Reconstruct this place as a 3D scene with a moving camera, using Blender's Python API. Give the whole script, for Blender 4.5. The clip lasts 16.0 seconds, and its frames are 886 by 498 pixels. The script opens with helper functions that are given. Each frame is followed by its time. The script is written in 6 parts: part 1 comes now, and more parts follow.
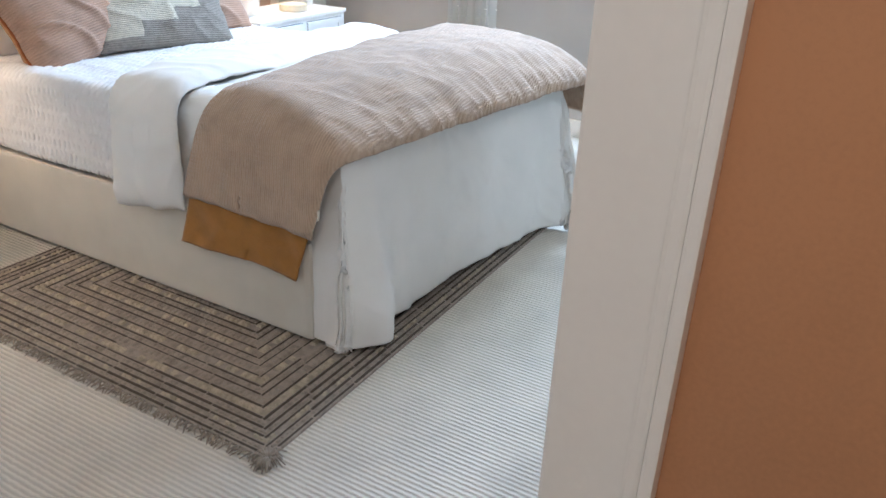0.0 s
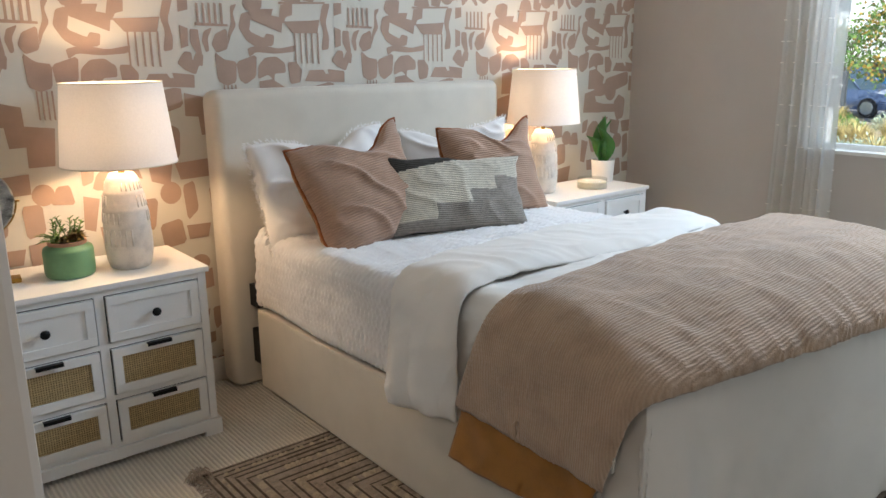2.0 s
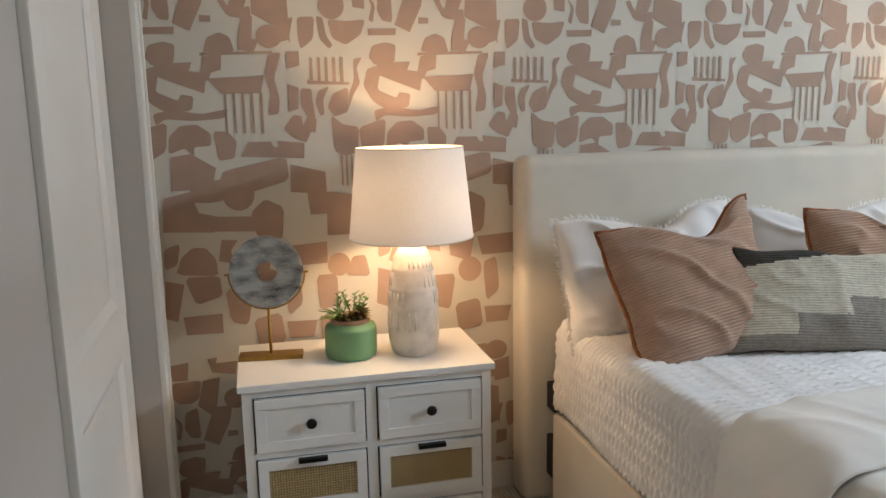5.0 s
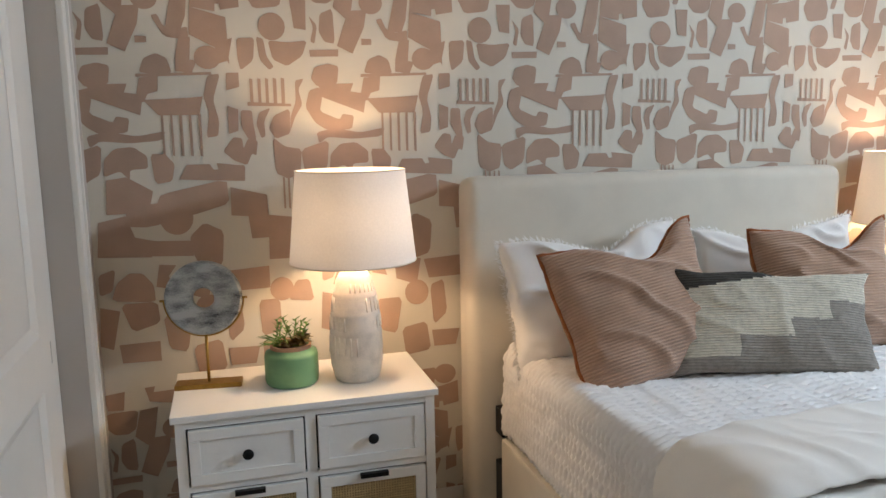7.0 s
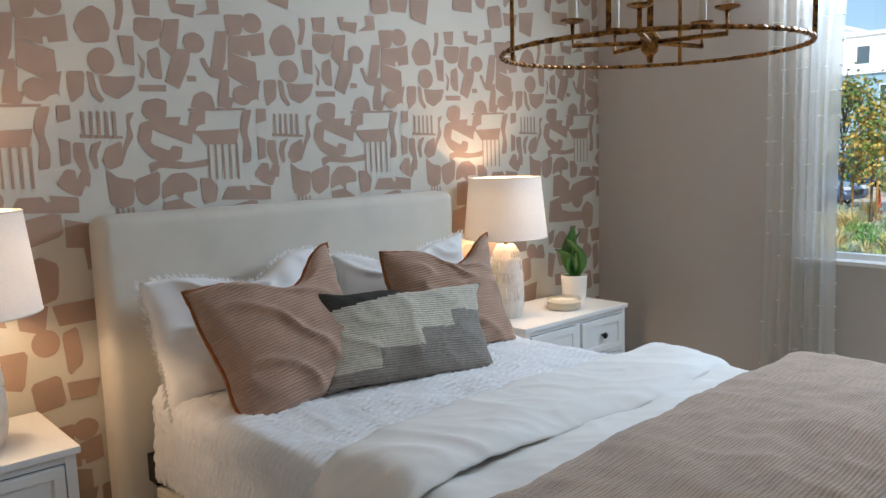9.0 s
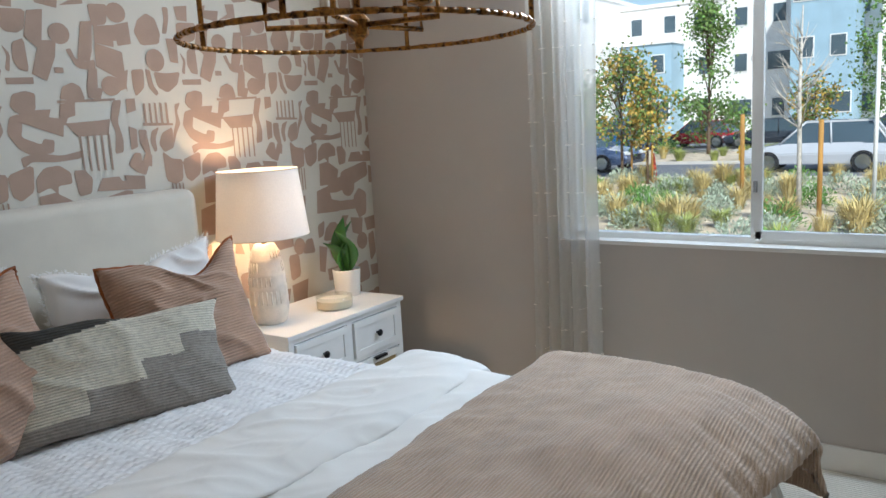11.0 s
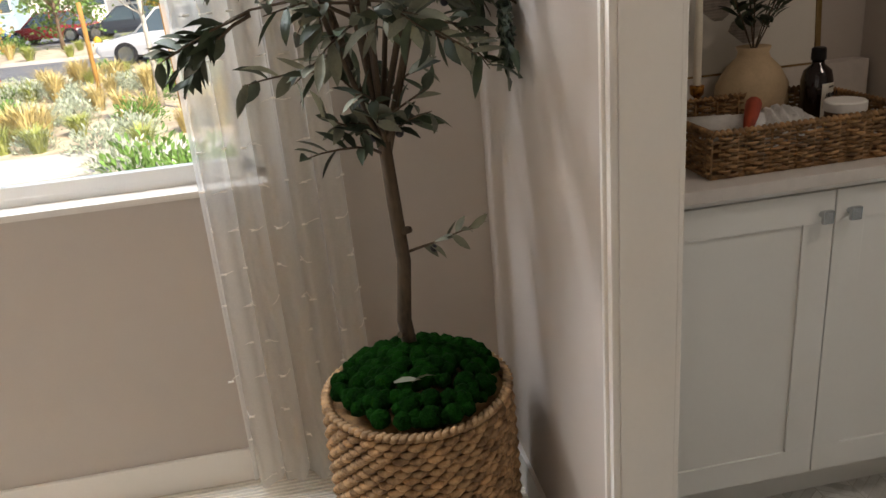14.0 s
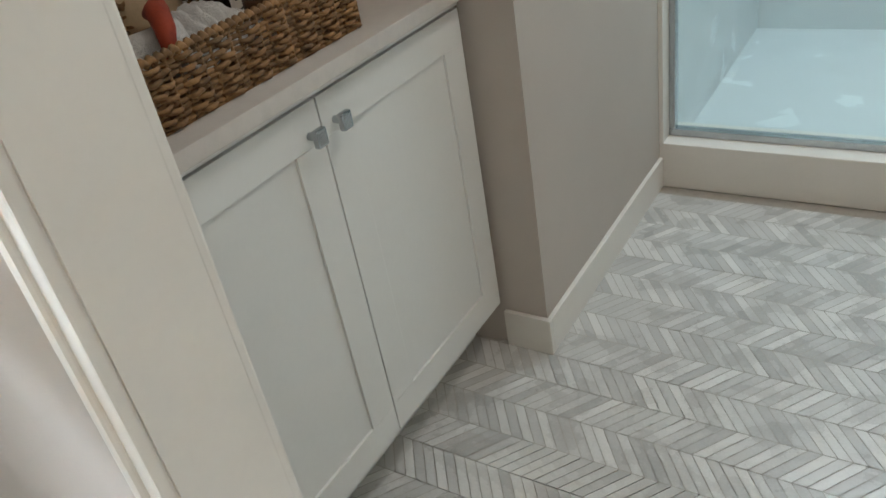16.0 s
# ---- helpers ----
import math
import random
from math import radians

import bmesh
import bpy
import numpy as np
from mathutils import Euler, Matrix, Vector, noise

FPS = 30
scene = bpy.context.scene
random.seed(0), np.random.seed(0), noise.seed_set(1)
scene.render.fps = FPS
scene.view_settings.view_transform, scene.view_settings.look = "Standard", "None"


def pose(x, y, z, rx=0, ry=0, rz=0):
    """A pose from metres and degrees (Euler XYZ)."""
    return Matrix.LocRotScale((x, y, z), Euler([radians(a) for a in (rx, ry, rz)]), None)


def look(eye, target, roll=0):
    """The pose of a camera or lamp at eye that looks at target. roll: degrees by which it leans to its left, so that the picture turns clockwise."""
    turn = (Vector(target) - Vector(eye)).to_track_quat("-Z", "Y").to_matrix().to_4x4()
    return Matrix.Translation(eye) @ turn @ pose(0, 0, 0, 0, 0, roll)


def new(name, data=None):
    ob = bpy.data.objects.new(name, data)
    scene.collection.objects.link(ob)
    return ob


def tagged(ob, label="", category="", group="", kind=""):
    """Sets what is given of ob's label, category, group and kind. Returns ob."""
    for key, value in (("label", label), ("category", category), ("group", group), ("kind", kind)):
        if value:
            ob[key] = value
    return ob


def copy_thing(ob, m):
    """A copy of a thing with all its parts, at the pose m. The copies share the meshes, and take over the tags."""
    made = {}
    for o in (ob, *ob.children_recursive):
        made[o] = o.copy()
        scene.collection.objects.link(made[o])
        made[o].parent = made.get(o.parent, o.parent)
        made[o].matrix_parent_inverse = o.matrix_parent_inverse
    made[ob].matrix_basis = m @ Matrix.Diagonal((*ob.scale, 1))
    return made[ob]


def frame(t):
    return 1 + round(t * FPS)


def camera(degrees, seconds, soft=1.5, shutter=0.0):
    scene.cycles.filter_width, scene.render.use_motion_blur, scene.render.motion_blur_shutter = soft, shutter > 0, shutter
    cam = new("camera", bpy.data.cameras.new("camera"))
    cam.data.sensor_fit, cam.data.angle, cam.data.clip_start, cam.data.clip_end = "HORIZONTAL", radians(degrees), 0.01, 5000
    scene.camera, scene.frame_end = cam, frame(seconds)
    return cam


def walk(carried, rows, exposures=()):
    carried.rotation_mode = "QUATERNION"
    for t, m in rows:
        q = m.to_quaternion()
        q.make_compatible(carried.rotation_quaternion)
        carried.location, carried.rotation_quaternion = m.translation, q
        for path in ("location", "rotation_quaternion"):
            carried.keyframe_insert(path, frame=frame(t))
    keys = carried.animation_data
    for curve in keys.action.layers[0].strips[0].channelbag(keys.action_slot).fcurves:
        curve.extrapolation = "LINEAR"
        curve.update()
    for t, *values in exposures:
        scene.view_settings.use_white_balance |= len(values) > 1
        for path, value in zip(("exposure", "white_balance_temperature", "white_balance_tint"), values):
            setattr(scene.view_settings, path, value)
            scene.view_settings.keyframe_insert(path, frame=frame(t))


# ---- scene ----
cam = camera(59.8, 16.0)
PATH = [
    (0, (-2.469, -3.655, 1.461), (-0.894, -2.771, 0.602), 2.2),
    (0.2, (-2.394, -3.635, 1.468), (-0.879, -2.626, 0.639), 2.5),
    (0.5, (-2.301, -3.613, 1.462), (-0.882, -2.433, 0.69), 1.2),
    (0.8, (-2.247, -3.565, 1.455), (-0.9, -2.267, 0.745), 0.6),
    (1, (-2.226, -3.52, 1.462), (-0.914, -2.166, 0.795), 0.4),
    (1.5, (-2.166, -3.389, 1.47), (-0.911, -1.941, 0.894), -0.1),
    (2, (-2.121, -3.298, 1.481), (-0.905, -1.789, 0.99), -0.6),
    (2.5, (-2.025, -3.186, 1.509), (-0.872, -1.608, 1.084), -1.0),
    (3, (-1.948, -3.088, 1.501), (-0.89, -1.432, 1.126), -1.2),
    (3.5, (-1.91, -3.014, 1.489), (-0.984, -1.277, 1.131), -1.1),
    (4, (-1.857, -2.903, 1.489), (-1.101, -1.086, 1.131), -1.1),
    (4.5, (-1.81, -2.814, 1.501), (-1.257, -0.926, 1.142), -1.1),
    (4.7, (-1.783, -2.802, 1.497), (-1.317, -0.89, 1.142), -1.2),
    (6.8, (-1.637, -2.785, 1.508), (-1.189, -0.861, 1.196), -0.9),
    (7, (-1.644, -2.781, 1.505), (-1.11, -0.877, 1.206), -1.1),
    (7.5, (-1.685, -2.783, 1.509), (-0.913, -0.96, 1.225), -1.3),
    (8, (-1.738, -2.796, 1.514), (-0.739, -1.086, 1.238), -1.5),
    (8.5, (-1.73, -2.836, 1.523), (-0.545, -1.247, 1.257), -1.6),
    (9, (-1.679, -2.847, 1.523), (-0.354, -1.371, 1.274), -1.7),
    (9.2, (-1.644, -2.843, 1.521), (-0.273, -1.407, 1.281), -1.8),
    (11.3, (-1.194, -2.815, 1.588), (0.485, -1.793, 1.219), -3.4),
    (11.5, (-1.12, -2.801, 1.594), (0.596, -1.85, 1.204), -3.5),
    (12, (-0.906, -2.843, 1.597), (0.892, -2.081, 1.165), -3.5),
    (12.5, (-0.591, -2.992, 1.572), (1.267, -2.411, 1.115), -3.5),
    (13, (-0.392, -3.038, 1.518), (1.524, -2.724, 1.04), -3.3),
    (13.5, (-0.193, -3.033, 1.541), (1.715, -3.005, 0.941), -4.3),
    (14, (0.021, -3.023, 1.497), (1.872, -3.292, 0.787), -5.4),
    (14.5, (0.196, -3.078, 1.451), (1.937, -3.608, 0.621), -7.1),
    (15, (0.441, -3.165, 1.41), (1.997, -3.985, 0.46), -8.4),
    (15.5, (0.547, -3.203, 1.368), (1.855, -4.335, 0.364), -9.3),
    (16, (0.667, -3.256, 1.352), (1.671, -4.628, 0.299), -10.6),
]
walk(cam, [(t, look(eye, target, roll)) for t, eye, target, roll in PATH], [(0, 1.22, 5250, 10), (0.8, 0.95, 5450, 10), (1.5, 0.55, 5700, 10), (3.5, 0.2, 6200, 11), (7, 0.22, 6050, 11), (9, -0.04, 5750, 10), (11.5, 0.0, 5850, 10), (12.5, 0.15, 6000, 11), (14.3, 0.88, 7300, 20), (15, 1.32, 6950, 17), (15.5, 1.36, 6600, 14), (16, 1.32, 6300, 10)])
# ---- walk ends ----
# ---- place ----
# world, sun and lamps
world = bpy.data.worlds.new("world")
scene.world = world
world.use_nodes = True
wn = world.node_tree
sky = wn.nodes.new("ShaderNodeTexSky")
sky.sky_type = "NISHITA"
sky.sun_disc = False
sky.sun_elevation, sky.sun_rotation = radians(42), radians(215)
wn.links.new(sky.outputs[0], wn.nodes["Background"].inputs[0])
wn.nodes["Background"].inputs[1].default_value = 0.15


def lamp(name, kind, energy, color, m, **more):
    data = bpy.data.lights.new(name, kind)
    data.energy, data.color = energy, color
    for key, value in more.items():
        if key == "angle":
            data.angle = value
        elif key == "size":
            data.size = value
        elif key == "size_y":
            data.shape, data.size_y = "RECTANGLE", value
        elif key == "radius":
            data.shadow_soft_size = value
    ob = new(name, data)
    ob.matrix_world = m
    return ob


SUN_FROM = Vector((-0.62, -0.42, 0.66))
lamp("sun", "SUN", 5.0, (1.0, 0.95, 0.87), look(SUN_FROM * 20, (0, 0, 0)), angle=radians(0.5))
# daylight entering at the head of the window, above what is seen of it
lamp("window_daylight", "AREA", 70, (0.72, 0.86, 1.0), look((2.24, -2.05, 2.52), (0.0, -2.05, 1.55)), size=1.6, size_y=0.16)
WARM = (1.0, 0.66, 0.36)
BULBS = [(-1.255, -0.305, 1.225), (1.085, -0.235, 1.225)]
for spot in BULBS:
    lamp("lamp_bulb_light", "POINT", 11.0, WARM, pose(*spot), radius=0.035)

# added fill lamps below the unseen hall, bathroom and shower ceilings; no fixtures built
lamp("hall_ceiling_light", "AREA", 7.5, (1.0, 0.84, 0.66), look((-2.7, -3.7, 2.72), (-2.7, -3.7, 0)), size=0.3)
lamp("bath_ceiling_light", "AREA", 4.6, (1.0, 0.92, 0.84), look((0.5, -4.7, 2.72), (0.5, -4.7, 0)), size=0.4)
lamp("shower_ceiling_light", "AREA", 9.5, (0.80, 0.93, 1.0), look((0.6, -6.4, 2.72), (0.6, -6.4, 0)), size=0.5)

# materials
def rgb(h):
    c = [int(h[i:i + 2], 16) / 255 for i in (0, 2, 4)]
    return tuple(v / 12.92 if v <= 0.04045 else ((v + 0.055) / 1.055) ** 2.4 for v in c)


def paint(name, color, rough=0.6, vary=0.06, scale=6.0, grain=0.0, grain_scale=180.0, metal=0.0, tone=None, stretch=(1, 1, 1),
          piece=0.0, sheen=0.0, coat=0.0, bump=0.25, island=0.0):
    """A surface with slow blotches of colour, fine relief and uneven gloss."""
    m = bpy.data.materials.new(name)
    m.use_nodes = True
    nt = m.node_tree
    b = nt.nodes["Principled BSDF"]
    co = nt.nodes.new("ShaderNodeTexCoord")
    mp = nt.nodes.new("ShaderNodeMapping")
    mp.inputs["Scale"].default_value = stretch
    nt.links.new(co.outputs["Object"], mp.inputs[0])
    n1 = nt.nodes.new("ShaderNodeTexNoise")
    n1.inputs["Scale"].default_value, n1.inputs["Detail"].default_value = scale, 5
    n2 = nt.nodes.new("ShaderNodeTexNoise")
    n2.inputs["Scale"].default_value, n2.inputs["Detail"].default_value = grain_scale, 3
    nt.links.new(mp.outputs[0], n1.inputs["Vector"])
    nt.links.new(mp.outputs[0], n2.inputs["Vector"])
    mix = nt.nodes.new("ShaderNodeMix")
    mix.data_type = "RGBA"
    dark = tone if tone else tuple(max(0.0, v * (1 - 4 * vary)) for v in color)
    mix.inputs["A"].default_value, mix.inputs["B"].default_value = (*dark, 1), (*color, 1)
    ramp = nt.nodes.new("ShaderNodeMapRange")
    ramp.inputs["From Min"].default_value, ramp.inputs["From Max"].default_value = 0.3, 0.6
    add = nt.nodes.new("ShaderNodeMath")
    add.operation = "MULTIPLY_ADD"
    add.inputs[1].default_value, add.inputs[2].default_value = 0.35, 0.0
    nt.links.new(n2.outputs[0], add.inputs[0])
    sm = nt.nodes.new("ShaderNodeMath")
    sm.operation = "ADD"
    nt.links.new(n1.outputs[0], sm.inputs[0])
    nt.links.new(add.outputs[0], sm.inputs[1])
    sub = nt.nodes.new("ShaderNodeMath")
    sub.operation = "SUBTRACT"
    sub.inputs[1].default_value = 0.17
    nt.links.new(sm.outputs[0], sub.inputs[0])
    nt.links.new(sub.outputs[0], ramp.inputs["Value"])
    nt.links.new(ramp.outputs[0], mix.inputs["Factor"])
    out = mix.outputs["Result"]
    if piece or island:
        src = nt.nodes.new("ShaderNodeObjectInfo" if piece else "ShaderNodeNewGeometry")
        hs = nt.nodes.new("ShaderNodeHueSaturation")
        mr = nt.nodes.new("ShaderNodeMapRange")
        amount = piece or island
        mr.inputs["To Min"].default_value, mr.inputs["To Max"].default_value = 1 - amount, 1 + amount
        nt.links.new(src.outputs["Random" if piece else "Random Per Island"], mr.inputs["Value"])
        nt.links.new(mr.outputs[0], hs.inputs["Value"])
        nt.links.new(out, hs.inputs["Color"])
        out = hs.outputs[0]
    nt.links.new(out, b.inputs["Base Color"])
    rr = nt.nodes.new("ShaderNodeMapRange")
    rr.inputs["To Min"].default_value, rr.inputs["To Max"].default_value = max(0.02, rough - 0.08), min(1.0, rough + 0.08)
    nt.links.new(n1.outputs[0], rr.inputs["Value"])
    nt.links.new(rr.outputs[0], b.inputs["Roughness"])
    b.inputs["Metallic"].default_value = metal
    b.inputs["Sheen Weight"].default_value = sheen
    b.inputs["Coat Weight"].default_value = coat
    if grain:
        bp = nt.nodes.new("ShaderNodeBump")
        bp.inputs["Strength"].default_value, bp.inputs["Distance"].default_value = bump, grain
        nt.links.new(n2.outputs[0], bp.inputs["Height"])
        nt.links.new(bp.outputs[0], b.inputs["Normal"])
    return m


def ribbed(m, axis, period, depth, strength=0.6, cross=None, tint=0.0):
    """Adds woven ribs to a material: a wave along one axis, and one across it if given."""
    nt = m.node_tree
    b = nt.nodes["Principled BSDF"]
    co = nt.nodes.new("ShaderNodeTexCoord")
    height = None
    for ax, per in ((axis, period), cross) if cross else ((axis, period),):
        w = nt.nodes.new("ShaderNodeTexWave")
        w.bands_direction = ax
        w.inputs["Scale"].default_value = 0.314 / per
        w.inputs["Distortion"].default_value, w.inputs["Detail"].default_value, w.inputs["Detail Scale"].default_value = 1.2, 2, 3
        nt.links.new(co.outputs["Object"], w.inputs["Vector"])
        if height is None:
            height = w.outputs["Fac"]
        else:
            mul = nt.nodes.new("ShaderNodeMath")
            mul.operation = "ADD"
            nt.links.new(height, mul.inputs[0])
            nt.links.new(w.outputs["Fac"], mul.inputs[1])
            height = mul.outputs[0]
    bp = nt.nodes.new("ShaderNodeBump")
    bp.inputs["Strength"].default_value, bp.inputs["Distance"].default_value = strength, depth
    nt.links.new(height, bp.inputs["Height"])
    if b.inputs["Normal"].is_linked:
        nt.links.new(b.inputs["Normal"].links[0].from_socket, bp.inputs["Normal"])
    nt.links.new(bp.outputs[0], b.inputs["Normal"])
    # shade of the grooves put into the colour: darker where the ribs are low
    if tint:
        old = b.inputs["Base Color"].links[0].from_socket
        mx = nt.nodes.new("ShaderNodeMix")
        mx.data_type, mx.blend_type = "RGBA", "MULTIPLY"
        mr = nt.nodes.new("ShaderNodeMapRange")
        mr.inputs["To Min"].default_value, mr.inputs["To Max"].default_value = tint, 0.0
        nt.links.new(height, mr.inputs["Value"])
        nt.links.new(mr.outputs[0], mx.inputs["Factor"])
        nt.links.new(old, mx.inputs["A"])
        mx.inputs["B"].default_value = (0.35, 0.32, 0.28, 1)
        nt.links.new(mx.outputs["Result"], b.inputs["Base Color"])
    return m


def sheer(name, color, through_part, glow=0.35, rough=0.8):
    """Thin cloth: part of the light passes straight through, part is scattered through."""
    m = bpy.data.materials.new(name)
    m.use_nodes = True
    nt = m.node_tree
    nt.nodes.remove(nt.nodes["Principled BSDF"])
    out = nt.nodes["Material Output"]
    co = nt.nodes.new("ShaderNodeTexCoord")
    no = nt.nodes.new("ShaderNodeTexNoise")
    no.inputs["Scale"].default_value, no.inputs["Detail"].default_value = 160, 3
    nt.links.new(co.outputs["Object"], no.inputs["Vector"])
    col = nt.nodes.new("ShaderNodeMix")
    col.data_type = "RGBA"
    col.inputs["A"].default_value, col.inputs["B"].default_value = (*(v * 0.86 for v in color), 1), (*color, 1)
    nt.links.new(no.outputs[0], col.inputs["Factor"])
    d, tl, tp = (nt.nodes.new("ShaderNodeBsdf" + k) for k in ("Diffuse", "Translucent", "Transparent"))
    nt.links.new(col.outputs["Result"], d.inputs[0])
    nt.links.new(col.outputs["Result"], tl.inputs[0])
    a, c = nt.nodes.new("ShaderNodeMixShader"), nt.nodes.new("ShaderNodeMixShader")
    a.inputs[0].default_value, c.inputs[0].default_value = glow, through_part
    nt.links.new(d.outputs[0], a.inputs[1])
    nt.links.new(tl.outputs[0], a.inputs[2])
    nt.links.new(a.outputs[0], c.inputs[1])
    nt.links.new(tp.outputs[0], c.inputs[2])
    nt.links.new(c.outputs[0], out.inputs[0])
    return m


def clear(name, tint=(1, 1, 1), rough=0.0, mix=0.06):
    """A thin pane: mostly see-through, with a little gloss."""
    m = bpy.data.materials.new(name)
    m.use_nodes = True
    nt = m.node_tree
    nt.nodes.remove(nt.nodes["Principled BSDF"])
    t, g, s = nt.nodes.new("ShaderNodeBsdfTransparent"), nt.nodes.new("ShaderNodeBsdfGlossy"), nt.nodes.new("ShaderNodeMixShader")
    t.inputs[0].default_value = (*tint, 1)
    g.inputs["Roughness"].default_value = rough
    s.inputs[0].default_value = mix
    nt.links.new(t.outputs[0], s.inputs[1])
    nt.links.new(g.outputs[0], s.inputs[2])
    nt.links.new(s.outputs[0], nt.nodes["Material Output"].inputs[0])
    return m


M_WALL = paint("wall_paint", rgb("C0B6AC"), 0.75, 0.012, 3, 0.0006, 260)
M_PAPER = paint("wallpaper_ground", rgb("D6CFC0"), 0.7, 0.015, 4, 0.0003, 400)
M_PRINT = paint("wallpaper_print", rgb("B09480"), 0.75, 0.03, 9, 0.0003, 300)
M_CEIL = paint("ceiling_paint", rgb("EDE8DF"), 0.85, 0.01, 3, 0.0008, 200)
M_TRIM = paint("trim_paint", rgb("E6E1D8"), 0.4, 0.01, 5, 0.0002, 90)
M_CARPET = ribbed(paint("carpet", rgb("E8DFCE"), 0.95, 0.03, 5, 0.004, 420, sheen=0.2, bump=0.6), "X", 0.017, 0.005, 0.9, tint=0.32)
M_HALL = paint("hall_wall", rgb("B6835A"), 0.7, 0.04, 3, 0.0006, 200)
M_LINEN = ribbed(paint("upholstery_linen", rgb("D8D0C0"), 0.9, 0.02, 6, 0.0008, 500, sheen=0.25), "Z", 0.0016, 0.0003, 0.3, cross=("X", 0.0016))
M_WHITE = paint("white_lacquer", rgb("EFEDE8"), 0.38, 0.008, 8, 0.0002, 120)
M_GAP = paint("dark_gap", rgb("3A3833"), 0.8, 0.02)
M_BLACK = paint("black_metal", rgb("1E1D1D"), 0.42, 0.03, 20, metal=0.6)
M_CANE = paint("rattan_cane", rgb("C8AE7C"), 0.6, 0.08, 90, 0.0006, 300, island=0.12)
M_CANEBACK = paint("cane_backing", rgb("6E5A34"), 0.8, 0.05, 60)
M_QUILT = paint("quilt_cotton", rgb("EFECE8"), 0.9, 0.01, 12, 0.0008, 380, sheen=0.2)
M_DUVET = paint("duvet_cotton", rgb("F0ECE4"), 0.9, 0.01, 6, 0.0008, 300, sheen=0.15)
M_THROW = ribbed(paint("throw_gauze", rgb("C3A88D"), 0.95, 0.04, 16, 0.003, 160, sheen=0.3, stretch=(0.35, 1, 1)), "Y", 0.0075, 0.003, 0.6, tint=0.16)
M_MUSTARD = paint("mustard_cotton", rgb("A8742F"), 0.9, 0.05, 14, 0.0015, 220, sheen=0.2)
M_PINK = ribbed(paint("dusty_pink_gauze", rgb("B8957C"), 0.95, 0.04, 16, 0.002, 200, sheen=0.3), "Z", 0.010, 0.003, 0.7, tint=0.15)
M_PIPING = paint("mustard_piping", rgb("96562A"), 0.9, 0.05, 40, 0.001, 300)
M_SHAM = paint("white_linen", rgb("EEEAE4"), 0.9, 0.01, 12, 0.001, 320, sheen=0.2)
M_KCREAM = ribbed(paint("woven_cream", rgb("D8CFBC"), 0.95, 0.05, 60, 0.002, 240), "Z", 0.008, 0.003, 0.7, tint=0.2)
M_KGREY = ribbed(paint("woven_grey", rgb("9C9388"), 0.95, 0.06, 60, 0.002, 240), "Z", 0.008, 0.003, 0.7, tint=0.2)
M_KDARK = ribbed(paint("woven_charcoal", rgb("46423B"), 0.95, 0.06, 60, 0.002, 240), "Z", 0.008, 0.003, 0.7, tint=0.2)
M_SHADE = sheer("lamp_shade_linen", rgb("F4EEE8"), 0.0, 0.07)
M_CERAMIC = paint("rough_ceramic", rgb("E6DDD0"), 0.7, 0.05, 22, 0.001, 200)
M_CERLINE = paint("ceramic_groove", rgb("BFB3A2"), 0.85, 0.05, 30)
M_GREENPOT = paint("sage_glaze", rgb("6F9A6C"), 0.5, 0.03, 8, 0.0003, 60, coat=0.1)
M_TERRA = paint("clay_rim", rgb("A98468"), 0.85, 0.05, 30)
M_LEAF = paint("leaf_green", rgb("5B7A2E"), 0.5, 0.08, 30, island=0.3)
M_LEAFDARK = paint("leaf_dark_waxy", rgb("3F7A2A"), 0.3, 0.06, 20, island=0.2, coat=0.3)
M_SUCC = paint("succulent_leaf", rgb("6A5A2C"), 0.5, 0.1, 30, island=0.35)
M_MARBLE = paint("grey_marble", rgb("B4B8B8"), 0.3, 0.12, 14, tone=rgb("4E5254"), coat=0.2, stretch=(1, 1, 2.2))
M_BRASS = paint("antique_brass", rgb("A2813E"), 0.38, 0.06, 30, metal=0.85)
M_BRONZE = paint("gilded_iron", rgb("B07A38"), 0.38, 0.12, 60, 0.002, 120, metal=0.85, tone=rgb("3B2817"))
M_CANDLE = paint("candle_sleeve", rgb("EFE6D2"), 0.6, 0.02, 20)
M_RUG = paint("rug_wool", rgb("A59786"), 0.98, 0.09, 40, 0.004, 260, sheen=0.2, bump=0.7)
M_RUGDARK = paint("rug_dark_yarn", rgb("5A5044"), 0.98, 0.09, 40, 0.004, 260, bump=0.7)
M_RUGLIGHT = paint("rug_light_yarn", rgb("C4B59C"), 0.98, 0.09, 40, 0.005, 220, bump=0.8)
M_CURTAIN = sheer("sheer_curtain", rgb("F2EEE6"), 0.30, 0.72)
M_STITCH = paint("curtain_tuft", rgb("EFEAE0"), 0.9, 0.02, 60)
M_BARK = paint("olive_bark", rgb("5A4B3A"), 0.9, 0.12, 30, 0.004, 120, stretch=(1, 1, 0.3))
M_OLIVE = paint("olive_leaf", rgb("3E4A34"), 0.6, 0.1, 30, island=0.4)
M_OLIVEPALE = paint("olive_leaf_pale", rgb("80826E"), 0.7, 0.08, 30, island=0.25)
M_FRUIT = paint("olive_fruit", rgb("26222C"), 0.3, 0.05, 30)
M_MOSS = paint("preserved_moss", rgb("0B3008"), 0.98, 0.15, 40, 0.006, 220, island=0.25, bump=0.9)
M_MOSS.node_tree.nodes["Principled BSDF"].inputs["Specular IOR Level"].default_value = 0.05
M_SEAGRASS = paint("water_hyacinth", rgb("AD8A62"), 0.75, 0.12, 30, 0.002, 200, island=0.3, tone=rgb("6E4F30"))
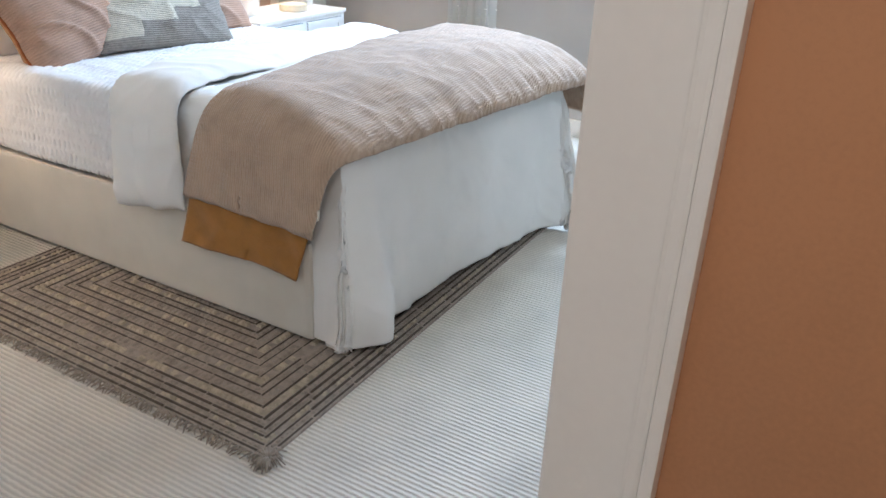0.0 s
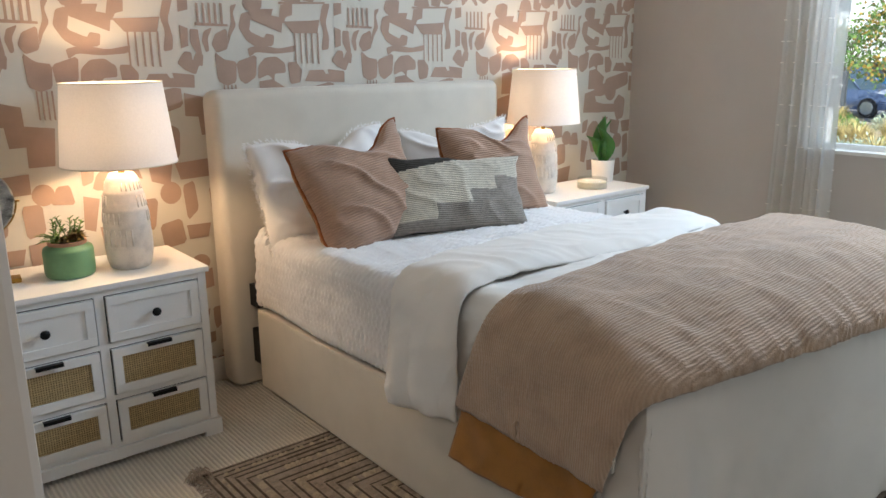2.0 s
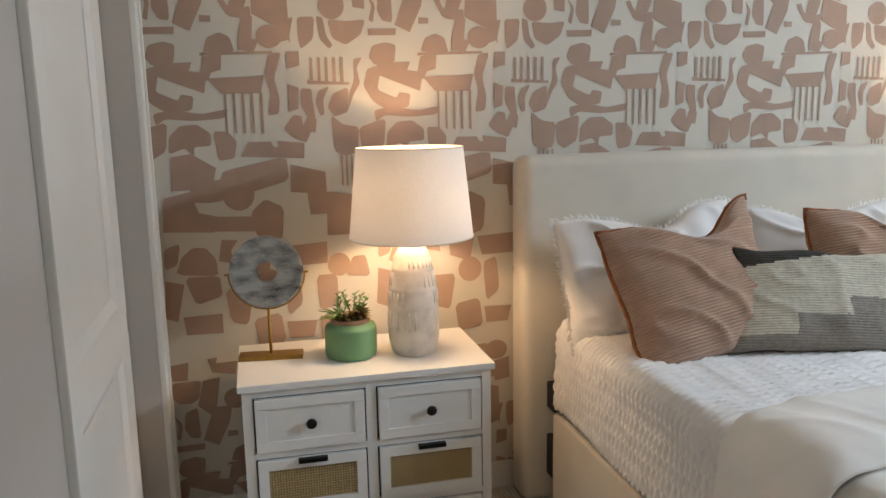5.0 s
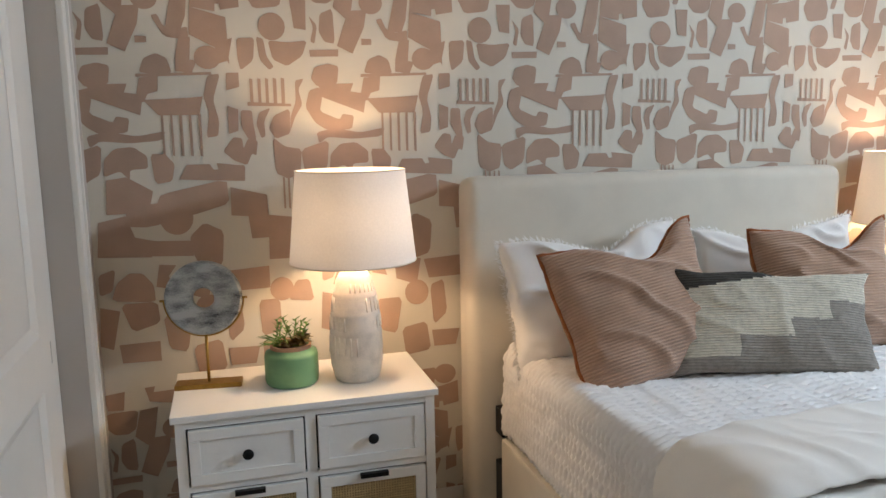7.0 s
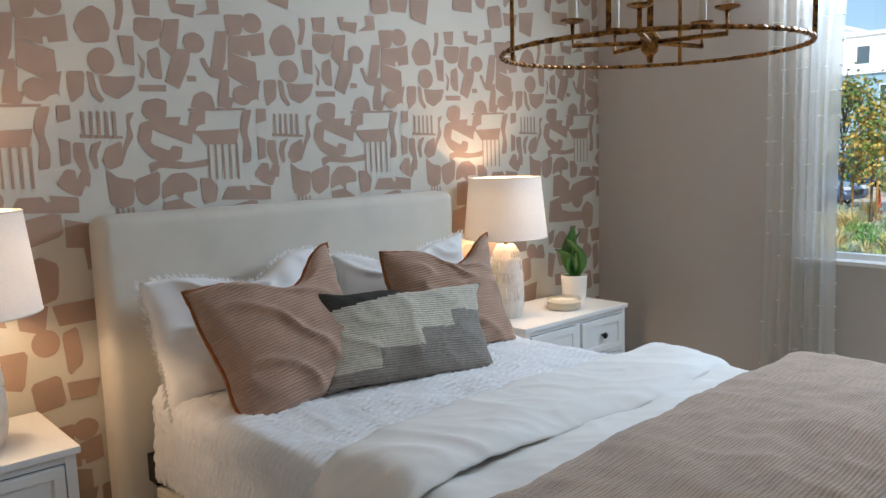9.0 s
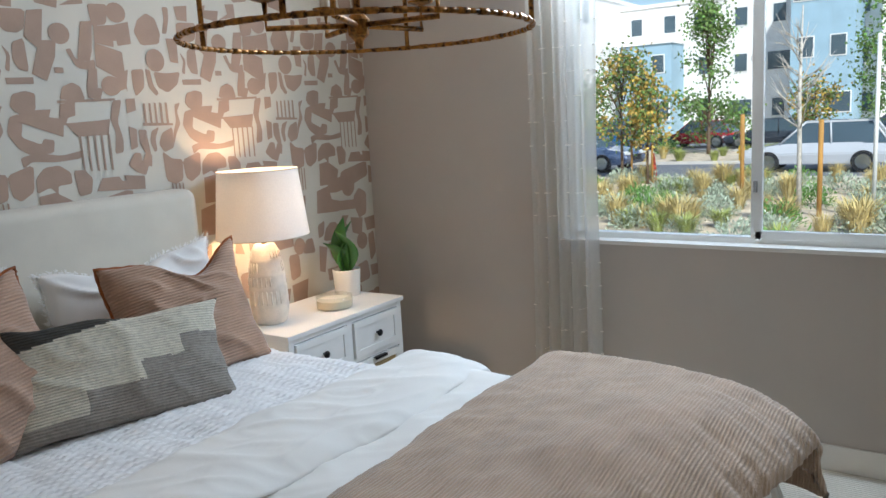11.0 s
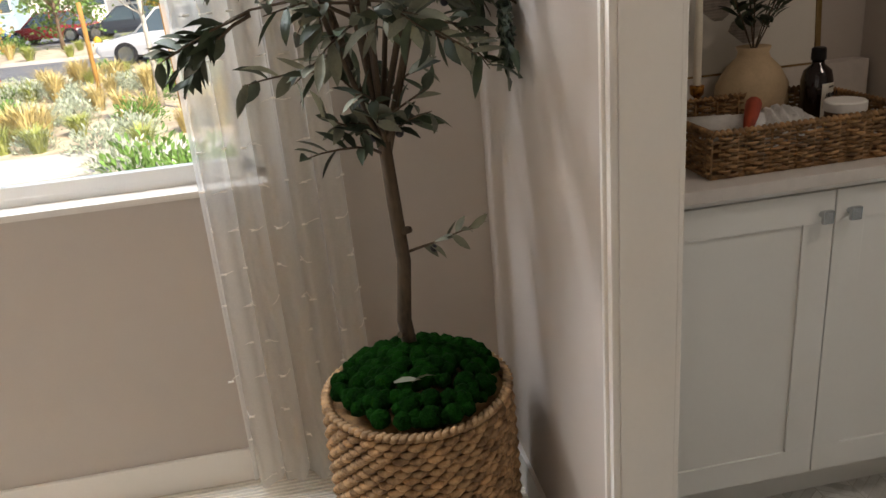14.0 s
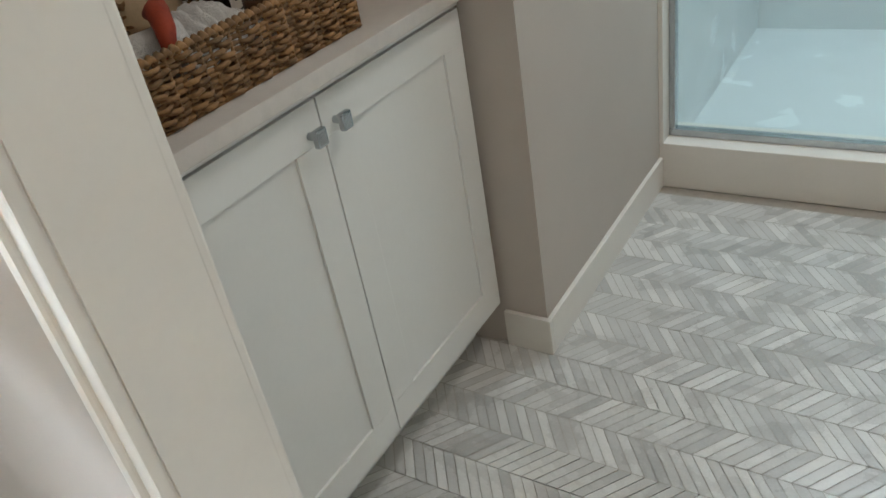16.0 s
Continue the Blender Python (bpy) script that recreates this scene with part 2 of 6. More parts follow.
M_WICKER = paint("dark_wicker", rgb("8E6A42"), 0.75, 0.12, 40, 0.002, 200, island=0.35)
M_CABINET = paint("cabinet_paint", rgb("E3E2DC"), 0.4, 0.008, 4, 0.0002, 90)
M_QUARTZ = paint("quartz_top", rgb("CFC7BE"), 0.35, 0.02, 30)
M_CHROME = paint("brushed_nickel", rgb("B9BDC0"), 0.22, 0.03, 40, metal=1.0)
M_TILE = paint("marble_tile", rgb("D2D0CB"), 0.28, 0.06, 9, tone=rgb("C2C0BB"), piece=0.18, stretch=(1, 1, 1))
M_GROUT = paint("grout", rgb("BDB8AF"), 0.9, 0.03, 30)
M_PAN = paint("shower_acrylic", rgb("E6EBEC"), 0.25, 0.01, 6)
M_TOWEL = paint("white_terry", rgb("E6E2DC"), 0.98, 0.03, 60, 0.006, 500, bump=0.9)
M_RED = paint("rust_velvet", rgb("9A3A1E"), 0.8, 0.08, 30)
M_VASE = paint("stoneware_vase", rgb("C7AE8A"), 0.75, 0.05, 14, 0.002, 120)
M_AMBER = paint("amber_bottle", rgb("1B0F0C"), 0.12, 0.05, 10, coat=0.5)
M_LABEL = paint("paper_label", rgb("D8D2C4"), 0.8, 0.02, 30)
M_INK = paint("label_ink", rgb("2B2825"), 0.8, 0.02, 30)
M_JAR = paint("brown_jar", rgb("6A4A32"), 0.3, 0.05, 20, coat=0.3)
M_FRAME = paint("gilt_frame", rgb("9A8055"), 0.4, 0.05, 20, metal=0.7)
M_ART = paint("art_paper", rgb("D9D4C8"), 0.85, 0.02, 5)
M_VINYL = paint("window_vinyl", rgb("ECECE8"), 0.45, 0.01, 6)
M_PANE = clear("window_glass", (0.97, 0.99, 0.98), 0.0, 0.03)
M_SHGLASS = clear("shower_glass", (0.90, 0.96, 0.96), 0.0, 0.05)
M_BOWL = clear("bowl_glass", (0.93, 0.93, 0.9), 0.03, 0.12)

# mesh helpers
def part(name, bm, material, parent=None, label="", smooth=False):
    me = bpy.data.meshes.new(name)
    bm.normal_update()
    bm.to_mesh(me)
    bm.free()
    for mt in material if isinstance(material, (list, tuple)) else (material,):
        me.materials.append(mt)
    if smooth:
        me.shade_smooth()
    ob = new(name, me)
    if parent:
        ob.parent = parent
    return tagged(ob, label)


def thing(name, label, category, m=None, group=""):
    ob = new(name)
    ob.empty_display_size = 0.05
    if m is not None:
        ob.matrix_world = m
    return tagged(ob, label, category, group)


def add_box(bm, x0, x1, y0, y1, z0, z1, bevel=0.0, mat=0):
    made = bmesh.ops.create_cube(bm, size=1)["verts"]
    for v in made:
        v.co = Vector(((x0 + x1) / 2 + v.co.x * (x1 - x0), (y0 + y1) / 2 + v.co.y * (y1 - y0), (z0 + z1) / 2 + v.co.z * (z1 - z0)))
    faces = list({f for v in made for f in v.link_faces})
    for f in faces:
        f.material_index = mat
    if bevel:
        edges = list({e for v in made for e in v.link_edges})
        bmesh.ops.bevel(bm, geom=edges, offset=bevel, segments=2, affect="EDGES", profile=0.7)
    return made


def boxed(*a, bevel=0.0):
    bm = bmesh.new()
    add_box(bm, *a, bevel=bevel)
    return bm


def lathe(rows, steps=32, cap=True):
    """A turned body from (radius, height) pairs."""
    bm = bmesh.new()
    rings = [[bm.verts.new((r * math.cos(2 * math.pi * i / steps), r * math.sin(2 * math.pi * i / steps), z)) for i in range(steps)] for r, z in rows]
    for a, b in zip(rings, rings[1:]):
        for i in range(steps):
            bm.faces.new((a[i], a[(i + 1) % steps], b[(i + 1) % steps], b[i]))
    if cap:
        bm.faces.new(rings[0][::-1])
        bm.faces.new(rings[-1])
    return bm


def add_tube(bm, points, radii, steps=8, mat=0):
    """A tapered tube along a line of points."""
    pts = [Vector(p) for p in points]
    rings = []
    for i, p in enumerate(pts):
        ahead = (pts[min(i + 1, len(pts) - 1)] - pts[max(i - 1, 0)]).normalized()
        side = ahead.cross(Vector((0, 0, 1)) if abs(ahead.z) < 0.9 else Vector((1, 0, 0))).normalized()
        up = side.cross(ahead)
        r = radii[i] if isinstance(radii, (list, tuple)) else radii
        rings.append([bm.verts.new(p + r * (math.cos(2 * math.pi * k / steps) * side + math.sin(2 * math.pi * k / steps) * up)) for k in range(steps)])
    for a, b in zip(rings, rings[1:]):
        for k in range(steps):
            f = bm.faces.new((a[k], a[(k + 1) % steps], b[(k + 1) % steps], b[k]))
            f.material_index = mat
            f.smooth = True
    for ring in (rings[0][::-1], rings[-1]):
        bm.faces.new(ring).material_index = mat


def tube(points, radii, steps=8):
    bm = bmesh.new()
    add_tube(bm, points, radii, steps)
    return bm


def moved(bm, m):
    bm.transform(m)
    return bm


def structure(name, bm, material, label=""):
    return tagged(part(name, bm, material, label=label), kind="structure")


def boxes(*rows):
    bm = bmesh.new()
    for r in rows:
        add_box(bm, *r)
    return bm


# the shell
XW, XE, YS, ZC = -2.085, 2.16, -3.48, 2.74
WY0, WY1, WZ0, WZ1 = -2.86, -1.20, 0.945, 2.60  # window opening
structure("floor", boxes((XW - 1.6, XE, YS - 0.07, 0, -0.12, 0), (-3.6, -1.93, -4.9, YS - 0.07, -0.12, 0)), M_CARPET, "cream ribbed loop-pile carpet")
structure("wall_north", boxes((XW - 0.12, XE + 0.14, 0, 0.12, -0.12, ZC)), M_PAPER, "wallpapered wall with dusty-pink cut-out shapes")
structure("wall_east", boxes((XE, XE + 0.14, WY1, 0, -0.5, ZC), (XE, XE + 0.14, -7.2, WY0, -0.5, ZC), (XE, XE + 0.14, WY0, WY1, -0.5, WZ0), (XE, XE + 0.14, WY0, WY1, WZ1, ZC)), M_WALL)
structure("wall_west", boxes((XW - 0.12, XW, -0.27, 0, 0, ZC), (XW - 0.12, XW, -2.24, -1.40, 0, ZC), (XW - 0.12, XW, -1.40, -0.27, 2.06, ZC)), M_WALL)
BX0, BX1 = 0.22, 1.16  # opening to the bathroom
structure("wall_south", boxes((BX1, XE, YS - 0.10, YS, 0, ZC), (-1.81, BX0, YS - 0.10, YS, 0, ZC), (BX0, BX1, YS - 0.10, YS, 2.08, ZC)), M_WALL)
structure("ceiling", boxes((-3.7, XE + 0.14, -7.3, 0.12, ZC, ZC + 0.15)), M_CEIL)
# hall behind the entry
structure("wall_hall_east", boxes((-1.93, -1.81, -4.9, YS - 0.012, 0, ZC)), M_HALL, "warm tan hall wall")
structure("wall_hall_north", boxes((-3.6, XW - 0.12, -2.24, -2.12, 0, ZC)), M_WALL)
structure("wall_hall_west", boxes((-3.72, -3.6, -4.9, -2.12, 0, ZC)), M_WALL)
structure("wall_hall_south", boxes((-3.72, -1.81, -5.02, -4.9, 0, ZC)), M_WALL)
structure("wall_closet", boxes((-2.9, XW - 0.12, -0.02, 0.12, 0, ZC), (-2.95, -2.85, -2.12, 0.12, 0, ZC)), M_WALL)
bm = bmesh.new()
add_box(bm, -1.943, -1.93, -3.560, YS + 0.010, 0, 2.1, 0.004)
add_box(bm, -1.951, -1.93, -3.560, -3.545, 0, 2.1, 0.004)
add_box(bm, -1.955, -1.93, -3.572, -3.560, 0, 2.1, 0.003)
add_box(bm, -1.9295, -1.811, YS - 0.0115, YS + 0.009, 0, 2.1, 0.002)
structure("trim_entry_right", bm, M_TRIM, "painted door casing with a beaded edge")
# the entry door stands open against the end of the hall's wall
d = thing("entry_door", "plain painted entry door with rounded edge standing open", "door", pose(-1.966, -2.285, 0.012))
part("leaf", boxed(-0.78, 0, 0, 0.036, 0, 2.03, bevel=0.012), M_TRIM, d)
for z in (0.25, 1.0, 1.78):
    part("hinge", tube([(-0.784, 0.04, z - 0.045), (-0.784, 0.04, z + 0.045)], 0.007, 8), M_CHROME, d, "steel hinge")

# baseboards
def baseboard(name, x0, x1, y0, y1):
    bm = bmesh.new()
    add_box(bm, x0, x1, y0, y1, 0, 0.112, 0.003)
    return structure(name, bm, M_TRIM)


baseboard("baseboard_north", XW, XE, -0.014, 0)
baseboard("baseboard_east", XE - 0.014, XE, YS, -0.014)
baseboard("baseboard_south", BX1 + 0.034, XE - 0.014, YS, YS + 0.014)
baseboard("baseboard_south_west", -1.81, BX0 - 0.034, YS, YS + 0.014)
baseboard("baseboard_west", XW, XW + 0.014, -2.235, -1.48)

# casing of the opening to the bathroom: a flat band with a bead along its outer edge
def casing(name, x0, x1, y, out, top, side):
    bm = bmesh.new()
    bead = x0 if side < 0 else x1
    add_box(bm, x0, x1, y, y + out, 0, top, 0.003)
    add_box(bm, bead - 0.006, bead + 0.006, y, y + out * 1.5, 0, top, 0.004)
    return structure(name, bm, M_TRIM, "painted casing with a beaded edge")


casing("trim_bath_east", BX1 - 0.012, BX1 + 0.012, YS, 0.014, 2.15, 1)
casing("trim_bath_west", BX0 - 0.012, BX0 + 0.012, YS, 0.014, 2.15, -1)
bm = boxes((BX1 - 0.014, BX1, YS - 0.102, YS, 0, 2.08), (BX0, BX0 + 0.014, YS - 0.102, YS, 0, 2.08), (BX0, BX1, YS - 0.102, YS, 2.066, 2.08))
structure("trim_bath_jamb", bm, M_TRIM)
bm = bmesh.new()
add_box(bm, BX1 - 0.012, BX1 + 0.03, YS - 0.114, YS - 0.102, 0, 2.1, 0.003)
structure("trim_bath_inner", bm, M_TRIM)

# closet doors in the west wall
def panel_door(name, y0, y1, x, top, label):
    """A two-panel painted leaf that faces +x."""
    d = thing(name, label, "door", pose(x, 0, 0.012))
    w, st = 0.035, 0.11
    bm = bmesh.new()
    add_box(bm, -w, 0, y0, y0 + st, 0, top)
    add_box(bm, -w, 0, y1 - st, y1, 0, top)
    for z0, z1 in ((0, 0.2), (0.86, 1.0), (top - 0.12, top)):
        add_box(bm, -w, 0, y0 + st, y1 - st, z0, z1)
    part("leaf_frame", bm, M_TRIM, d)
    for z0, z1 in ((0.2, 0.86), (1.0, top - 0.12)):
        bm = bmesh.new()
        add_box(bm, -w + 0.006, -0.012, y0 + st, y1 - st, z0, z1)
        a = [(y0 + st, z0), (y1 - st, z0), (y1 - st, z1), (y0 + st, z1)]
        b = [(y0 + st + 0.03, z0 + 0.03), (y1 - st - 0.03, z0 + 0.03), (y1 - st - 0.03, z1 - 0.03), (y0 + st + 0.03, z1 - 0.03)]
        va, vb = [bm.verts.new((0, *p)) for p in a], [bm.verts.new((-0.011, *p)) for p in b]
        for i in range(4):
            bm.faces.new((va[i], va[(i + 1) % 4], vb[(i + 1) % 4], vb[i]))
        part("panel", bm, M_TRIM, d)
    return d


leaf = panel_door("closet_door", -1.39, -0.565, XW - 0.035, 2.03, "white painted panel closet door with a steel ball catch")
bm = bmesh.new()
bmesh.ops.create_uvsphere(bm, u_segments=10, v_segments=6, radius=0.008, matrix=pose(-0.012, -0.563, 0.93))
add_box(bm, -0.026, 0.001, -0.5655, -0.5635, 0.90, 0.96)
part("ball_catch", bm, M_CHROME, leaf, "steel ball catch")
panel_door("closet_door", -1.05, -0.275, XW - 0.082, 2.03, "white painted closet door standing behind the front leaf")
bm = bmesh.new()
add_box(bm, XW, XW + 0.018, -0.27, -0.205, 0, 2.13, 0.004)
add_box(bm, XW, XW + 0.026, -0.218, -0.203, 0, 2.13, 0.004)
add_box(bm, XW, XW + 0.018, -1.465, -1.40, 0, 2.13, 0.004)
add_box(bm, XW, XW + 0.018, -1.465, -0.205, 2.065, 2.13, 0.004)
structure("trim_closet", bm, M_TRIM)

# window
bm = bmesh.new()
fx0, fx1 = XE + 0.085, XE + 0.135
for r in ((WY0, WY1, WZ0, WZ0 + 0.035), (WY0, WY1, WZ1 - 0.04, WZ1), (WY0, WY0 + 0.04, WZ0, WZ1), (WY1 - 0.04, WY1, WZ0, WZ1)):
    add_box(bm, fx0, fx1, *r, 0.003)
w1 = structure("window_1", boxes((XE - 0.003, fx0, WY0 + 0.001, WY1 - 0.001, WZ0 - 0.012, WZ0 + 0.006)), M_TRIM, "white vinyl slider window with a plain sill")
part("window_frame", bm, M_VINYL, w1)
MU = -2.080
bm = bmesh.new()
for r in ((MU - 0.028, MU + 0.018, WZ0 + 0.02, WZ1 - 0.03), (WY0 + 0.035, MU, WZ0 + 0.03, WZ0 + 0.065), (WY0 + 0.035, WY0 + 0.075, WZ0 + 0.03, WZ1 - 0.03), (WY0 + 0.035, MU, WZ1 - 0.07, WZ1 - 0.035)):
    add_box(bm, fx0 - 0.012, fx0 + 0.022, *r, 0.003)
part("sliding_sash", bm, M_VINYL, w1)
bm = bmesh.new()
add_box(bm, fx0 - 0.03, fx0 - 0.012, MU - 0.010, MU + 0.006, 1.18, 1.23, 0.003)
part("latch", bm, M_CHROME, w1)
for y0, y1, x in ((WY0 + 0.06, MU, fx0 + 0.006), (MU, WY1 - 0.03, fx0 + 0.03)):
    p = part("pane", boxed(x, x + 0.004, y0, y1, WZ0 + 0.03, WZ1 - 0.03), M_PANE, w1)
    p.visible_shadow = False

# bathroom shell
CX, CY0, CY1 = 1.53, -4.65, -3.592
structure("floor_bath", boxes((-1.2, XE, -7.2, YS - 0.066, -0.12, -0.004)), M_GROUT, "grout bed of the bathroom floor")
structure("wall_bath_stub", boxes((1.41, XE, -5.62, -4.665, -0.12, ZC)), M_WALL)
structure("wall_bath_west", boxes((-1.32, -1.2, -7.2, YS - 0.10, 0, ZC)), M_WALL)
structure("wall_bath_south", boxes((-1.32, XE + 0.14, -7.32, -7.2, 0, ZC)), M_WALL)
bm = bmesh.new()
add_box(bm, 1.396, 1.41, -5.60, -4.665, 0, 0.112, 0.003)
add_box(bm, 1.396, 1.53, -4.665, -4.651, 0, 0.112, 0.003)
structure("baseboard_bath", bm, M_TRIM)

# printed shapes of the wallpaper: one repeat, laid side by side
TW = 0.752
TH = TW * 1040 / 530


def repeat_shapes():
    """Outlines of one repeat, in units of the repeat's width divided by 530."""
    out = []

    def quad(*p):
        out.append([(p[i], p[i + 1]) for i in range(0, len(p), 2)])

    def rect(x, y, w, h, lean=0.0):
        quad(x - w / 2 + lean, y - h / 2, x + w / 2 + lean, y - h / 2 + 2, x + w / 2 - lean, y + h / 2, x - w / 2 - lean, y + h / 2 - 2)

    def disc(x, y, r, s=1.0):
        out.append([(x + r * math.cos(a * 0.3491) * s, y + r * math.sin(a * 0.3491)) for a in range(18)])

    def blob(*p):
        """A closed outline with its corners rounded off."""
        pts = [(p[i], p[i + 1]) for i in range(0, len(p), 2)]
        n, smooth = len(pts), []
        for i in range(n):
            a, b = pts[i], pts[(i + 1) % n]
            smooth += [(a[0] + (b[0] - a[0]) * t, a[1] + (b[1] - a[1]) * t) for t in (0.13, 0.87)]
        out.append(smooth)

    def grow(first, by):
        """Widens the shapes from the given one on about their middles."""
        for n in range(first, len(out)):
            cx, cy = (sum(q[i] for q in out[n]) / len(out[n]) for i in (0, 1))
            out[n] = [(cx + (x - cx) * by, cy + (y - cy) * by) for x, y in out[n]]

    # upper rows
    blob(458, -56, 474, -89, 503, -108, 530, -95, 542, -56, 535, -27, 477, -20); blob(560, -131, 580, -130, 579, -100, 567, -58, 551, -58, 563, -98)
    blob(606, -89, 676, -92, 668, -46, 650, -35, 622, -36, 603, -55); blob(606, -3, 625, 20, 618, 61, 608, 55, 616, 24)
    blob(634, -8, 664, -20, 667, 60, 643, 56, 630, 33); blob(508, 57, 551, 61, 597, 56, 585, 91, 549, 115, 517, 99)
    blob(433, 53, 473, 51, 468, 102, 439, 125, 433, 96); blob(479, 50, 495, 54, 501, 94, 516, 116, 506, 124, 485, 101)
    blob(774, 4, 788, 0, 799, 25, 825, 33, 850, 26, 851, 56, 800, 49); blob(740, 131, 751, 100, 778, 89, 800, 100, 809, 133, 775, 135)
    blob(566, 154, 587, 149, 573, 174, 581, 209, 563, 237, 552, 267, 552, 237, 566, 202)
    blob(592, 216, 602, 178, 626, 170, 632, 195, 625, 226, 671, 246, 679, 232, 706, 237, 700, 269, 640, 270, 613, 252)
    blob(618, 278, 661, 268, 721, 280, 783, 269, 773, 290, 704, 295, 645, 289, 623, 304)
    blob(891, 142, 919, 139, 900, 197, 911, 244, 907, 278, 881, 282, 890, 228, 879, 189); blob(477, 228, 503, 218, 487, 249, 489, 283, 479, 287, 469, 255)
    blob(549, 220, 549, 278, 514, 290, 499, 266, 512, 236); blob(434, 223, 459, 224, 460, 248, 466, 292, 449, 291, 433, 261)
    blob(507, 290, 535, 313, 573, 319, 568, 378, 539, 388, 511, 374); blob(575, 321, 642, 299, 636, 365, 601, 386, 582, 372)
    blob(646, 372, 649, 333, 673, 309, 711, 306, 740, 327, 740, 355, 702, 357, 700, 379, 681, 359); blob(751, 323, 783, 324, 802, 348, 794, 386, 758, 391)
    blob(389, 319, 413, 287, 433, 290, 435, 314, 446, 291, 468, 296, 463, 330, 453, 326, 441, 352, 412, 340)
    blob(852, -120, 910, -123, 900, -72, 859, -64, 855, -91); blob(607, 146, 616, 119, 648, 111, 673, 118, 668, 159, 621, 164)
    quad(603, -136, 649, -142, 644, -97, 610, -99); quad(698, -147, 721, -149, 717, -135, 768, -137, 761, -104, 707, -113)
    quad(683, -87, 723, -92, 711, -18, 747, -20, 740, 20, 711, 80, 675, 63, 697, 1, 668, -25); quad(562, -40, 599, -41, 597, 28, 570, 24)
    quad(606, 78, 674, 76, 673, 92, 608, 93); quad(735, 49, 759, 50, 759, 63, 735, 64); quad(825, -70, 857, -73, 848, 2, 837, 30, 804, 28)
    quad(831, 54, 856, 53, 852, 102, 867, 104, 855, 132, 820, 127, 821, 99); quad(861, -16, 938, 6, 941, 110, 926, 80, 857, 44)
    quad(864, -62, 957, -72, 955, -30, 917, -27, 916, -11, 862, -20); quad(773, -112, 837, -121, 835, -162, 800, -159, 806, -130)
    quad(735, 135, 895, 131, 895, 137, 734, 142); quad(627, 161, 709, 159, 702, 178, 740, 184, 732, 228, 632, 190)
    quad(747, 196, 838, 192, 874, 189, 864, 230, 777, 230); quad(738, 145, 778, 141, 775, 175, 754, 181, 745, 199, 727, 196)
    quad(815, 383, 834, 350, 884, 350, 892, 363, 962, 357, 960, 391); quad(371, 348, 432, 355, 425, 388, 375, 364)
    quad(453, 202, 551, 207, 551, 213, 453, 211); quad(934, 134, 962, 133, 962, 165, 933, 173); quad(933, 212, 957, 221, 955, 269, 933, 276)
    quad(382, 66, 421, 53, 410, 103, 384, 111); quad(391, -68, 439, -80, 441, -22, 400, -15); disc(760, -38, 26, 1.08); disc(516, 23, 31, 0.98)
    disc(893, 97, 26, 1.11); disc(934, -104, 26, 1.14); rect(461, 177, 7, 59); rect(480, 177, 7, 60); rect(498, 177, 7, 61); rect(517, 177, 8, 61)
    rect(536, 177, 8, 62); rect(782, 276, 5, 95); rect(803, 277, 5, 96); rect(824, 278, 6, 96); rect(845, 278, 6, 97); rect(867, 279, 6, 97)
    grow(0, 1.06)
    below = len(out)
    # lower rows
    blob(-353, 436, -297, 442, -289, 423, -163, 397, -160, 446, -221, 464, -314, 487, -358, 484)
    blob(-227, 528, -198, 501, -161, 520, -167, 589, -205, 601, -222, 564); blob(-412, 664, -400, 629, -376, 610, -351, 612, -332, 636, -330, 672)
    blob(0, 694, 19, 653, 46, 652, 55, 699); blob(-444, 609, -412, 598, -419, 642, -444, 651); blob(-395, 684, -325, 684, -322, 727, -375, 743)
    blob(-158, 693, -127, 682, -120, 757, -151, 784); blob(-302, 722, -245, 721, -259, 801, -294, 791); blob(-74, 701, -31, 700, -29, 768, -70, 778)
    blob(-235, 803, -179, 792, -170, 857, -227, 865); quad(-426, 487, -376, 476, -361, 519, -324, 528, -333, 560, -432, 555)
    quad(-318, 533, -234, 536, -236, 567, -320, 563); quad(-306, 593, -274, 596, -289, 617, -281, 645, -314, 637)
    quad(-404, 387, -367, 382, -320, 411, -330, 452, -408, 454); quad(-124, 419, -53, 437, -50, 524, -87, 525, -92, 479, -125, 476)
    quad(-38, 489, 24, 497, 15, 581, -40, 581); quad(-166, 619, -60, 612, -60, 658, -155, 661); quad(-446, 693, -410, 703, -427, 780, -451, 771)
    quad(-404, 783, -327, 781, -327, 822, -400, 821); quad(-67, 809, 2, 801, -12, 878, -65, 865); quad(-153, 814, -89, 815, -98, 851, -148, 851)
    quad(-253, 608, -193, 617, -203, 674, -248, 658); disc(-261, 477, 33, 0.96); disc(-20, 668, 25, 0.97); disc(-199, 703, 28, 0.95); rect(-2, 425, 4, 66)
    rect(10, 426, 4, 66); rect(23, 427, 4, 66); rect(36, 427, 4, 66)
    grow(below, 1.22)
    return out


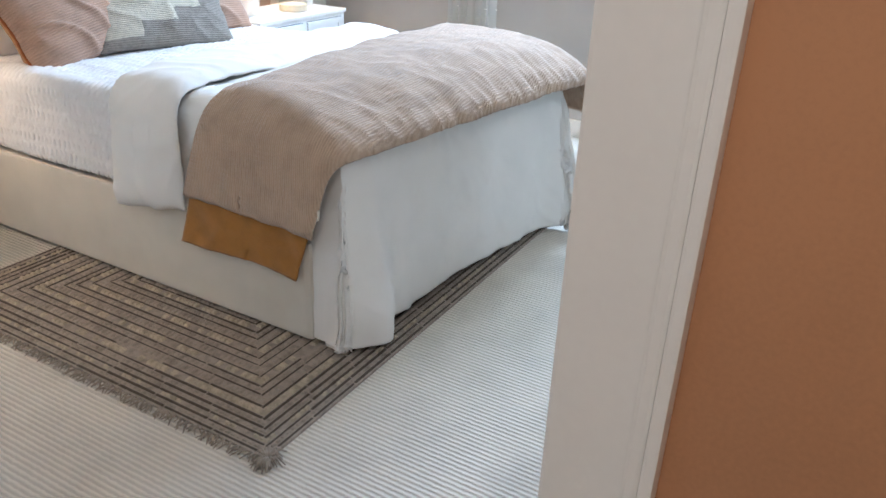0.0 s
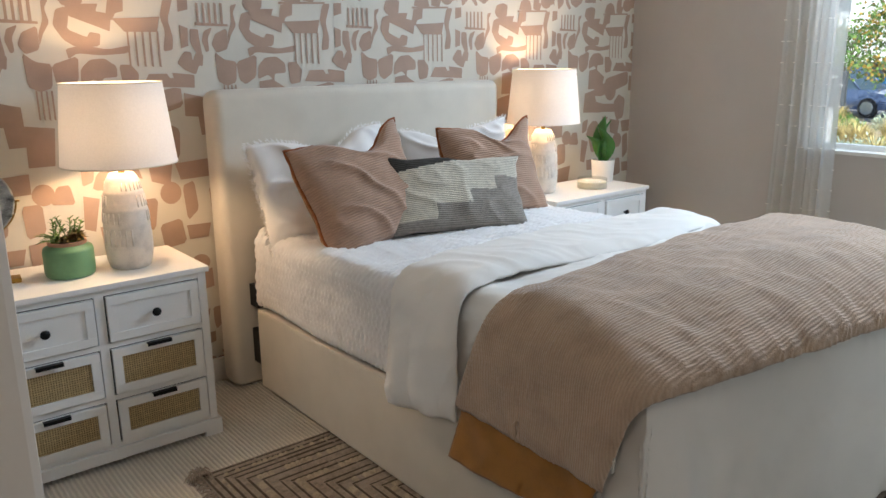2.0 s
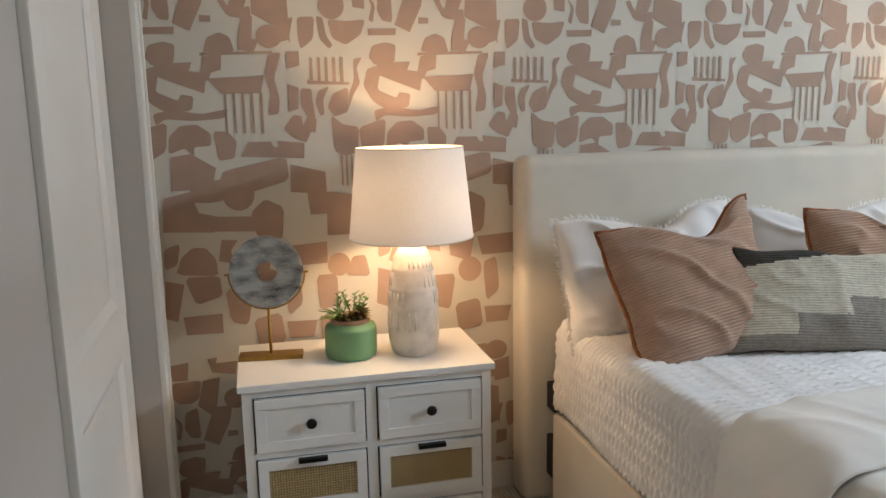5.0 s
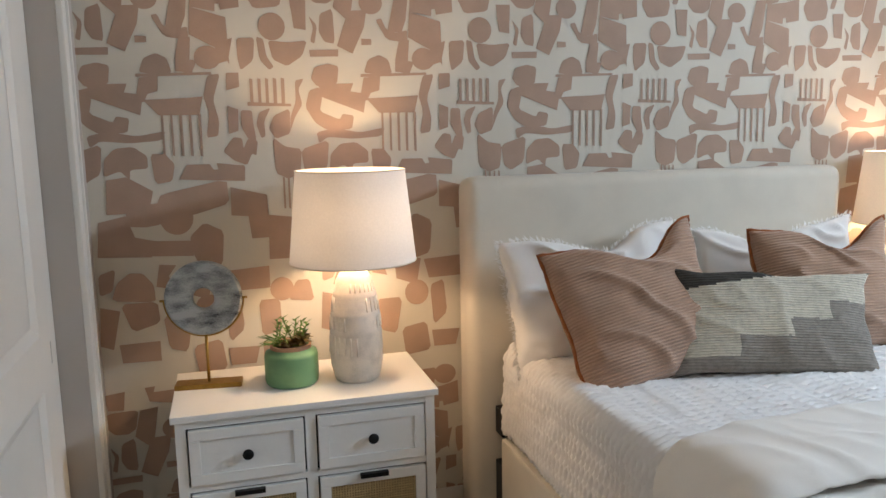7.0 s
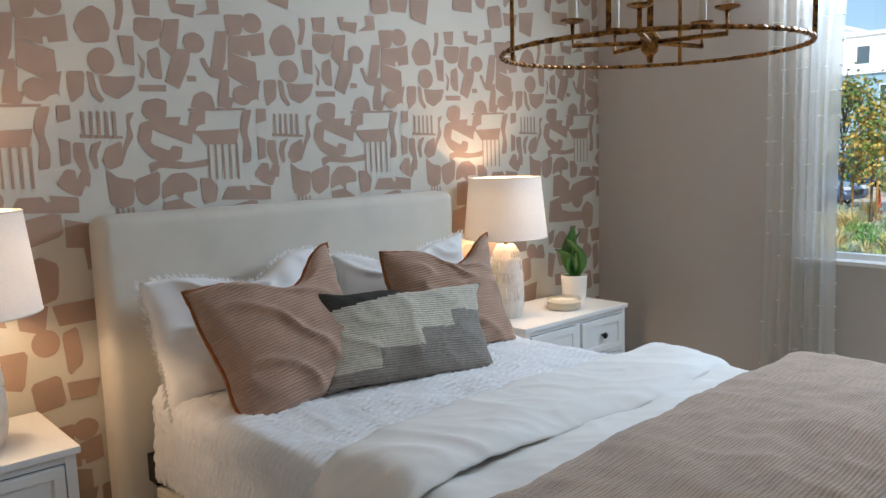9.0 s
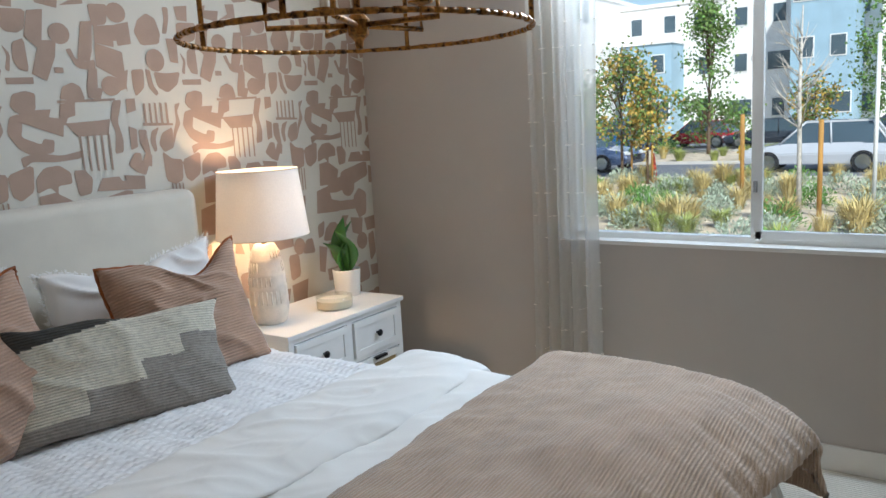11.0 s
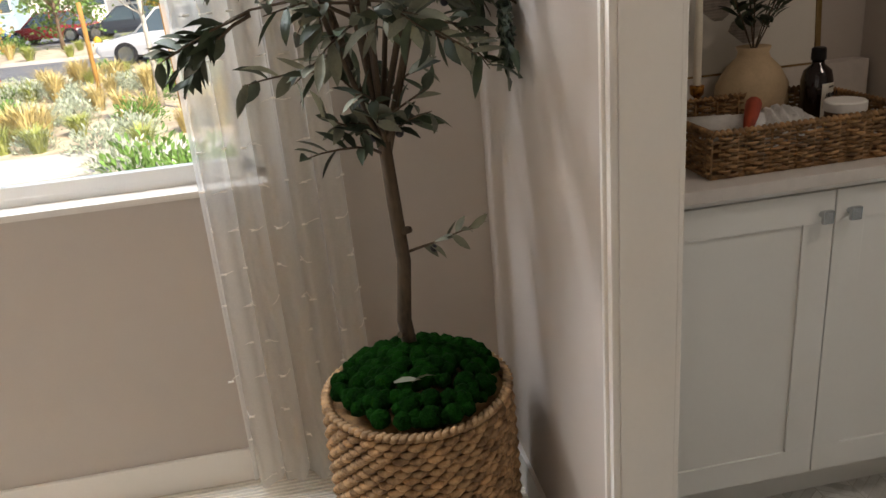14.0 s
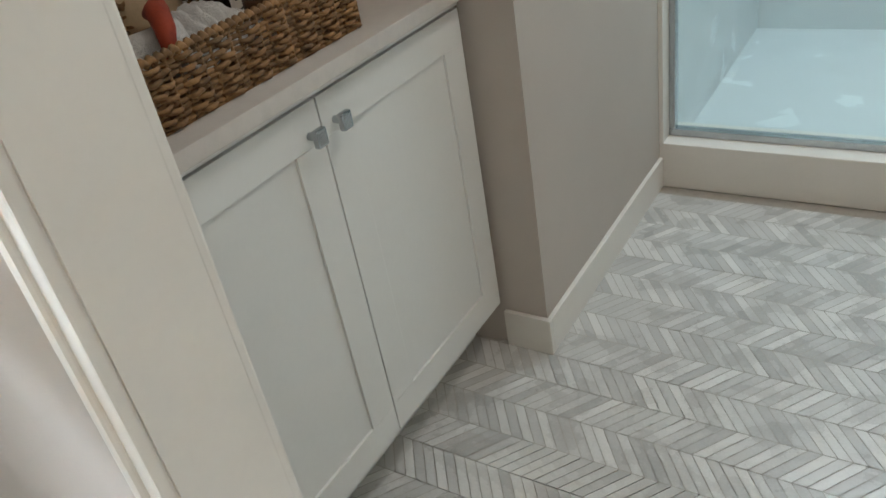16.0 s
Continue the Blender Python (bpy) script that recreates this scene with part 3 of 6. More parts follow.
def wallpaper_print():
    bm = bmesh.new()
    k = TW / 530
    shapes = repeat_shapes()
    x_first = -0.731 - 500 * k
    for col in range(-6, 9):
        for row in range(-2, 3):
            ox, oz = x_first + col * TW, 1.664 + 172 * k + row * TH
            if ox + 3 * TW < XW or ox - 2 * TW > XE:
                continue
            for n, shape in enumerate(shapes):
                vs = [bm.verts.new((ox + x * k, -0.0012 - 0.000025 * n, oz - y * k)) for x, y in shape]
                try:
                    bm.faces.new(vs)
                except ValueError:
                    pass
    for co, no in (((XW, 0, 0), (-1, 0, 0)), ((XE, 0, 0), (1, 0, 0)), ((0, 0, 0.112), (0, 0, -1)), ((0, 0, ZC), (0, 0, 1))):
        bmesh.ops.bisect_plane(bm, geom=bm.verts[:] + bm.edges[:] + bm.faces[:], plane_co=co, plane_no=no, clear_outer=True)
    bmesh.ops.recalc_face_normals(bm, faces=bm.faces[:])
    return bm


tagged(part("wallpaper_print", wallpaper_print(), M_PRINT, bpy.data.objects["wall_north"], "dusty-pink printed cut-out shapes"), kind="stuff")

# bed
HX = 0.815
bed = thing("bed", "queen bed with cream linen upholstered frame and tall headboard", "bed", pose(0, 0, 0))
bm = bmesh.new()
add_box(bm, -HX, HX, -0.165, -0.017, 0.0, 1.350)
bmesh.ops.bevel(bm, geom=bm.edges[:], offset=0.045, segments=5, affect="EDGES", profile=0.5)
for v in bm.verts:  # the top dips a little towards its ends
    if v.co.z > 1.2:
        v.co.z -= 0.012 * (abs(v.co.x) / HX) ** 6
part("headboard", bm, M_LINEN, bed, smooth=True)
for s in (-1, 1):
    x0, x1 = sorted((s * 0.66, s * 0.722))
    part("side_rail", boxed(x0, x1, -2.165, -0.235, 0.022, 0.388, bevel=0.014), M_LINEN, bed)
part("foot_rail", boxed(-0.72, 0.72, -2.175, -2.12, 0.022, 0.388, bevel=0.014), M_LINEN, bed)
part("slat_base", boxed(-0.66, 0.66, -2.12, -0.21, 0.28, 0.36), M_GAP, bed)
for s in (-1, 1):
    for y0, y1, z0, z1 in ((-0.236, -0.166, 0.12, 0.28), (-0.240, -0.166, 0.39, 0.49)):
        x0, x1 = sorted((s * 0.685, s * 0.718))
        part("bracket", boxed(x0, x1, y0, y1, z0, z1, bevel=0.003), M_BLACK, bed, "black steel bed bracket")
for x in (-0.6, 0.6):
    for y in (-0.3, -2.1):
        part("foot", boxed(x - 0.03, x + 0.03, y - 0.03, y + 0.03, 0, 0.29), M_BLACK, bed)
mattress = thing("mattress", "mattress resting on the upholstered bed frame", "mattress", pose(0, 0, 0))
part("mattress_body", boxed(-0.665, 0.665, -2.15, -0.21, 0.36, 0.70, bevel=0.05), M_SHAM, mattress)


def drape(half, foot, top, a0, a1, b0, b1, na, nb, radius=0.06, flare=0.05, folds=0.02, waves=9.0, seed=0.0, puff=0.0, hem=0.0,
          floor=0.02, crown=0.0, foot_flare=None, corner=0.0, foot_folds=None, full=0.0, edge=0.06, bulges=(), wrinkle=0.0, foot_radius=None, far=0.0):
    """A cloth laid over a bed: flat on top, hanging past the sides and the foot. a runs across, b from the head to the foot.
    b0, b1 and foot may be functions of a; full rounds the cloth up between its edges; bulges swell the hanging foot; far widens the side
    away from the door."""
    bm = bmesh.new()
    grid, lift = [], {}
    fr = foot_radius or radius

    def call(f, a):
        return f(a) if callable(f) else f

    def rounded(d):
        d = min(1.0, max(0.0, d / edge))
        return math.sqrt(max(0.0, 1 - (1 - d) ** 2))
    for j in range(nb + 1):
        line = []
        for i in range(na + 1):
            a = a0 + (a1 - a0) * i / na
            s = 1 if a >= 0 else -1
            side = half + (far if a > 0 else 0.0)
            fo, ba, bz = call(foot, a), call(b0, a), call(b1, a)
            b = ba + (bz - ba) * j / nb
            rise = full * rounded(b - ba + 0.004) * rounded(bz - b + 0.004) * rounded(min(a - a0, a1 - a) + 0.004) if full else 0.0
            if corner and abs(a) > side - radius:
                k = min(1.0, max(0.0, (b - fo + 0.26) / 0.20))
                k = k * k * (3 - 2 * k) * math.sqrt(max(0.0, 1 - (max(0.0, b - fo + radius) / 0.75) ** 2))
                a = math.copysign(side - radius + (abs(a) - side + radius) * (1 + corner * k), a)
            if hem:
                b += 0.02 * noise.noise((a * 3 + seed, 7.1, j / nb * 2)) * hem
            ox, oy = max(0.0, abs(a) - (side - radius)), max(0.0, b - (fo - fr))

            def bend(o, out, r):
                if o <= r * math.pi / 2:
                    return r * math.sin(o / r), r * (1 - math.cos(o / r))
                return r + (o - r * math.pi / 2) * out, r + (o - r * math.pi / 2)
            dx, zx = bend(ox, flare, radius)
            dy, zy = bend(oy, flare if foot_flare is None else foot_flare, fr)
            x = s * (min(abs(a), side - radius) + dx) if ox > 0 else a
            y = -(min(b, fo - fr) + dy)
            drop = math.hypot(zx, zy) if ox > 0 and oy > 0 else zx + zy
            z = top - drop
            hang = max(0.0, drop - radius)
            n1 = noise.noise((a * 2.1 + seed, b * 2.1, seed))
            n2 = noise.noise((a * 6 + seed, b * 6, seed + 3))
            if hang > 0:
                along = b if ox > oy else a
                k = min(1.0, hang / 0.3) * (folds if ox > oy or foot_folds is None else foot_folds)
                f = math.sin(along * waves + 2.2 * n1 + seed) + 0.5 * math.sin(along * waves * 2.3 + 3 * n2)
                if ox > 0:
                    x += s * k * f
                if oy > 0:
                    y -= k * f
                    for at_x, wide, out in bulges:
                        y -= out * math.exp(-((x - at_x) / wide) ** 2) * min(1.0, hang / 0.55)
                if hem:
                    z += hem * 0.03 * min(1.0, hang / 0.2) * math.sin(along * 4.3 + seed * 2)
            flat = max(0.0, 1 - drop / (1.4 * radius))
            z += flat * (puff * (0.6 * n1 + 0.4 * n2) + crown * max(0.0, 1 - ((a - 4 * far) / (half + 5 * far)) ** 2))
            z += 0.004 * n2
            z = max(z, floor + 0.006 * (1 + n2))
            v = bm.verts.new((x, y, z))
            if wrinkle:
                p = Vector((a * 1.6 + b * 1.9, a * 4.5 - b * 3.6, seed))
                r = (1 - min(1.0, 1.6 * abs(noise.noise(p * 1.3)))) ** 3 + 0.6 * (1 - min(1.0, 1.6 * abs(noise.noise(p * 2.9)))) ** 3
                rise += wrinkle * r
            lift[v] = rise
            line.append(v)
        grid.append(line)
    for j in range(nb):
        for i in range(na):
            f = bm.faces.new((grid[j][i], grid[j + 1][i], grid[j + 1][i + 1], grid[j][i + 1]))
            f.smooth = True
    bm.normal_update()
    shift = [(v, v.normal.copy() * r) for v, r in lift.items() if r]
    for v, d in shift:
        v.co += d
    bm.normal_update()
    return bm


def thick(ob, t, offset=1.0):
    mod = ob.modifiers.new("thickness", "SOLIDIFY")
    mod.thickness, mod.offset, mod.use_even_offset = t, offset, False
    return ob


# quilted coverlet under the duvet: zigzag channels stitched across it
bm = drape(0.70, 2.3, 0.735, -0.70 - 0.30, 0.70 + 0.30, 0.24, 1.60, 130, 380, radius=0.055, flare=0.02, folds=0.008, waves=7, seed=2.0, puff=0.012)
shift = []
for v in bm.verts:
    sway = (v.co.x if abs(v.co.x) < 0.66 else v.co.z) * 62
    path = v.co.y + 0.016 * math.sin(sway + 2 * noise.noise(v.co * 3)) + 0.012 * noise.noise(v.co * 4)
    shift.append((v, v.normal * (0.017 * abs(math.sin(path * math.pi / 0.027)) ** 0.7 + 0.008 * noise.noise(v.co * 9) + 0.004 * noise.noise(v.co * 23))))
for v, d in shift:
    v.co += d
coverlet = part("coverlet", bm, M_QUILT)
tagged(thick(coverlet, 0.012, -1.0), "white quilted coverlet with wavy stitching over the mattress", "bedding")

# duvet: laid over the lower bed, hanging to the floor at the foot
bm = drape(0.702, lambda a: 2.365 + 0.10 * a, 0.798, -0.702 - 0.40, 0.702 + 0.40, 1.35, lambda a: 2.365 + 0.10 * a + 0.715, 170, 170, radius=0.10, flare=0.02, folds=0.012, waves=9,
           seed=4.3, puff=0.02, hem=0.25, foot_flare=0.0, corner=0.72, foot_folds=0.008, bulges=((-0.60, 0.10, 0.11), (-0.40, 0.05, 0.02), (0.74, 0.10, 0.10)), wrinkle=0.005, floor=0.026)
duvet = thing("duvet", "white cotton duvet hanging to the floor at the bed's foot", "bedding", pose(0, 0, 0))
thick(part("duvet_cover", bm, M_DUVET, duvet), 0.016, -1.0)
# its folded-back upper edge, a thick soft roll
bm = drape(0.725, 3.0, 0.785, -0.725 - 0.36, 0.725 + 0.30, lambda a: 1.27 + 0.10 * max(0.0, -a - 0.35) + 0.06 * max(0.0, a), lambda a: 1.635 + 0.02 * math.sin(a * 5), 170, 80, radius=0.10,
           flare=0.12, folds=0.026, waves=13, seed=9.1, puff=0.018, hem=0.8, full=0.046, edge=0.09, wrinkle=0.006)
thick(part("folded_edge", bm, M_DUVET, duvet), 0.014, -1.0)

# throw with a mustard back
throw = thing("throw_blanket", "dusty-pink crinkled gauze throw with mustard lining", "blanket", pose(0, 0, 0))


def throw_head(a):
    return 1.835 - 0.33 * max(0.0, -a - 0.55) - 0.03 * max(0.0, a)


def throw_foot(a):
    return 2.56 + 0.15 * a


bm = drape(0.748, throw_foot, 0.810, -0.748 - 0.30, 0.748 + 0.25, throw_head, lambda a: throw_foot(a) - 0.45 + 0.35 - 0.14 * max(0.0, -a - 0.70), 190, 120, radius=0.13, flare=0.07, folds=0.010, waves=6,
           seed=6.6, puff=0.012, hem=0.3, crown=0.045, far=0.05, full=0.032, edge=0.05, wrinkle=0.003, foot_radius=0.45)
shift = []
for v in bm.verts:
    c = v.co
    fine = math.sin(c.y * 420 + 7 * noise.noise(c * 11)) * (0.5 + 0.5 * noise.noise(c * 7))
    pull = (1 - min(1.0, 2 * abs(noise.noise((c.x * 26 + 3, c.y * 3.0, c.z * 6))))) ** 2 * min(1.0, max(0.0, (-c.y - 2.26) / 0.2))
    shift.append((v, v.normal * (0.0018 * fine + 0.007 * noise.noise(c * 5) + 0.004 * noise.noise(c * 19) + 0.007 * pull)))
for v, d in shift:
    v.co += d
thick(part("gauze_top", bm, M_THROW, throw), 0.014, -1.0)
bm = drape(0.735, throw_foot, 0.805, -0.735 - 0.485, -0.50, lambda a: throw_head(a) + 0.012, lambda a: throw_foot(a) - 0.45 + 0.32 - 0.16 * max(0.0, -a - 0.70), 70, 50, radius=0.12, flare=0.06, folds=0.010, waves=5, seed=6.6, hem=0.3, wrinkle=0.006, foot_radius=0.45)
thick(part("lining", bm, M_MUSTARD, throw, "mustard cotton lining"), 0.008, -1.0)
bm = bmesh.new()
add_box(bm, -0.012, 0.012, -0.002, 0.002, -0.015, 0.015)
part("care_tag", moved(bm, pose(-0.80, -2.285, 0.545, 0, 12, 30)), M_LABEL, throw, "small white care tag")


# pillows
def plump(u, v, s, w, h, t, pinch, sag, seed, ruck):
    """A point of a stuffed cushion in the xz plane: pinched corners, full middle, a dent in its top edge."""
    dent = math.exp(-((u - 0.22 * math.cos(seed)) / 0.42) ** 2)
    x = u * w / 2 * (1 - pinch * (1 - v * v) * u * u)
    z = v * h / 2 * (1 - pinch * (1 - u * u) * v * v)
    f = max(0.0, (1 - u * u) * (1 - v * v)) ** 0.40
    y = s * t / 2 * f
    n = noise.noise((x * 7 + seed, z * 7, s * 2.0))
    fold = (1 - min(1.0, 1.8 * abs(noise.noise((x * 5 + seed * 3, z * 11 + x * 4, seed))))) ** 3
    y += s * f * ruck * (1.6 * n + 1.8 * fold)
    y -= 0.06 * max(0.0, v) ** 2 * h / 0.5
    y += 0.30 * sag * t * dent * max(0.0, v) ** 3 * (1 if s < 0 else 0.2)
    z -= sag * dent * max(0.0, v) ** 1.5 * h * 0.5
    z += 0.012 * noise.noise((u * 2.2 + seed, v * 2.2, 5.0))
    x += 0.012 * noise.noise((u * 2.2, v * 2.2 + seed, 9.0))
    return x, y, z


def pillow(w, h, t, nx=44, nz=38, pinch=0.10, sag=0.0, seed=0.0, ruck=0.010):
    bm = bmesh.new()
    for s in (-1, 1):
        vs = [[bm.verts.new(plump(2 * i / nx - 1, 2 * j / nz - 1, s, w, h, t, pinch, sag, seed, ruck)) for i in range(nx + 1)] for j in range(nz + 1)]
        for j in range(nz):
            for i in range(nx):
                q = (vs[j][i], vs[j][i + 1], vs[j + 1][i + 1], vs[j + 1][i])
                f = bm.faces.new(q if s < 0 else q[::-1])
                f.smooth = True
                f.material_index = 0 if s < 0 else 1
    bmesh.ops.remove_doubles(bm, verts=bm.verts[:], dist=0.0004)
    return bm


def rim(w, h, t, pinch, sag=0.0, seed=0.0, ruck=0.010, n=24):
    pts = []
    for k in range(4 * n):
        e, q = divmod(k, n)
        p = 2 * q / n - 1
        u, v = ((p, -1), (1, p), (-p, 1), (-1, -p))[e]
        pts.append(plump(u, v, 1, w, h, t, pinch, sag, seed, ruck))
    return pts + pts[:1]


def cushion(name, label, w, h, t, m, mats, pinch=0.1, sag=0.0, seed=0.0, piping=None, frayed=False, pattern=None, ruck=0.010):
    d = thing(name, label, "pillow", m)
    bm = pillow(w, h, t, pinch=pinch, sag=sag, seed=seed, nx=60 if pattern else 56, nz=48, ruck=ruck)
    if pattern:
        for f in bm.faces:
            c = f.calc_center_median()
            f.material_index = pattern(c.x / w + 0.5, c.z / h + 0.5)
    part("cover", bm, mats, d)
    line = rim(w, h, t, pinch, sag, seed, ruck, 40)
    if piping:
        part("piping", tube(line, [0.0065 + 0.0012 * math.sin(k * 1.7) for k in range(len(line))], 6), piping, d, "mustard piped seam")
    if frayed:
        bm = bmesh.new()
        for k, p in enumerate(line):
            for r in range(5):
                o = Vector(p) + Vector((random.uniform(-0.008, 0.008), random.uniform(-0.006, 0.006), random.uniform(-0.008, 0.008)))
                d2 = Vector((p[0] / w, 0, p[2] / h)).normalized() * random.uniform(0.008, 0.018) + Vector((random.uniform(-0.006, 0.006), random.uniform(-0.006, 0.006), random.uniform(-0.006, 0.006)))
                side = d2.cross(Vector((0, 1, 0))).normalized() * 0.004
                bm.faces.new([bm.verts.new(q) for q in (o - side, o + side, o + d2)])
        tagged(part("frayed_edge", bm, M_SHAM, d, "short frayed fringe"), kind="stuff")
    return d


cushion("pillow", "white linen pillow with a frayed edge against the headboard", 0.70, 0.46, 0.19, pose(-0.385, -0.315, 0.915, -20, -4, 3), [M_SHAM, M_SHAM], 0.05, 0.30, 1.2, frayed=True, ruck=0.022)
cushion("pillow", "white linen pillow with a frayed edge against the headboard", 0.68, 0.46, 0.19, pose(0.385, -0.315, 0.905, -20, -2, -3), [M_SHAM, M_SHAM], 0.05, 0.32, 2.2, frayed=True, ruck=0.022)
cushion("throw_pillow", "dusty-pink gauze pillow with mustard back and piping", 0.57, 0.50, 0.23, pose(-0.395, -0.63, 0.925, -31, -9, 4), [M_PINK, M_MUSTARD], 0.10, 0.34, 0.6, M_PIPING, ruck=0.012)
cushion("throw_pillow", "dusty-pink gauze pillow with mustard back and piping", 0.53, 0.47, 0.21, pose(0.385, -0.565, 0.925, -26, -3, -8), [M_PINK, M_MUSTARD], 0.10, 0.38, 0.2, M_PIPING, ruck=0.012)


def steps(u, v):
    """Charcoal upper corner, cream middle and a grey stepped lower part."""
    if v > 0.76 + 0.30 * u:
        return 2
    stair = 0.15 if u < 0.28 else 0.33 if u < 0.54 else 0.50 if u < 0.74 else 0.68
    return 1 if v < stair else 0


cushion("lumbar_pillow", "handwoven lumbar pillow with cream, grey and charcoal steps", 0.66, 0.335, 0.15, pose(-0.005, -0.775, 0.885, -30, 3, -12), [M_KCREAM, M_KGREY, M_KDARK], 0.07, 0.06, 5.0, pattern=steps, ruck=0.006)

# nightstands
def cane_sheet(x0, x1, z0, z1, y):
    """Open cane weave: crossing strands."""
    bm = bmesh.new()
    p, w = 0.0085, 0.0042
    for k in range(int((x1 - x0) / p)):
        x = x0 + (k + 0.5) * p
        add_strip(bm, (x - w / 2, y, z0), (x + w / 2, y, z0), (x + w / 2, y, z1), (x - w / 2, y, z1))
    for k in range(int((z1 - z0) / p)):
        z = z0 + (k + 0.5) * p
        add_strip(bm, (x0, y - 0.0012, z - w / 2), (x1, y - 0.0012, z - w / 2), (x1, y - 0.0012, z + w / 2), (x0, y - 0.0012, z + w / 2))
    return bm


def add_strip(bm, *pts):
    bm.faces.new([bm.verts.new(p) for p in pts])


NW_, ND, NH = 0.812, 0.445, 0.70


def nightstand(x):
    d = thing("nightstand", "white nightstand with two panelled and four rattan drawers", "nightstand", pose(x, -0.505, 0), "nightstands beside the bed")
    h = NW_ / 2
    part("top", boxed(-h, h, 0, ND, NH - 0.022, NH, bevel=0.004), M_WHITE, d)
    for s in (-1, 1):
        x0, x1 = sorted((s * (h - 0.012), s * (h - 0.042)))
        part("side_panel", boxed(x0, x1, 0.012, ND - 0.005, 0.06, NH - 0.022), M_WHITE, d)
        for z in (0.062, 0.252, 0.455, 0.655):
            x0, x1 = sorted((s * 0.016, s * (h - 0.042)))
            part("cross_rail", boxed(x0, x1, 0.014, 0.03, z, z + 0.020), M_WHITE, d)
    part("back_panel", boxed(-h + 0.042, h - 0.042, ND - 0.02, ND - 0.005, 0.06, NH - 0.022), M_WHITE, d)
    part("divider", boxed(-0.016, 0.016, 0.014, 0.03, 0.06, NH - 0.022), M_WHITE, d)
    # dark sheet behind the drawer fronts: the shade of their gaps put into colour
    part("inner_back", boxed(-h + 0.044, h - 0.044, 0.031, 0.034, 0.08, NH - 0.03), M_GAP, d)
    bm = bmesh.new()
    zb, arch = 0.066, 0.022
    add_box(bm, -h, h, -0.002, 0.016, arch, zb, 0.002)
    for s in (-1, 1):
        x0, x1 = sorted((s * h, s * (h - 0.07)))
        add_box(bm, x0, x1, -0.002, 0.016, 0, arch + 0.001, 0.002)
        x0, x1 = sorted((s * h, s * (h - 0.016)))
        add_box(bm, x0, x1, 0.0, ND, 0, zb, 0.002)
    part("plinth", bm, M_WHITE, d)
    for s in (-1, 1):
        x0, x1 = sorted((s * 0.022, s * (h - 0.048)))
        for row, (z0, z1) in enumerate(((0.480, 0.650), (0.277, 0.450), (0.087, 0.247))):
            bm = bmesh.new()
            st = 0.032
            y0, y1 = 0.003, 0.022
            for r in ((x0, x1, y0, y1, z0, z0 + st), (x0, x1, y0, y1, z1 - st, z1), (x0, x0 + st, y0, y1, z0 + st, z1 - st), (x1 - st, x1, y0, y1, z0 + st, z1 - st)):
                add_box(bm, *r, 0.0015)
            dr = part("drawer", bm, M_WHITE, d)
            xc = (x0 + x1) / 2
            if row == 0:
                part("drawer_panel", boxed(x0 + st - 0.001, x1 - st + 0.001, y0 + 0.006, y1, z0 + st - 0.001, z1 - st + 0.001), M_WHITE, dr)
                bm = lathe([(0.006, 0), (0.006, 0.012), (0.015, 0.016), (0.017, 0.022), (0.014, 0.027), (0.0, 0.028)], 16, False)
                part("knob", moved(bm, pose(xc, y0 + 0.006, (z0 + z1) / 2, 90)), M_BLACK, dr, "black round knob", True)
            else:
                part("cane_back", boxed(x0 + st - 0.001, x1 - st + 0.001, y0 + 0.009, y1, z0 + st - 0.001, z1 - st + 0.001), M_CANEBACK, dr)
                tagged(part("cane_panel", cane_sheet(x0 + st, x1 - st, z0 + st, z1 - st, y0 + 0.007), M_CANE, dr, "woven rattan panel"), kind="stuff")
                bm = bmesh.new()
                add_box(bm, xc - 0.045, xc + 0.045, -0.012, 0.006, z1 - 0.003, z1 + 0.001)
                add_box(bm, xc - 0.045, xc + 0.045, -0.013, -0.010, z1 - 0.012, z1 + 0.001)
                part("edge_pull", bm, M_BLACK, dr, "black edge pull")
    return d


stand = nightstand(-1.435)
copy_thing(stand, pose(1.325, -0.505, 0))


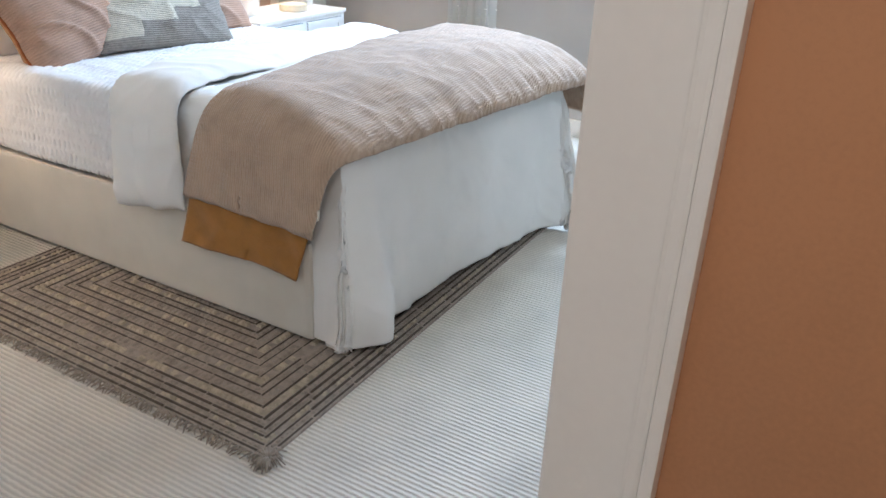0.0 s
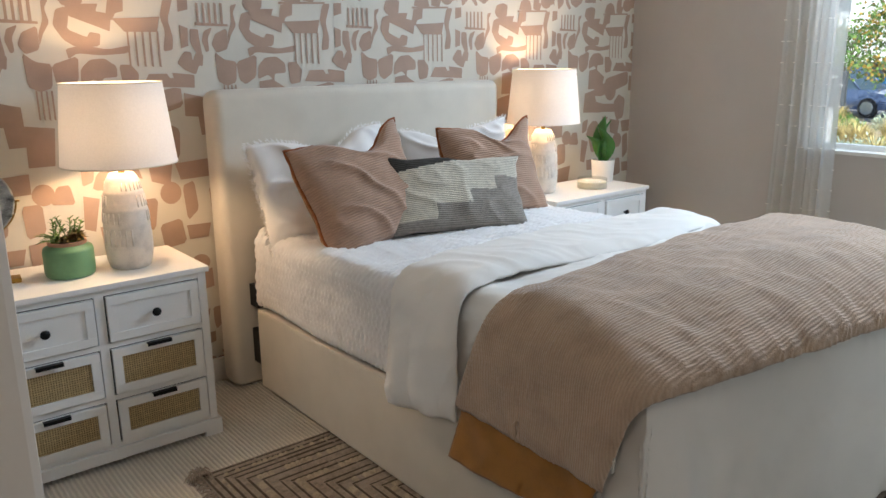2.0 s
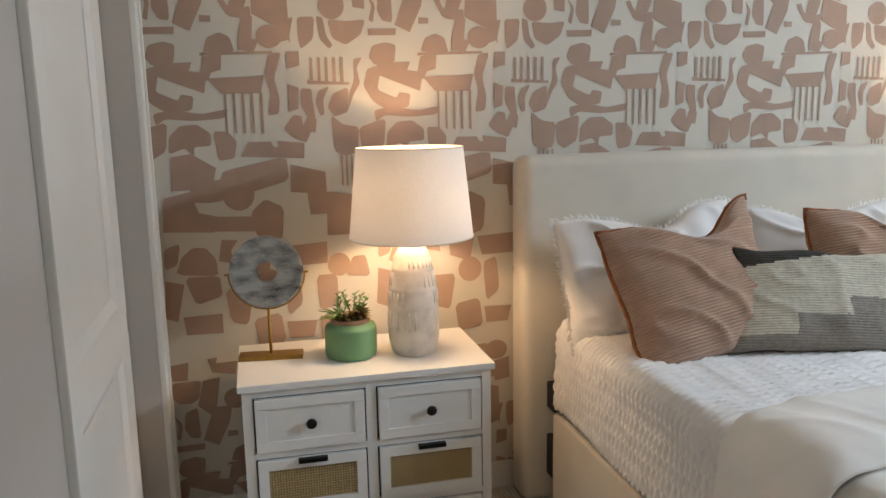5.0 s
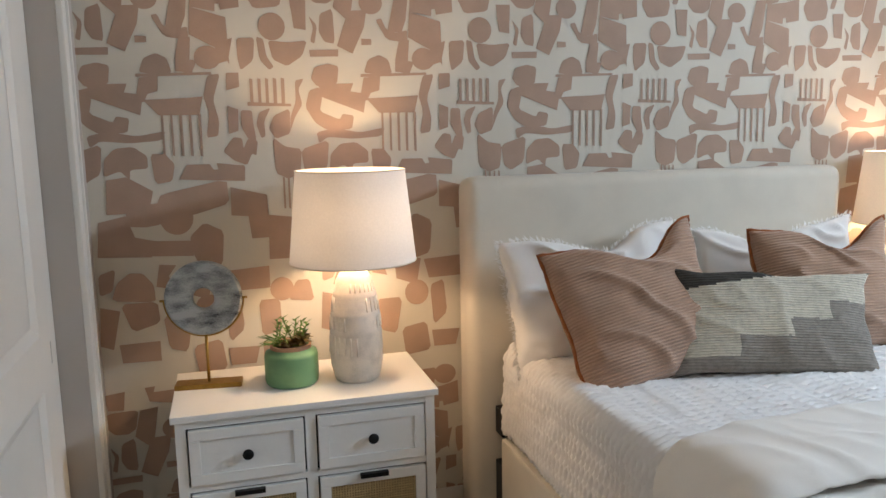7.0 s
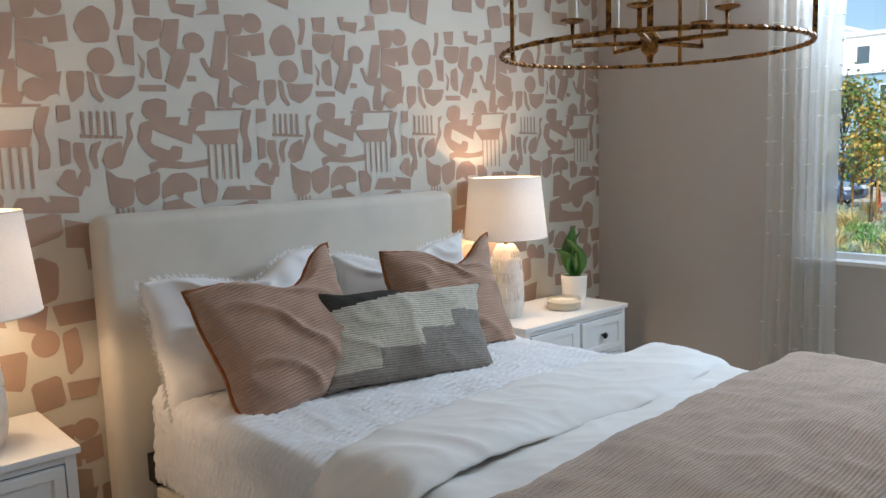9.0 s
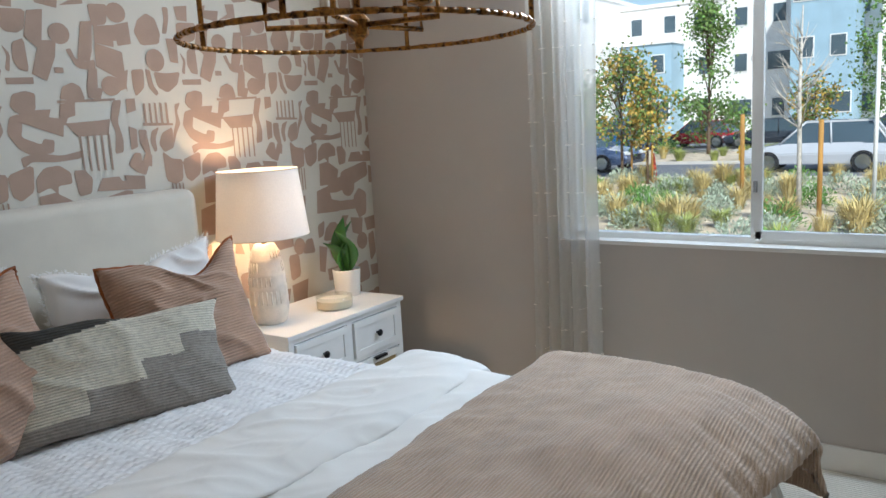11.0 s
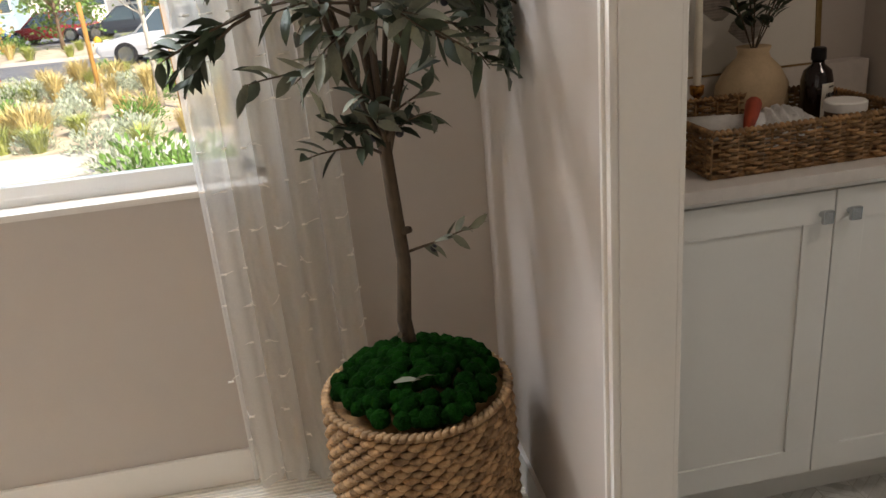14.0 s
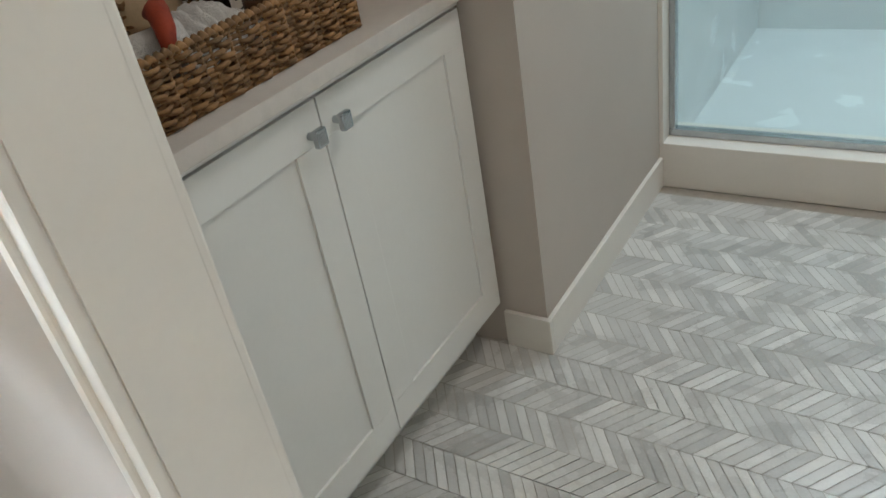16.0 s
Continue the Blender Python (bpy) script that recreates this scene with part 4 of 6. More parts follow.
# table lamps
def table_lamp(x, y):
    d = thing("table_lamp", "lit table lamp, white tapered shade on ribbed ceramic base", "lamp", pose(x, y, NH), "lamps on the nightstands")
    rows = [(0.0, 0.0), (0.066, 0.0), (0.074, 0.006), (0.080, 0.025), (0.086, 0.06), (0.087, 0.12), (0.084, 0.16), (0.085, 0.166), (0.083, 0.172),
            (0.080, 0.22), (0.081, 0.226), (0.078, 0.232), (0.070, 0.285), (0.071, 0.291), (0.067, 0.297), (0.060, 0.335), (0.046, 0.360), (0.042, 0.362), (0.0, 0.362)]
    part("base", lathe(rows, 40, False), M_CERAMIC, d, "cream textured ceramic body", True)
    for zone, (z0, z1, r0, r1) in enumerate(((0.095, 0.155, 0.0875, 0.085), (0.178, 0.218, 0.0835, 0.081), (0.236, 0.282, 0.078, 0.0715), (0.300, 0.33, 0.067, 0.062))):
        bm = bmesh.new()
        for i in range(26):
            a = i / 26 * 2 * math.pi
            if math.sin(a * 2 + zone * 1.3) < -0.15:
                continue
            c, s = math.cos(a), math.sin(a)
            add_tube(bm, [(r0 * c, r0 * s, z0), (r1 * c, r1 * s, z1)], 0.003, 5)
        tagged(part("rib_band", bm, M_CERAMIC, d), kind="stuff")
    part("stem", lathe([(0.012, 0.36), (0.012, 0.40), (0.006, 0.405), (0.006, 0.60)], 12), M_BRASS, d)
    bm = bmesh.new()
    steps, r0, r1, z0, z1 = 48, 0.206, 0.176, 0.398, 0.692
    rings = [[bm.verts.new((r * math.cos(2 * math.pi * i / steps), r * math.sin(2 * math.pi * i / steps), z)) for i in range(steps)] for r, z in ((r0, z0), ((r0 + r1) / 2, (z0 + z1) / 2), (r1, z1))]
    for a, b in zip(rings, rings[1:]):
        for i in range(steps):
            bm.faces.new((a[i], a[(i + 1) % steps], b[(i + 1) % steps], b[i])).smooth = True
    sh = part("shade", bm, M_SHADE, d, "white linen drum shade")
    for r, z in ((r0, z0), (r1, z1)):
        bm = bmesh.new()
        ring = [(r * math.cos(2 * math.pi * i / steps), r * math.sin(2 * math.pi * i / steps), z) for i in range(steps + 1)]
        add_tube(bm, ring, 0.0022, 5)
        part("shade_hem", bm, M_LINEN, sh)
    bm = bmesh.new()
    for k in range(3):
        a = k * 2.094
        add_tube(bm, [(0.006 * math.cos(a), 0.006 * math.sin(a), 0.60), (r1 * math.cos(a), r1 * math.sin(a), z1 - 0.012)], 0.0018, 5)
    part("spider", bm, M_BRASS, sh)
    bulb = bpy.data.materials.get("bulb_glow")
    if bulb is None:
        bulb = bpy.data.materials.new("bulb_glow")
        bulb.use_nodes = True
        pb = bulb.node_tree.nodes["Principled BSDF"]
        pb.inputs["Emission Color"].default_value = (*WARM, 1)
        pb.inputs["Emission Strength"].default_value = 6.0
    bm = lathe([(0.012, 0.42), (0.013, 0.44), (0.02, 0.46)], 12)
    part("socket", bm, M_BRASS, d)
    return d


table_lamp(BULBS[0][0], BULBS[0][1])
table_lamp(BULBS[1][0], BULBS[1][1])

# things on the nightstand by the closet
d = thing("marble_disc_sculpture", "grey veined marble ring on a thin brass stand", "sculpture", pose(-1.732, -0.235, NH, 0, 0, -6))
part("base", boxed(-0.105, 0.105, -0.032, 0.032, 0, 0.016, bevel=0.002), M_BRASS, d)
part("rod", tube([(0, 0, 0.014), (0, 0, 0.175)], 0.005, 8), M_BRASS, d)
bm = bmesh.new()
R, r, n = 0.120, 0.034, 56
loops = [[bm.verts.new((rr * math.cos(2 * math.pi * i / n), y, 0.294 + rr * math.sin(2 * math.pi * i / n))) for i in range(n)]
         for rr, y in ((r, -0.011), (r + 0.006, -0.016), (R - 0.006, -0.016), (R, -0.010), (R, 0.010), (R - 0.006, 0.016), (r + 0.006, 0.016), (r, 0.011))]
for k in range(8):
    a, b = loops[k], loops[(k + 1) % 8]
    for i in range(n):
        bm.faces.new((a[i], a[(i + 1) % n], b[(i + 1) % n], b[i])).smooth = k not in (1, 5)
part("ring", bm, M_MARBLE, d, "grey and white veined stone ring")
arcp = [((R + 0.004) * math.cos(a), 0, 0.294 + (R + 0.004) * math.sin(a)) for a in [math.pi + 0.05 + i * (math.pi - 0.1) / 30 for i in range(31)]]
part("cradle", tube(arcp, 0.0035, 6), M_BRASS, d, "thin brass cradle")
for s in (-1, 1):
    part("pin", tube([(s * (R + 0.016), 0, 0.29), (s * (R - 0.004), 0, 0.29)], 0.004, 6), M_BRASS, d)

d = thing("potted_succulent", "succulent arrangement in a sage-green ceramic pot", "plant", pose(-1.468, -0.285, NH))
part("pot", lathe([(0.0, 0), (0.078, 0), (0.084, 0.006), (0.087, 0.02), (0.087, 0.095), (0.083, 0.108), (0.066, 0.116), (0.064, 0.13), (0.058, 0.13), (0.058, 0.11), (0, 0.11)], 40, False), M_GREENPOT, d, "sage-green glazed pot", True)
part("pot_lip", lathe([(0.0645, 0.118), (0.0665, 0.119), (0.0665, 0.131), (0.058, 0.1315)], 32, False), M_TERRA, d, "bare clay lip")


def add_leaf(bm, base, tip, width, bend=0.25, mat=0, steps=3):
    """A folded leaf from its base to its tip."""
    base, tip = Vector(base), Vector(tip)
    ahead = tip - base
    side = ahead.cross(Vector((random.uniform(-1, 1), random.uniform(-1, 1), 1))).normalized()
    up = side.cross(ahead).normalized()
    rows = []
    for i in range(steps + 1):
        t = i / steps
        wd = width * math.sin(math.pi * min(0.98, 0.12 + 0.86 * t)) if i < steps else 0.001
        c = base + ahead * t + up * bend * ahead.length * math.sin(math.pi * t) * 0.5
        rows.append((bm.verts.new(c - side * wd / 2 + up * wd * 0.18), bm.verts.new(c), bm.verts.new(c + side * wd / 2 + up * wd * 0.18)))
    for a, b in zip(rows, rows[1:]):
        for k in (0, 1):
            f = bm.faces.new((a[k], a[k + 1], b[k + 1], b[k]))
            f.material_index, f.smooth = mat, True


bm = bmesh.new()
for c, n, ln in (((0.028, -0.03, 0.132), 46, 0.045), ((-0.012, -0.038, 0.130), 30, 0.035), ((0.038, 0.02, 0.135), 30, 0.04)):
    for i in range(n):
        a, e = i * 2.4, 0.25 + 1.1 * (1 - i / n)
        tip = Vector(c) + Vector((math.cos(a) * math.sin(e), math.sin(a) * math.sin(e), math.cos(e) * 0.8)) * ln
        add_leaf(bm, c, tip, 0.016, 0.3)
part("rosette", bm, M_SUCC, d, "olive and bronze succulent rosettes")
bm = bmesh.new()
for k in range(7):
    x, y, a = random.uniform(-0.05, 0.02), random.uniform(-0.03, 0.04), random.uniform(0, 6.28)
    hgt = random.uniform(0.05, 0.105)
    pts = [(x + 0.012 * t * math.cos(a), y + 0.012 * t * math.sin(a), 0.12 + hgt * t / 3) for t in range(4)]
    add_tube(bm, pts, 0.0025, 5)
    for j in range(22):
        t = j / 22
        p = Vector(pts[0]).lerp(Vector(pts[3]), t)
        b = j * 2.4
        add_leaf(bm, p, p + Vector((math.cos(b), math.sin(b), 0.7)) * 0.017, 0.007, 0.1, steps=2)
for k in range(16):
    a = random.uniform(2.2, 5.0)
    p = Vector((-0.035, -0.02, 0.13))
    add_leaf(bm, p, p + Vector((math.cos(a) * 0.075, math.sin(a) * 0.06, random.uniform(0.0, 0.04))), 0.007, 0.5)
part("sprigs", bm, M_LEAF, d, "bright green trailing sprigs")
part("soil", lathe([(0, 0.118), (0.058, 0.118), (0.05, 0.126), (0, 0.13)], 20, False), M_BARK, d)

# things on the nightstand by the window
d = thing("potted_orchid_leaves", "broad-leaved green plant in a small white pot", "plant", pose(1.645, -0.215, NH))
part("pot", lathe([(0, 0), (0.045, 0), (0.049, 0.004), (0.055, 0.10), (0.056, 0.105), (0.051, 0.105), (0.050, 0.09), (0, 0.09)], 32, False), M_WHITE, d, "plain white pot", True)
part("soil", lathe([(0, 0.086), (0.05, 0.090), (0.03, 0.098), (0, 0.10)], 16, False), M_BARK, d)
for tip, wd in (((-0.085, -0.03, 0.27), 0.11), ((-0.09, 0.03, 0.22), 0.10), ((0.005, 0.0, 0.31), 0.08), ((0.04, -0.01, 0.29), 0.09), ((-0.03, -0.035, 0.23), 0.09)):
    bm = bmesh.new()
    add_leaf(bm, (tip[0] * 0.15, tip[1] * 0.15, 0.095), tip, wd, 0.25, steps=8)
    thick(part("leaf", bm, M_LEAFDARK, d), 0.002)
d.scale = (1.3, 1.3, 1.3)
d = thing("glass_candle_bowl", "low glass bowl candle with cream wax", "candle", pose(1.405, -0.336, NH))
part("bowl", lathe([(0, 0), (0.080, 0), (0.087, 0.004), (0.088, 0.060), (0.085, 0.060), (0.084, 0.006), (0, 0.005)], 40, False), M_BOWL, d, "clear glass bowl", True)
part("wax", lathe([(0, 0.006), (0.0835, 0.006), (0.0835, 0.042), (0, 0.043)], 40, False), M_CANDLE, d, "cream wax", False)

# rug: rows of looped yarn laid in rectangles, a knotted fringe at both ends
RX0, RX1, RY0, RY1 = -1.245, 1.25, -2.44, -0.79
rug = thing("rug", "hand-knotted grey-brown wool rug with fringe, under the bed", "rug", pose(0, 0, 0))
part("backing", boxed(RX0, RX1, RY0, RY1, 0.0, 0.008), M_RUG, rug)
bands = [bmesh.new() for _ in range(3)]
k, off = 0, 0.006
while off < 0.80:
    wd = (0.010, 0.016, 0.012, 0.026, 0.010, 0.030)[k % 6] if off > 0.10 else 0.012
    kind = (1, 0, 1, 2, 1, 0)[k % 6]
    hgt = (0.012, 0.010, 0.016)[kind]
    x0, x1, y0, y1 = RX0 + off, RX1 - off, RY0 + off, RY1 - off
    lengths = ((x0, x1, y0, y0 + wd), (x0, x1, y1 - wd, y1), (x0, x0 + wd, y0 + wd, y1 - wd), (x1 - wd, x1, y0 + wd, y1 - wd))
    for a0, a1, b0, b1 in lengths:
        along_x = (a1 - a0) > (b1 - b0)
        n = max(2, int(max(a1 - a0, b1 - b0) / (0.20 if kind == 1 else 0.022)))
        for i in range(n):
            s, e = i / n, (i + (0.995 if kind == 1 else 0.93)) / n
            if kind == 2 and noise.noise(((a0 + i) * 0.7, b0 * 9, 1)) < -0.12:
                continue
            h2 = hgt + 0.003 * noise.noise((a0 * 7 + i * 0.5, b0 * 7 + i * 0.3, 2))
            if along_x:
                c = (a0 + (a1 - a0) * s, a0 + (a1 - a0) * e, b0, b1)
            else:
                c = (a0, a1, b0 + (b1 - b0) * s, b0 + (b1 - b0) * e)
            bm = bands[kind]
            lo = [bm.verts.new((x, y, 0.006)) for x, y in ((c[0], c[2]), (c[1], c[2]), (c[1], c[3]), (c[0], c[3]))]
            q = 0.25
            mx, my = min(0.005, (c[1] - c[0]) * q), min(0.005, (c[3] - c[2]) * q)
            hi = [bm.verts.new((x, y, h2)) for x, y in ((c[0] + mx, c[2] + my), (c[1] - mx, c[2] + my), (c[1] - mx, c[3] - my), (c[0] + mx, c[3] - my))]
            bm.faces.new(hi)
            for z in range(4):
                bm.faces.new((lo[z], lo[(z + 1) % 4], hi[(z + 1) % 4], hi[z]))
    off += wd + 0.002
    k += 1
for bm, mt, nm in zip(bands, (M_RUG, M_RUGDARK, M_RUGLIGHT), ("flat_weave", "dark_weave", "tufted_weave")):
    tagged(part(nm, bm, mt, rug), kind="stuff")
bm = bmesh.new()
for x, out in ((RX0, -1), (RX1, 1)):
    y = RY0
    while y < RY1:
        for s in range(4):
            ln, lean = random.uniform(0.02, 0.045), random.uniform(-0.03, 0.03)
            add_tube(bm, [(x, y, 0.008), (x + out * ln * 0.5, y + lean * 0.4, 0.011), (x + out * ln, y + lean, 0.004)], [0.004, 0.0035, 0.0015], 4)
        y += random.uniform(0.016, 0.03)
for cx, cy in ((RX0, RY0), (RX0, RY1), (RX1, RY0), (RX1, RY1)):
    for s in range(40):
        a, ln = random.uniform(0, 6.28), random.uniform(0.02, 0.06)
        add_tube(bm, [(cx, cy, 0.012), (cx + ln * 0.6 * math.cos(a), cy + ln * 0.6 * math.sin(a), 0.026), (cx + ln * math.cos(a), cy + ln * math.sin(a), 0.004)], [0.005, 0.004, 0.002], 4)
tagged(part("fringe", bm, M_RUG, rug, "knotted wool fringe"), kind="stuff")

# chandelier over the bed's foot
CHX, CHY, CHZ, CHR = 0.02, -1.745, 1.757, 0.368
ch = thing("chandelier", "gilded iron ring chandelier with candle sleeves hung from the ceiling", "chandelier", pose(CHX, CHY, 0))


def hoop(z, r, w=0.006, h=0.010):
    bm = bmesh.new()
    n = 96
    for i in range(n):
        a, b = 2 * math.pi * i / n, 2 * math.pi * (i + 1) / n
        add_tube(bm, [(r * math.cos(a), r * math.sin(a), z), (r * math.cos(b), r * math.sin(b), z)], w + 0.0008 * math.sin(i * 2.7), 6)
    return bm


part("lower_ring", hoop(CHZ, CHR), M_BRONZE, ch)
part("upper_ring", hoop(CHZ + 0.52, CHR * 0.94), M_BRONZE, ch)
for k in range(4):
    a = radians(20 + 90 * k)
    c, s = math.cos(a), math.sin(a)
    part("upright", tube([(CHR * c, CHR * s, CHZ), (CHR * c, CHR * s, CHZ + 0.26), (CHR * 0.94 * c, CHR * 0.94 * s, CHZ + 0.52)], 0.006, 6), M_BRONZE, ch)
    part("top_strut", tube([(CHR * 0.94 * c, CHR * 0.94 * s, CHZ + 0.52), (0, 0, CHZ + 0.62)], 0.005, 6), M_BRONZE, ch)
part("stem", tube([(0, 0, CHZ - 0.0), (0, 0, ZC - 0.02)], 0.008, 8), M_BRONZE, ch)
part("hub", lathe([(0, CHZ - 0.03), (0.008, CHZ - 0.028), (0.010, CHZ - 0.012), (0.022, CHZ + 0.0), (0.026, CHZ + 0.03), (0.014, CHZ + 0.045), (0, CHZ + 0.05)], 12, False), M_BRONZE, ch)
part("canopy", lathe([(0.06, ZC - 0.03), (0.065, ZC - 0.02), (0.065, ZC)], 24), M_BRONZE, ch)
for k in range(5):
    a = radians(62 + 72 * k)
    c, s = math.cos(a), math.sin(a)
    r2 = 0.19
    arm = part("arm", tube([(0.01 * c, 0.01 * s, CHZ + 0.02), (r2 * c, r2 * s, CHZ + 0.02), (r2 * c, r2 * s, CHZ + 0.075)], 0.0065, 6), M_BRONZE, ch)
    part("drip_pan", moved(lathe([(0.008, 0), (0.028, 0.006), (0.030, 0.010), (0.012, 0.010)], 20), pose(r2 * c, r2 * s, CHZ + 0.072)), M_BRONZE, arm)
    part("candle_sleeve", moved(lathe([(0.012, 0), (0.012, 0.10), (0.006, 0.104)], 16), pose(r2 * c, r2 * s, CHZ + 0.081)), M_CANDLE, arm, "cream candle sleeve")

# curtains
def curtain(y0, y1, x, top, bottom, label, seed, group="curtains at the window"):
    d = thing("curtain", label, "curtain", pose(x, 0, 0), group)
    n, m = 110, 40
    bm = bmesh.new()
    grid = []

    def at(u, v):
        spread = 1 - 0.12 * math.sin(math.pi * v) * (1 if y1 > -2 else 0.4)
        yc = (y0 + y1) / 2
        y = yc + (y0 + (y1 - y0) * u - yc) * spread
        ph = u * 2 * math.pi * 5.2 + seed
        depth = 0.030 * math.sin(ph) + 0.012 * math.sin(2.3 * ph + 1.2 * seed + 0.8 * v)
        return Vector((depth * (0.8 + 0.35 * v), y + 0.012 * math.cos(ph) + 0.006 * noise.noise((u * 4, v * 3, seed)), top + (bottom - top) * v))
    for j in range(m + 1):
        grid.append([bm.verts.new(at(i / n, j / m)) for i in range(n + 1)])
    for j in range(m):
        for i in range(n):
            bm.faces.new((grid[j][i], grid[j + 1][i], grid[j + 1][i + 1], grid[j][i + 1])).smooth = True
    part("sheer_panel", bm, M_CURTAIN, d, "sheer linen panel")
    bm = bmesh.new()
    rows = int((top - bottom) / 0.108)
    for r in range(rows):
        v = (r + 0.7) / rows
        i = 0.01
        while i < 0.97:
            ln = random.uniform(0.03, 0.06)
            pts = [at(i + ln * k / 3, v) + Vector((-0.004, 0, 0)) for k in range(4)]
            add_tube(bm, pts, [0.0012, 0.0012, 0.0012, 0.0012], 4)
            q = pts[random.randint(0, 3)]
            add_tube(bm, [q + Vector((-0.002, -0.008, 0)), q + Vector((-0.003, 0.008, 0))], [0.0032, 0.0032], 5)
            i += ln + random.uniform(0.05, 0.22)
    tagged(part("tufting", bm, M_STITCH, d, "rows of cream tufts"), kind="stuff")
    return d


curtain(-1.44, -1.05, 2.085, 2.62, 0.03, "sheer cream curtain with tufted rows beside the window", 0.4)
curtain(-3.07, -2.66, 2.085, 2.62, 0.03, "sheer cream curtain with tufted rows beside the olive tree", 2.1)
rod = thing("curtain_rod", "thin bronze curtain rod above the window", "curtain rod", pose(2.085, 0, 2.64))
part("pole", tube([(0, -3.15, 0), (0, -0.98, 0)], 0.011, 10), M_BRONZE, rod)
for y in (-3.12, -2.04, -1.0):
    part("bracket", tube([(0, y, 0), (0.078, y, 0)], 0.008, 8), M_BRONZE, rod)

# olive tree in a woven basket
TX, TY = 1.655, -3.165
basket = thing("woven_basket", "round water-hyacinth basket holding the olive tree", "basket", pose(TX, TY, 0))
RB, HB = 0.222, 0.53
part("liner", lathe([(0, 0.004), (RB - 0.03, 0.004), (RB - 0.012, 0.3), (RB - 0.014, HB - 0.02), (RB - 0.02, HB - 0.02), (0, HB - 0.05)], 40, False), M_WICKER, basket)
bm = bmesh.new()
rows, per = 30, 36
for r in range(rows):
    z = 0.014 + (HB - 0.03) * r / rows
    zz = (HB - 0.03) / rows
    for i in range(per):
        a0 = 2 * math.pi * (i + 0.5 * (r % 2)) / per
        rad = RB - 0.016 + 0.020 * math.sin(math.pi * min(1, 0.15 + z / HB * 0.7)) * 0.6
        pts = []
        for k in range(5):
            t = k / 4
            a = a0 + 2 * math.pi / per * 1.25 * t
            bulge = 0.013 * math.sin(math.pi * t)
            pts.append(((rad + bulge) * math.cos(a), (rad + bulge) * math.sin(a), z + zz * (0.15 + 0.75 * t) + 0.003 * noise.noise((i, r, 1))))
        add_tube(bm, pts, [0.0045, 0.0085, 0.0095, 0.0085, 0.0045], 6)
tagged(part("weave", bm, M_SEAGRASS, basket, "plaited water-hyacinth strands"), kind="stuff")
bm = bmesh.new()
for i in range(76):
    a, b = 2 * math.pi * i / 76, 2 * math.pi * (i + 1.3) / 76
    add_tube(bm, [((RB - 0.004) * math.cos(a), (RB - 0.004) * math.sin(a), HB - 0.012), ((RB + 0.004) * math.cos((a + b) / 2), (RB + 0.004) * math.sin((a + b) / 2), HB), ((RB - 0.01) * math.cos(b), (RB - 0.01) * math.sin(b), HB + 0.002)], [0.006, 0.009, 0.006], 6)
part("braided_rim", bm, M_SEAGRASS, basket)
tree = thing("olive_tree", "faux olive tree with grey-green leaves and mossy base", "tree", pose(TX, TY, HB - 0.03))
bm = bmesh.new()
for i in range(250):
    a, r = random.uniform(0, 6.28), (RB - 0.03) * math.sqrt(random.random())
    s = random.uniform(0.014, 0.026)
    z = 0.075 * (1 - (r / RB) ** 2) + 0.03
    lump = bmesh.ops.create_icosphere(bm, subdivisions=2, radius=s, matrix=pose(r * math.cos(a), r * math.sin(a), z))["verts"]
    for v in lump:
        v.co += 0.004 * Vector((noise.noise(v.co * 90), noise.noise(v.co * 90 + Vector((5, 0, 0))), noise.noise(v.co * 90 + Vector((0, 9, 0)))))
tagged(part("moss", bm, M_MOSS, tree, "dark green reindeer moss"), kind="stuff")
bm = bmesh.new()
add_leaf(bm, (-0.115, 0.02, 0.105), (-0.11, -0.035, 0.112), 0.016, 0.2)
add_leaf(bm, (-0.10, 0.06, 0.105), (-0.115, -0.0, 0.11), 0.015, 0.2)
part("fallen_leaf", bm, M_OLIVEPALE, tree, "pale fallen leaf on the moss")
T0 = Vector((0.06, -0.005, 0.06))
z0 = HB - 0.03
trunk_pts = [T0, T0 + Vector((0.0, 0.012, 0.12)), T0 + Vector((0.002, -0.004, 0.27)), T0 + Vector((0.0, 0.004, 0.42)), T0 + Vector((0.004, 0.012, 0.60))]
bm = bmesh.new()
add_tube(bm, trunk_pts, [0.019, 0.018, 0.0165, 0.016, 0.014], 10)
for p, o in ((T0 + Vector((0, 0.01, 0.085)), (-0.014, 0.012, 0.004)), (T0 + Vector((0, 0.0, 0.345)), (-0.01, -0.016, 0.005))):
    add_tube(bm, [p, p + Vector(o) * 1.6], [0.012, 0.008], 7)
part("trunk", bm, M_BARK, tree, "grey-brown knotty trunk")
limbs, leaves, fruit = bmesh.new(), bmesh.new(), bmesh.new()


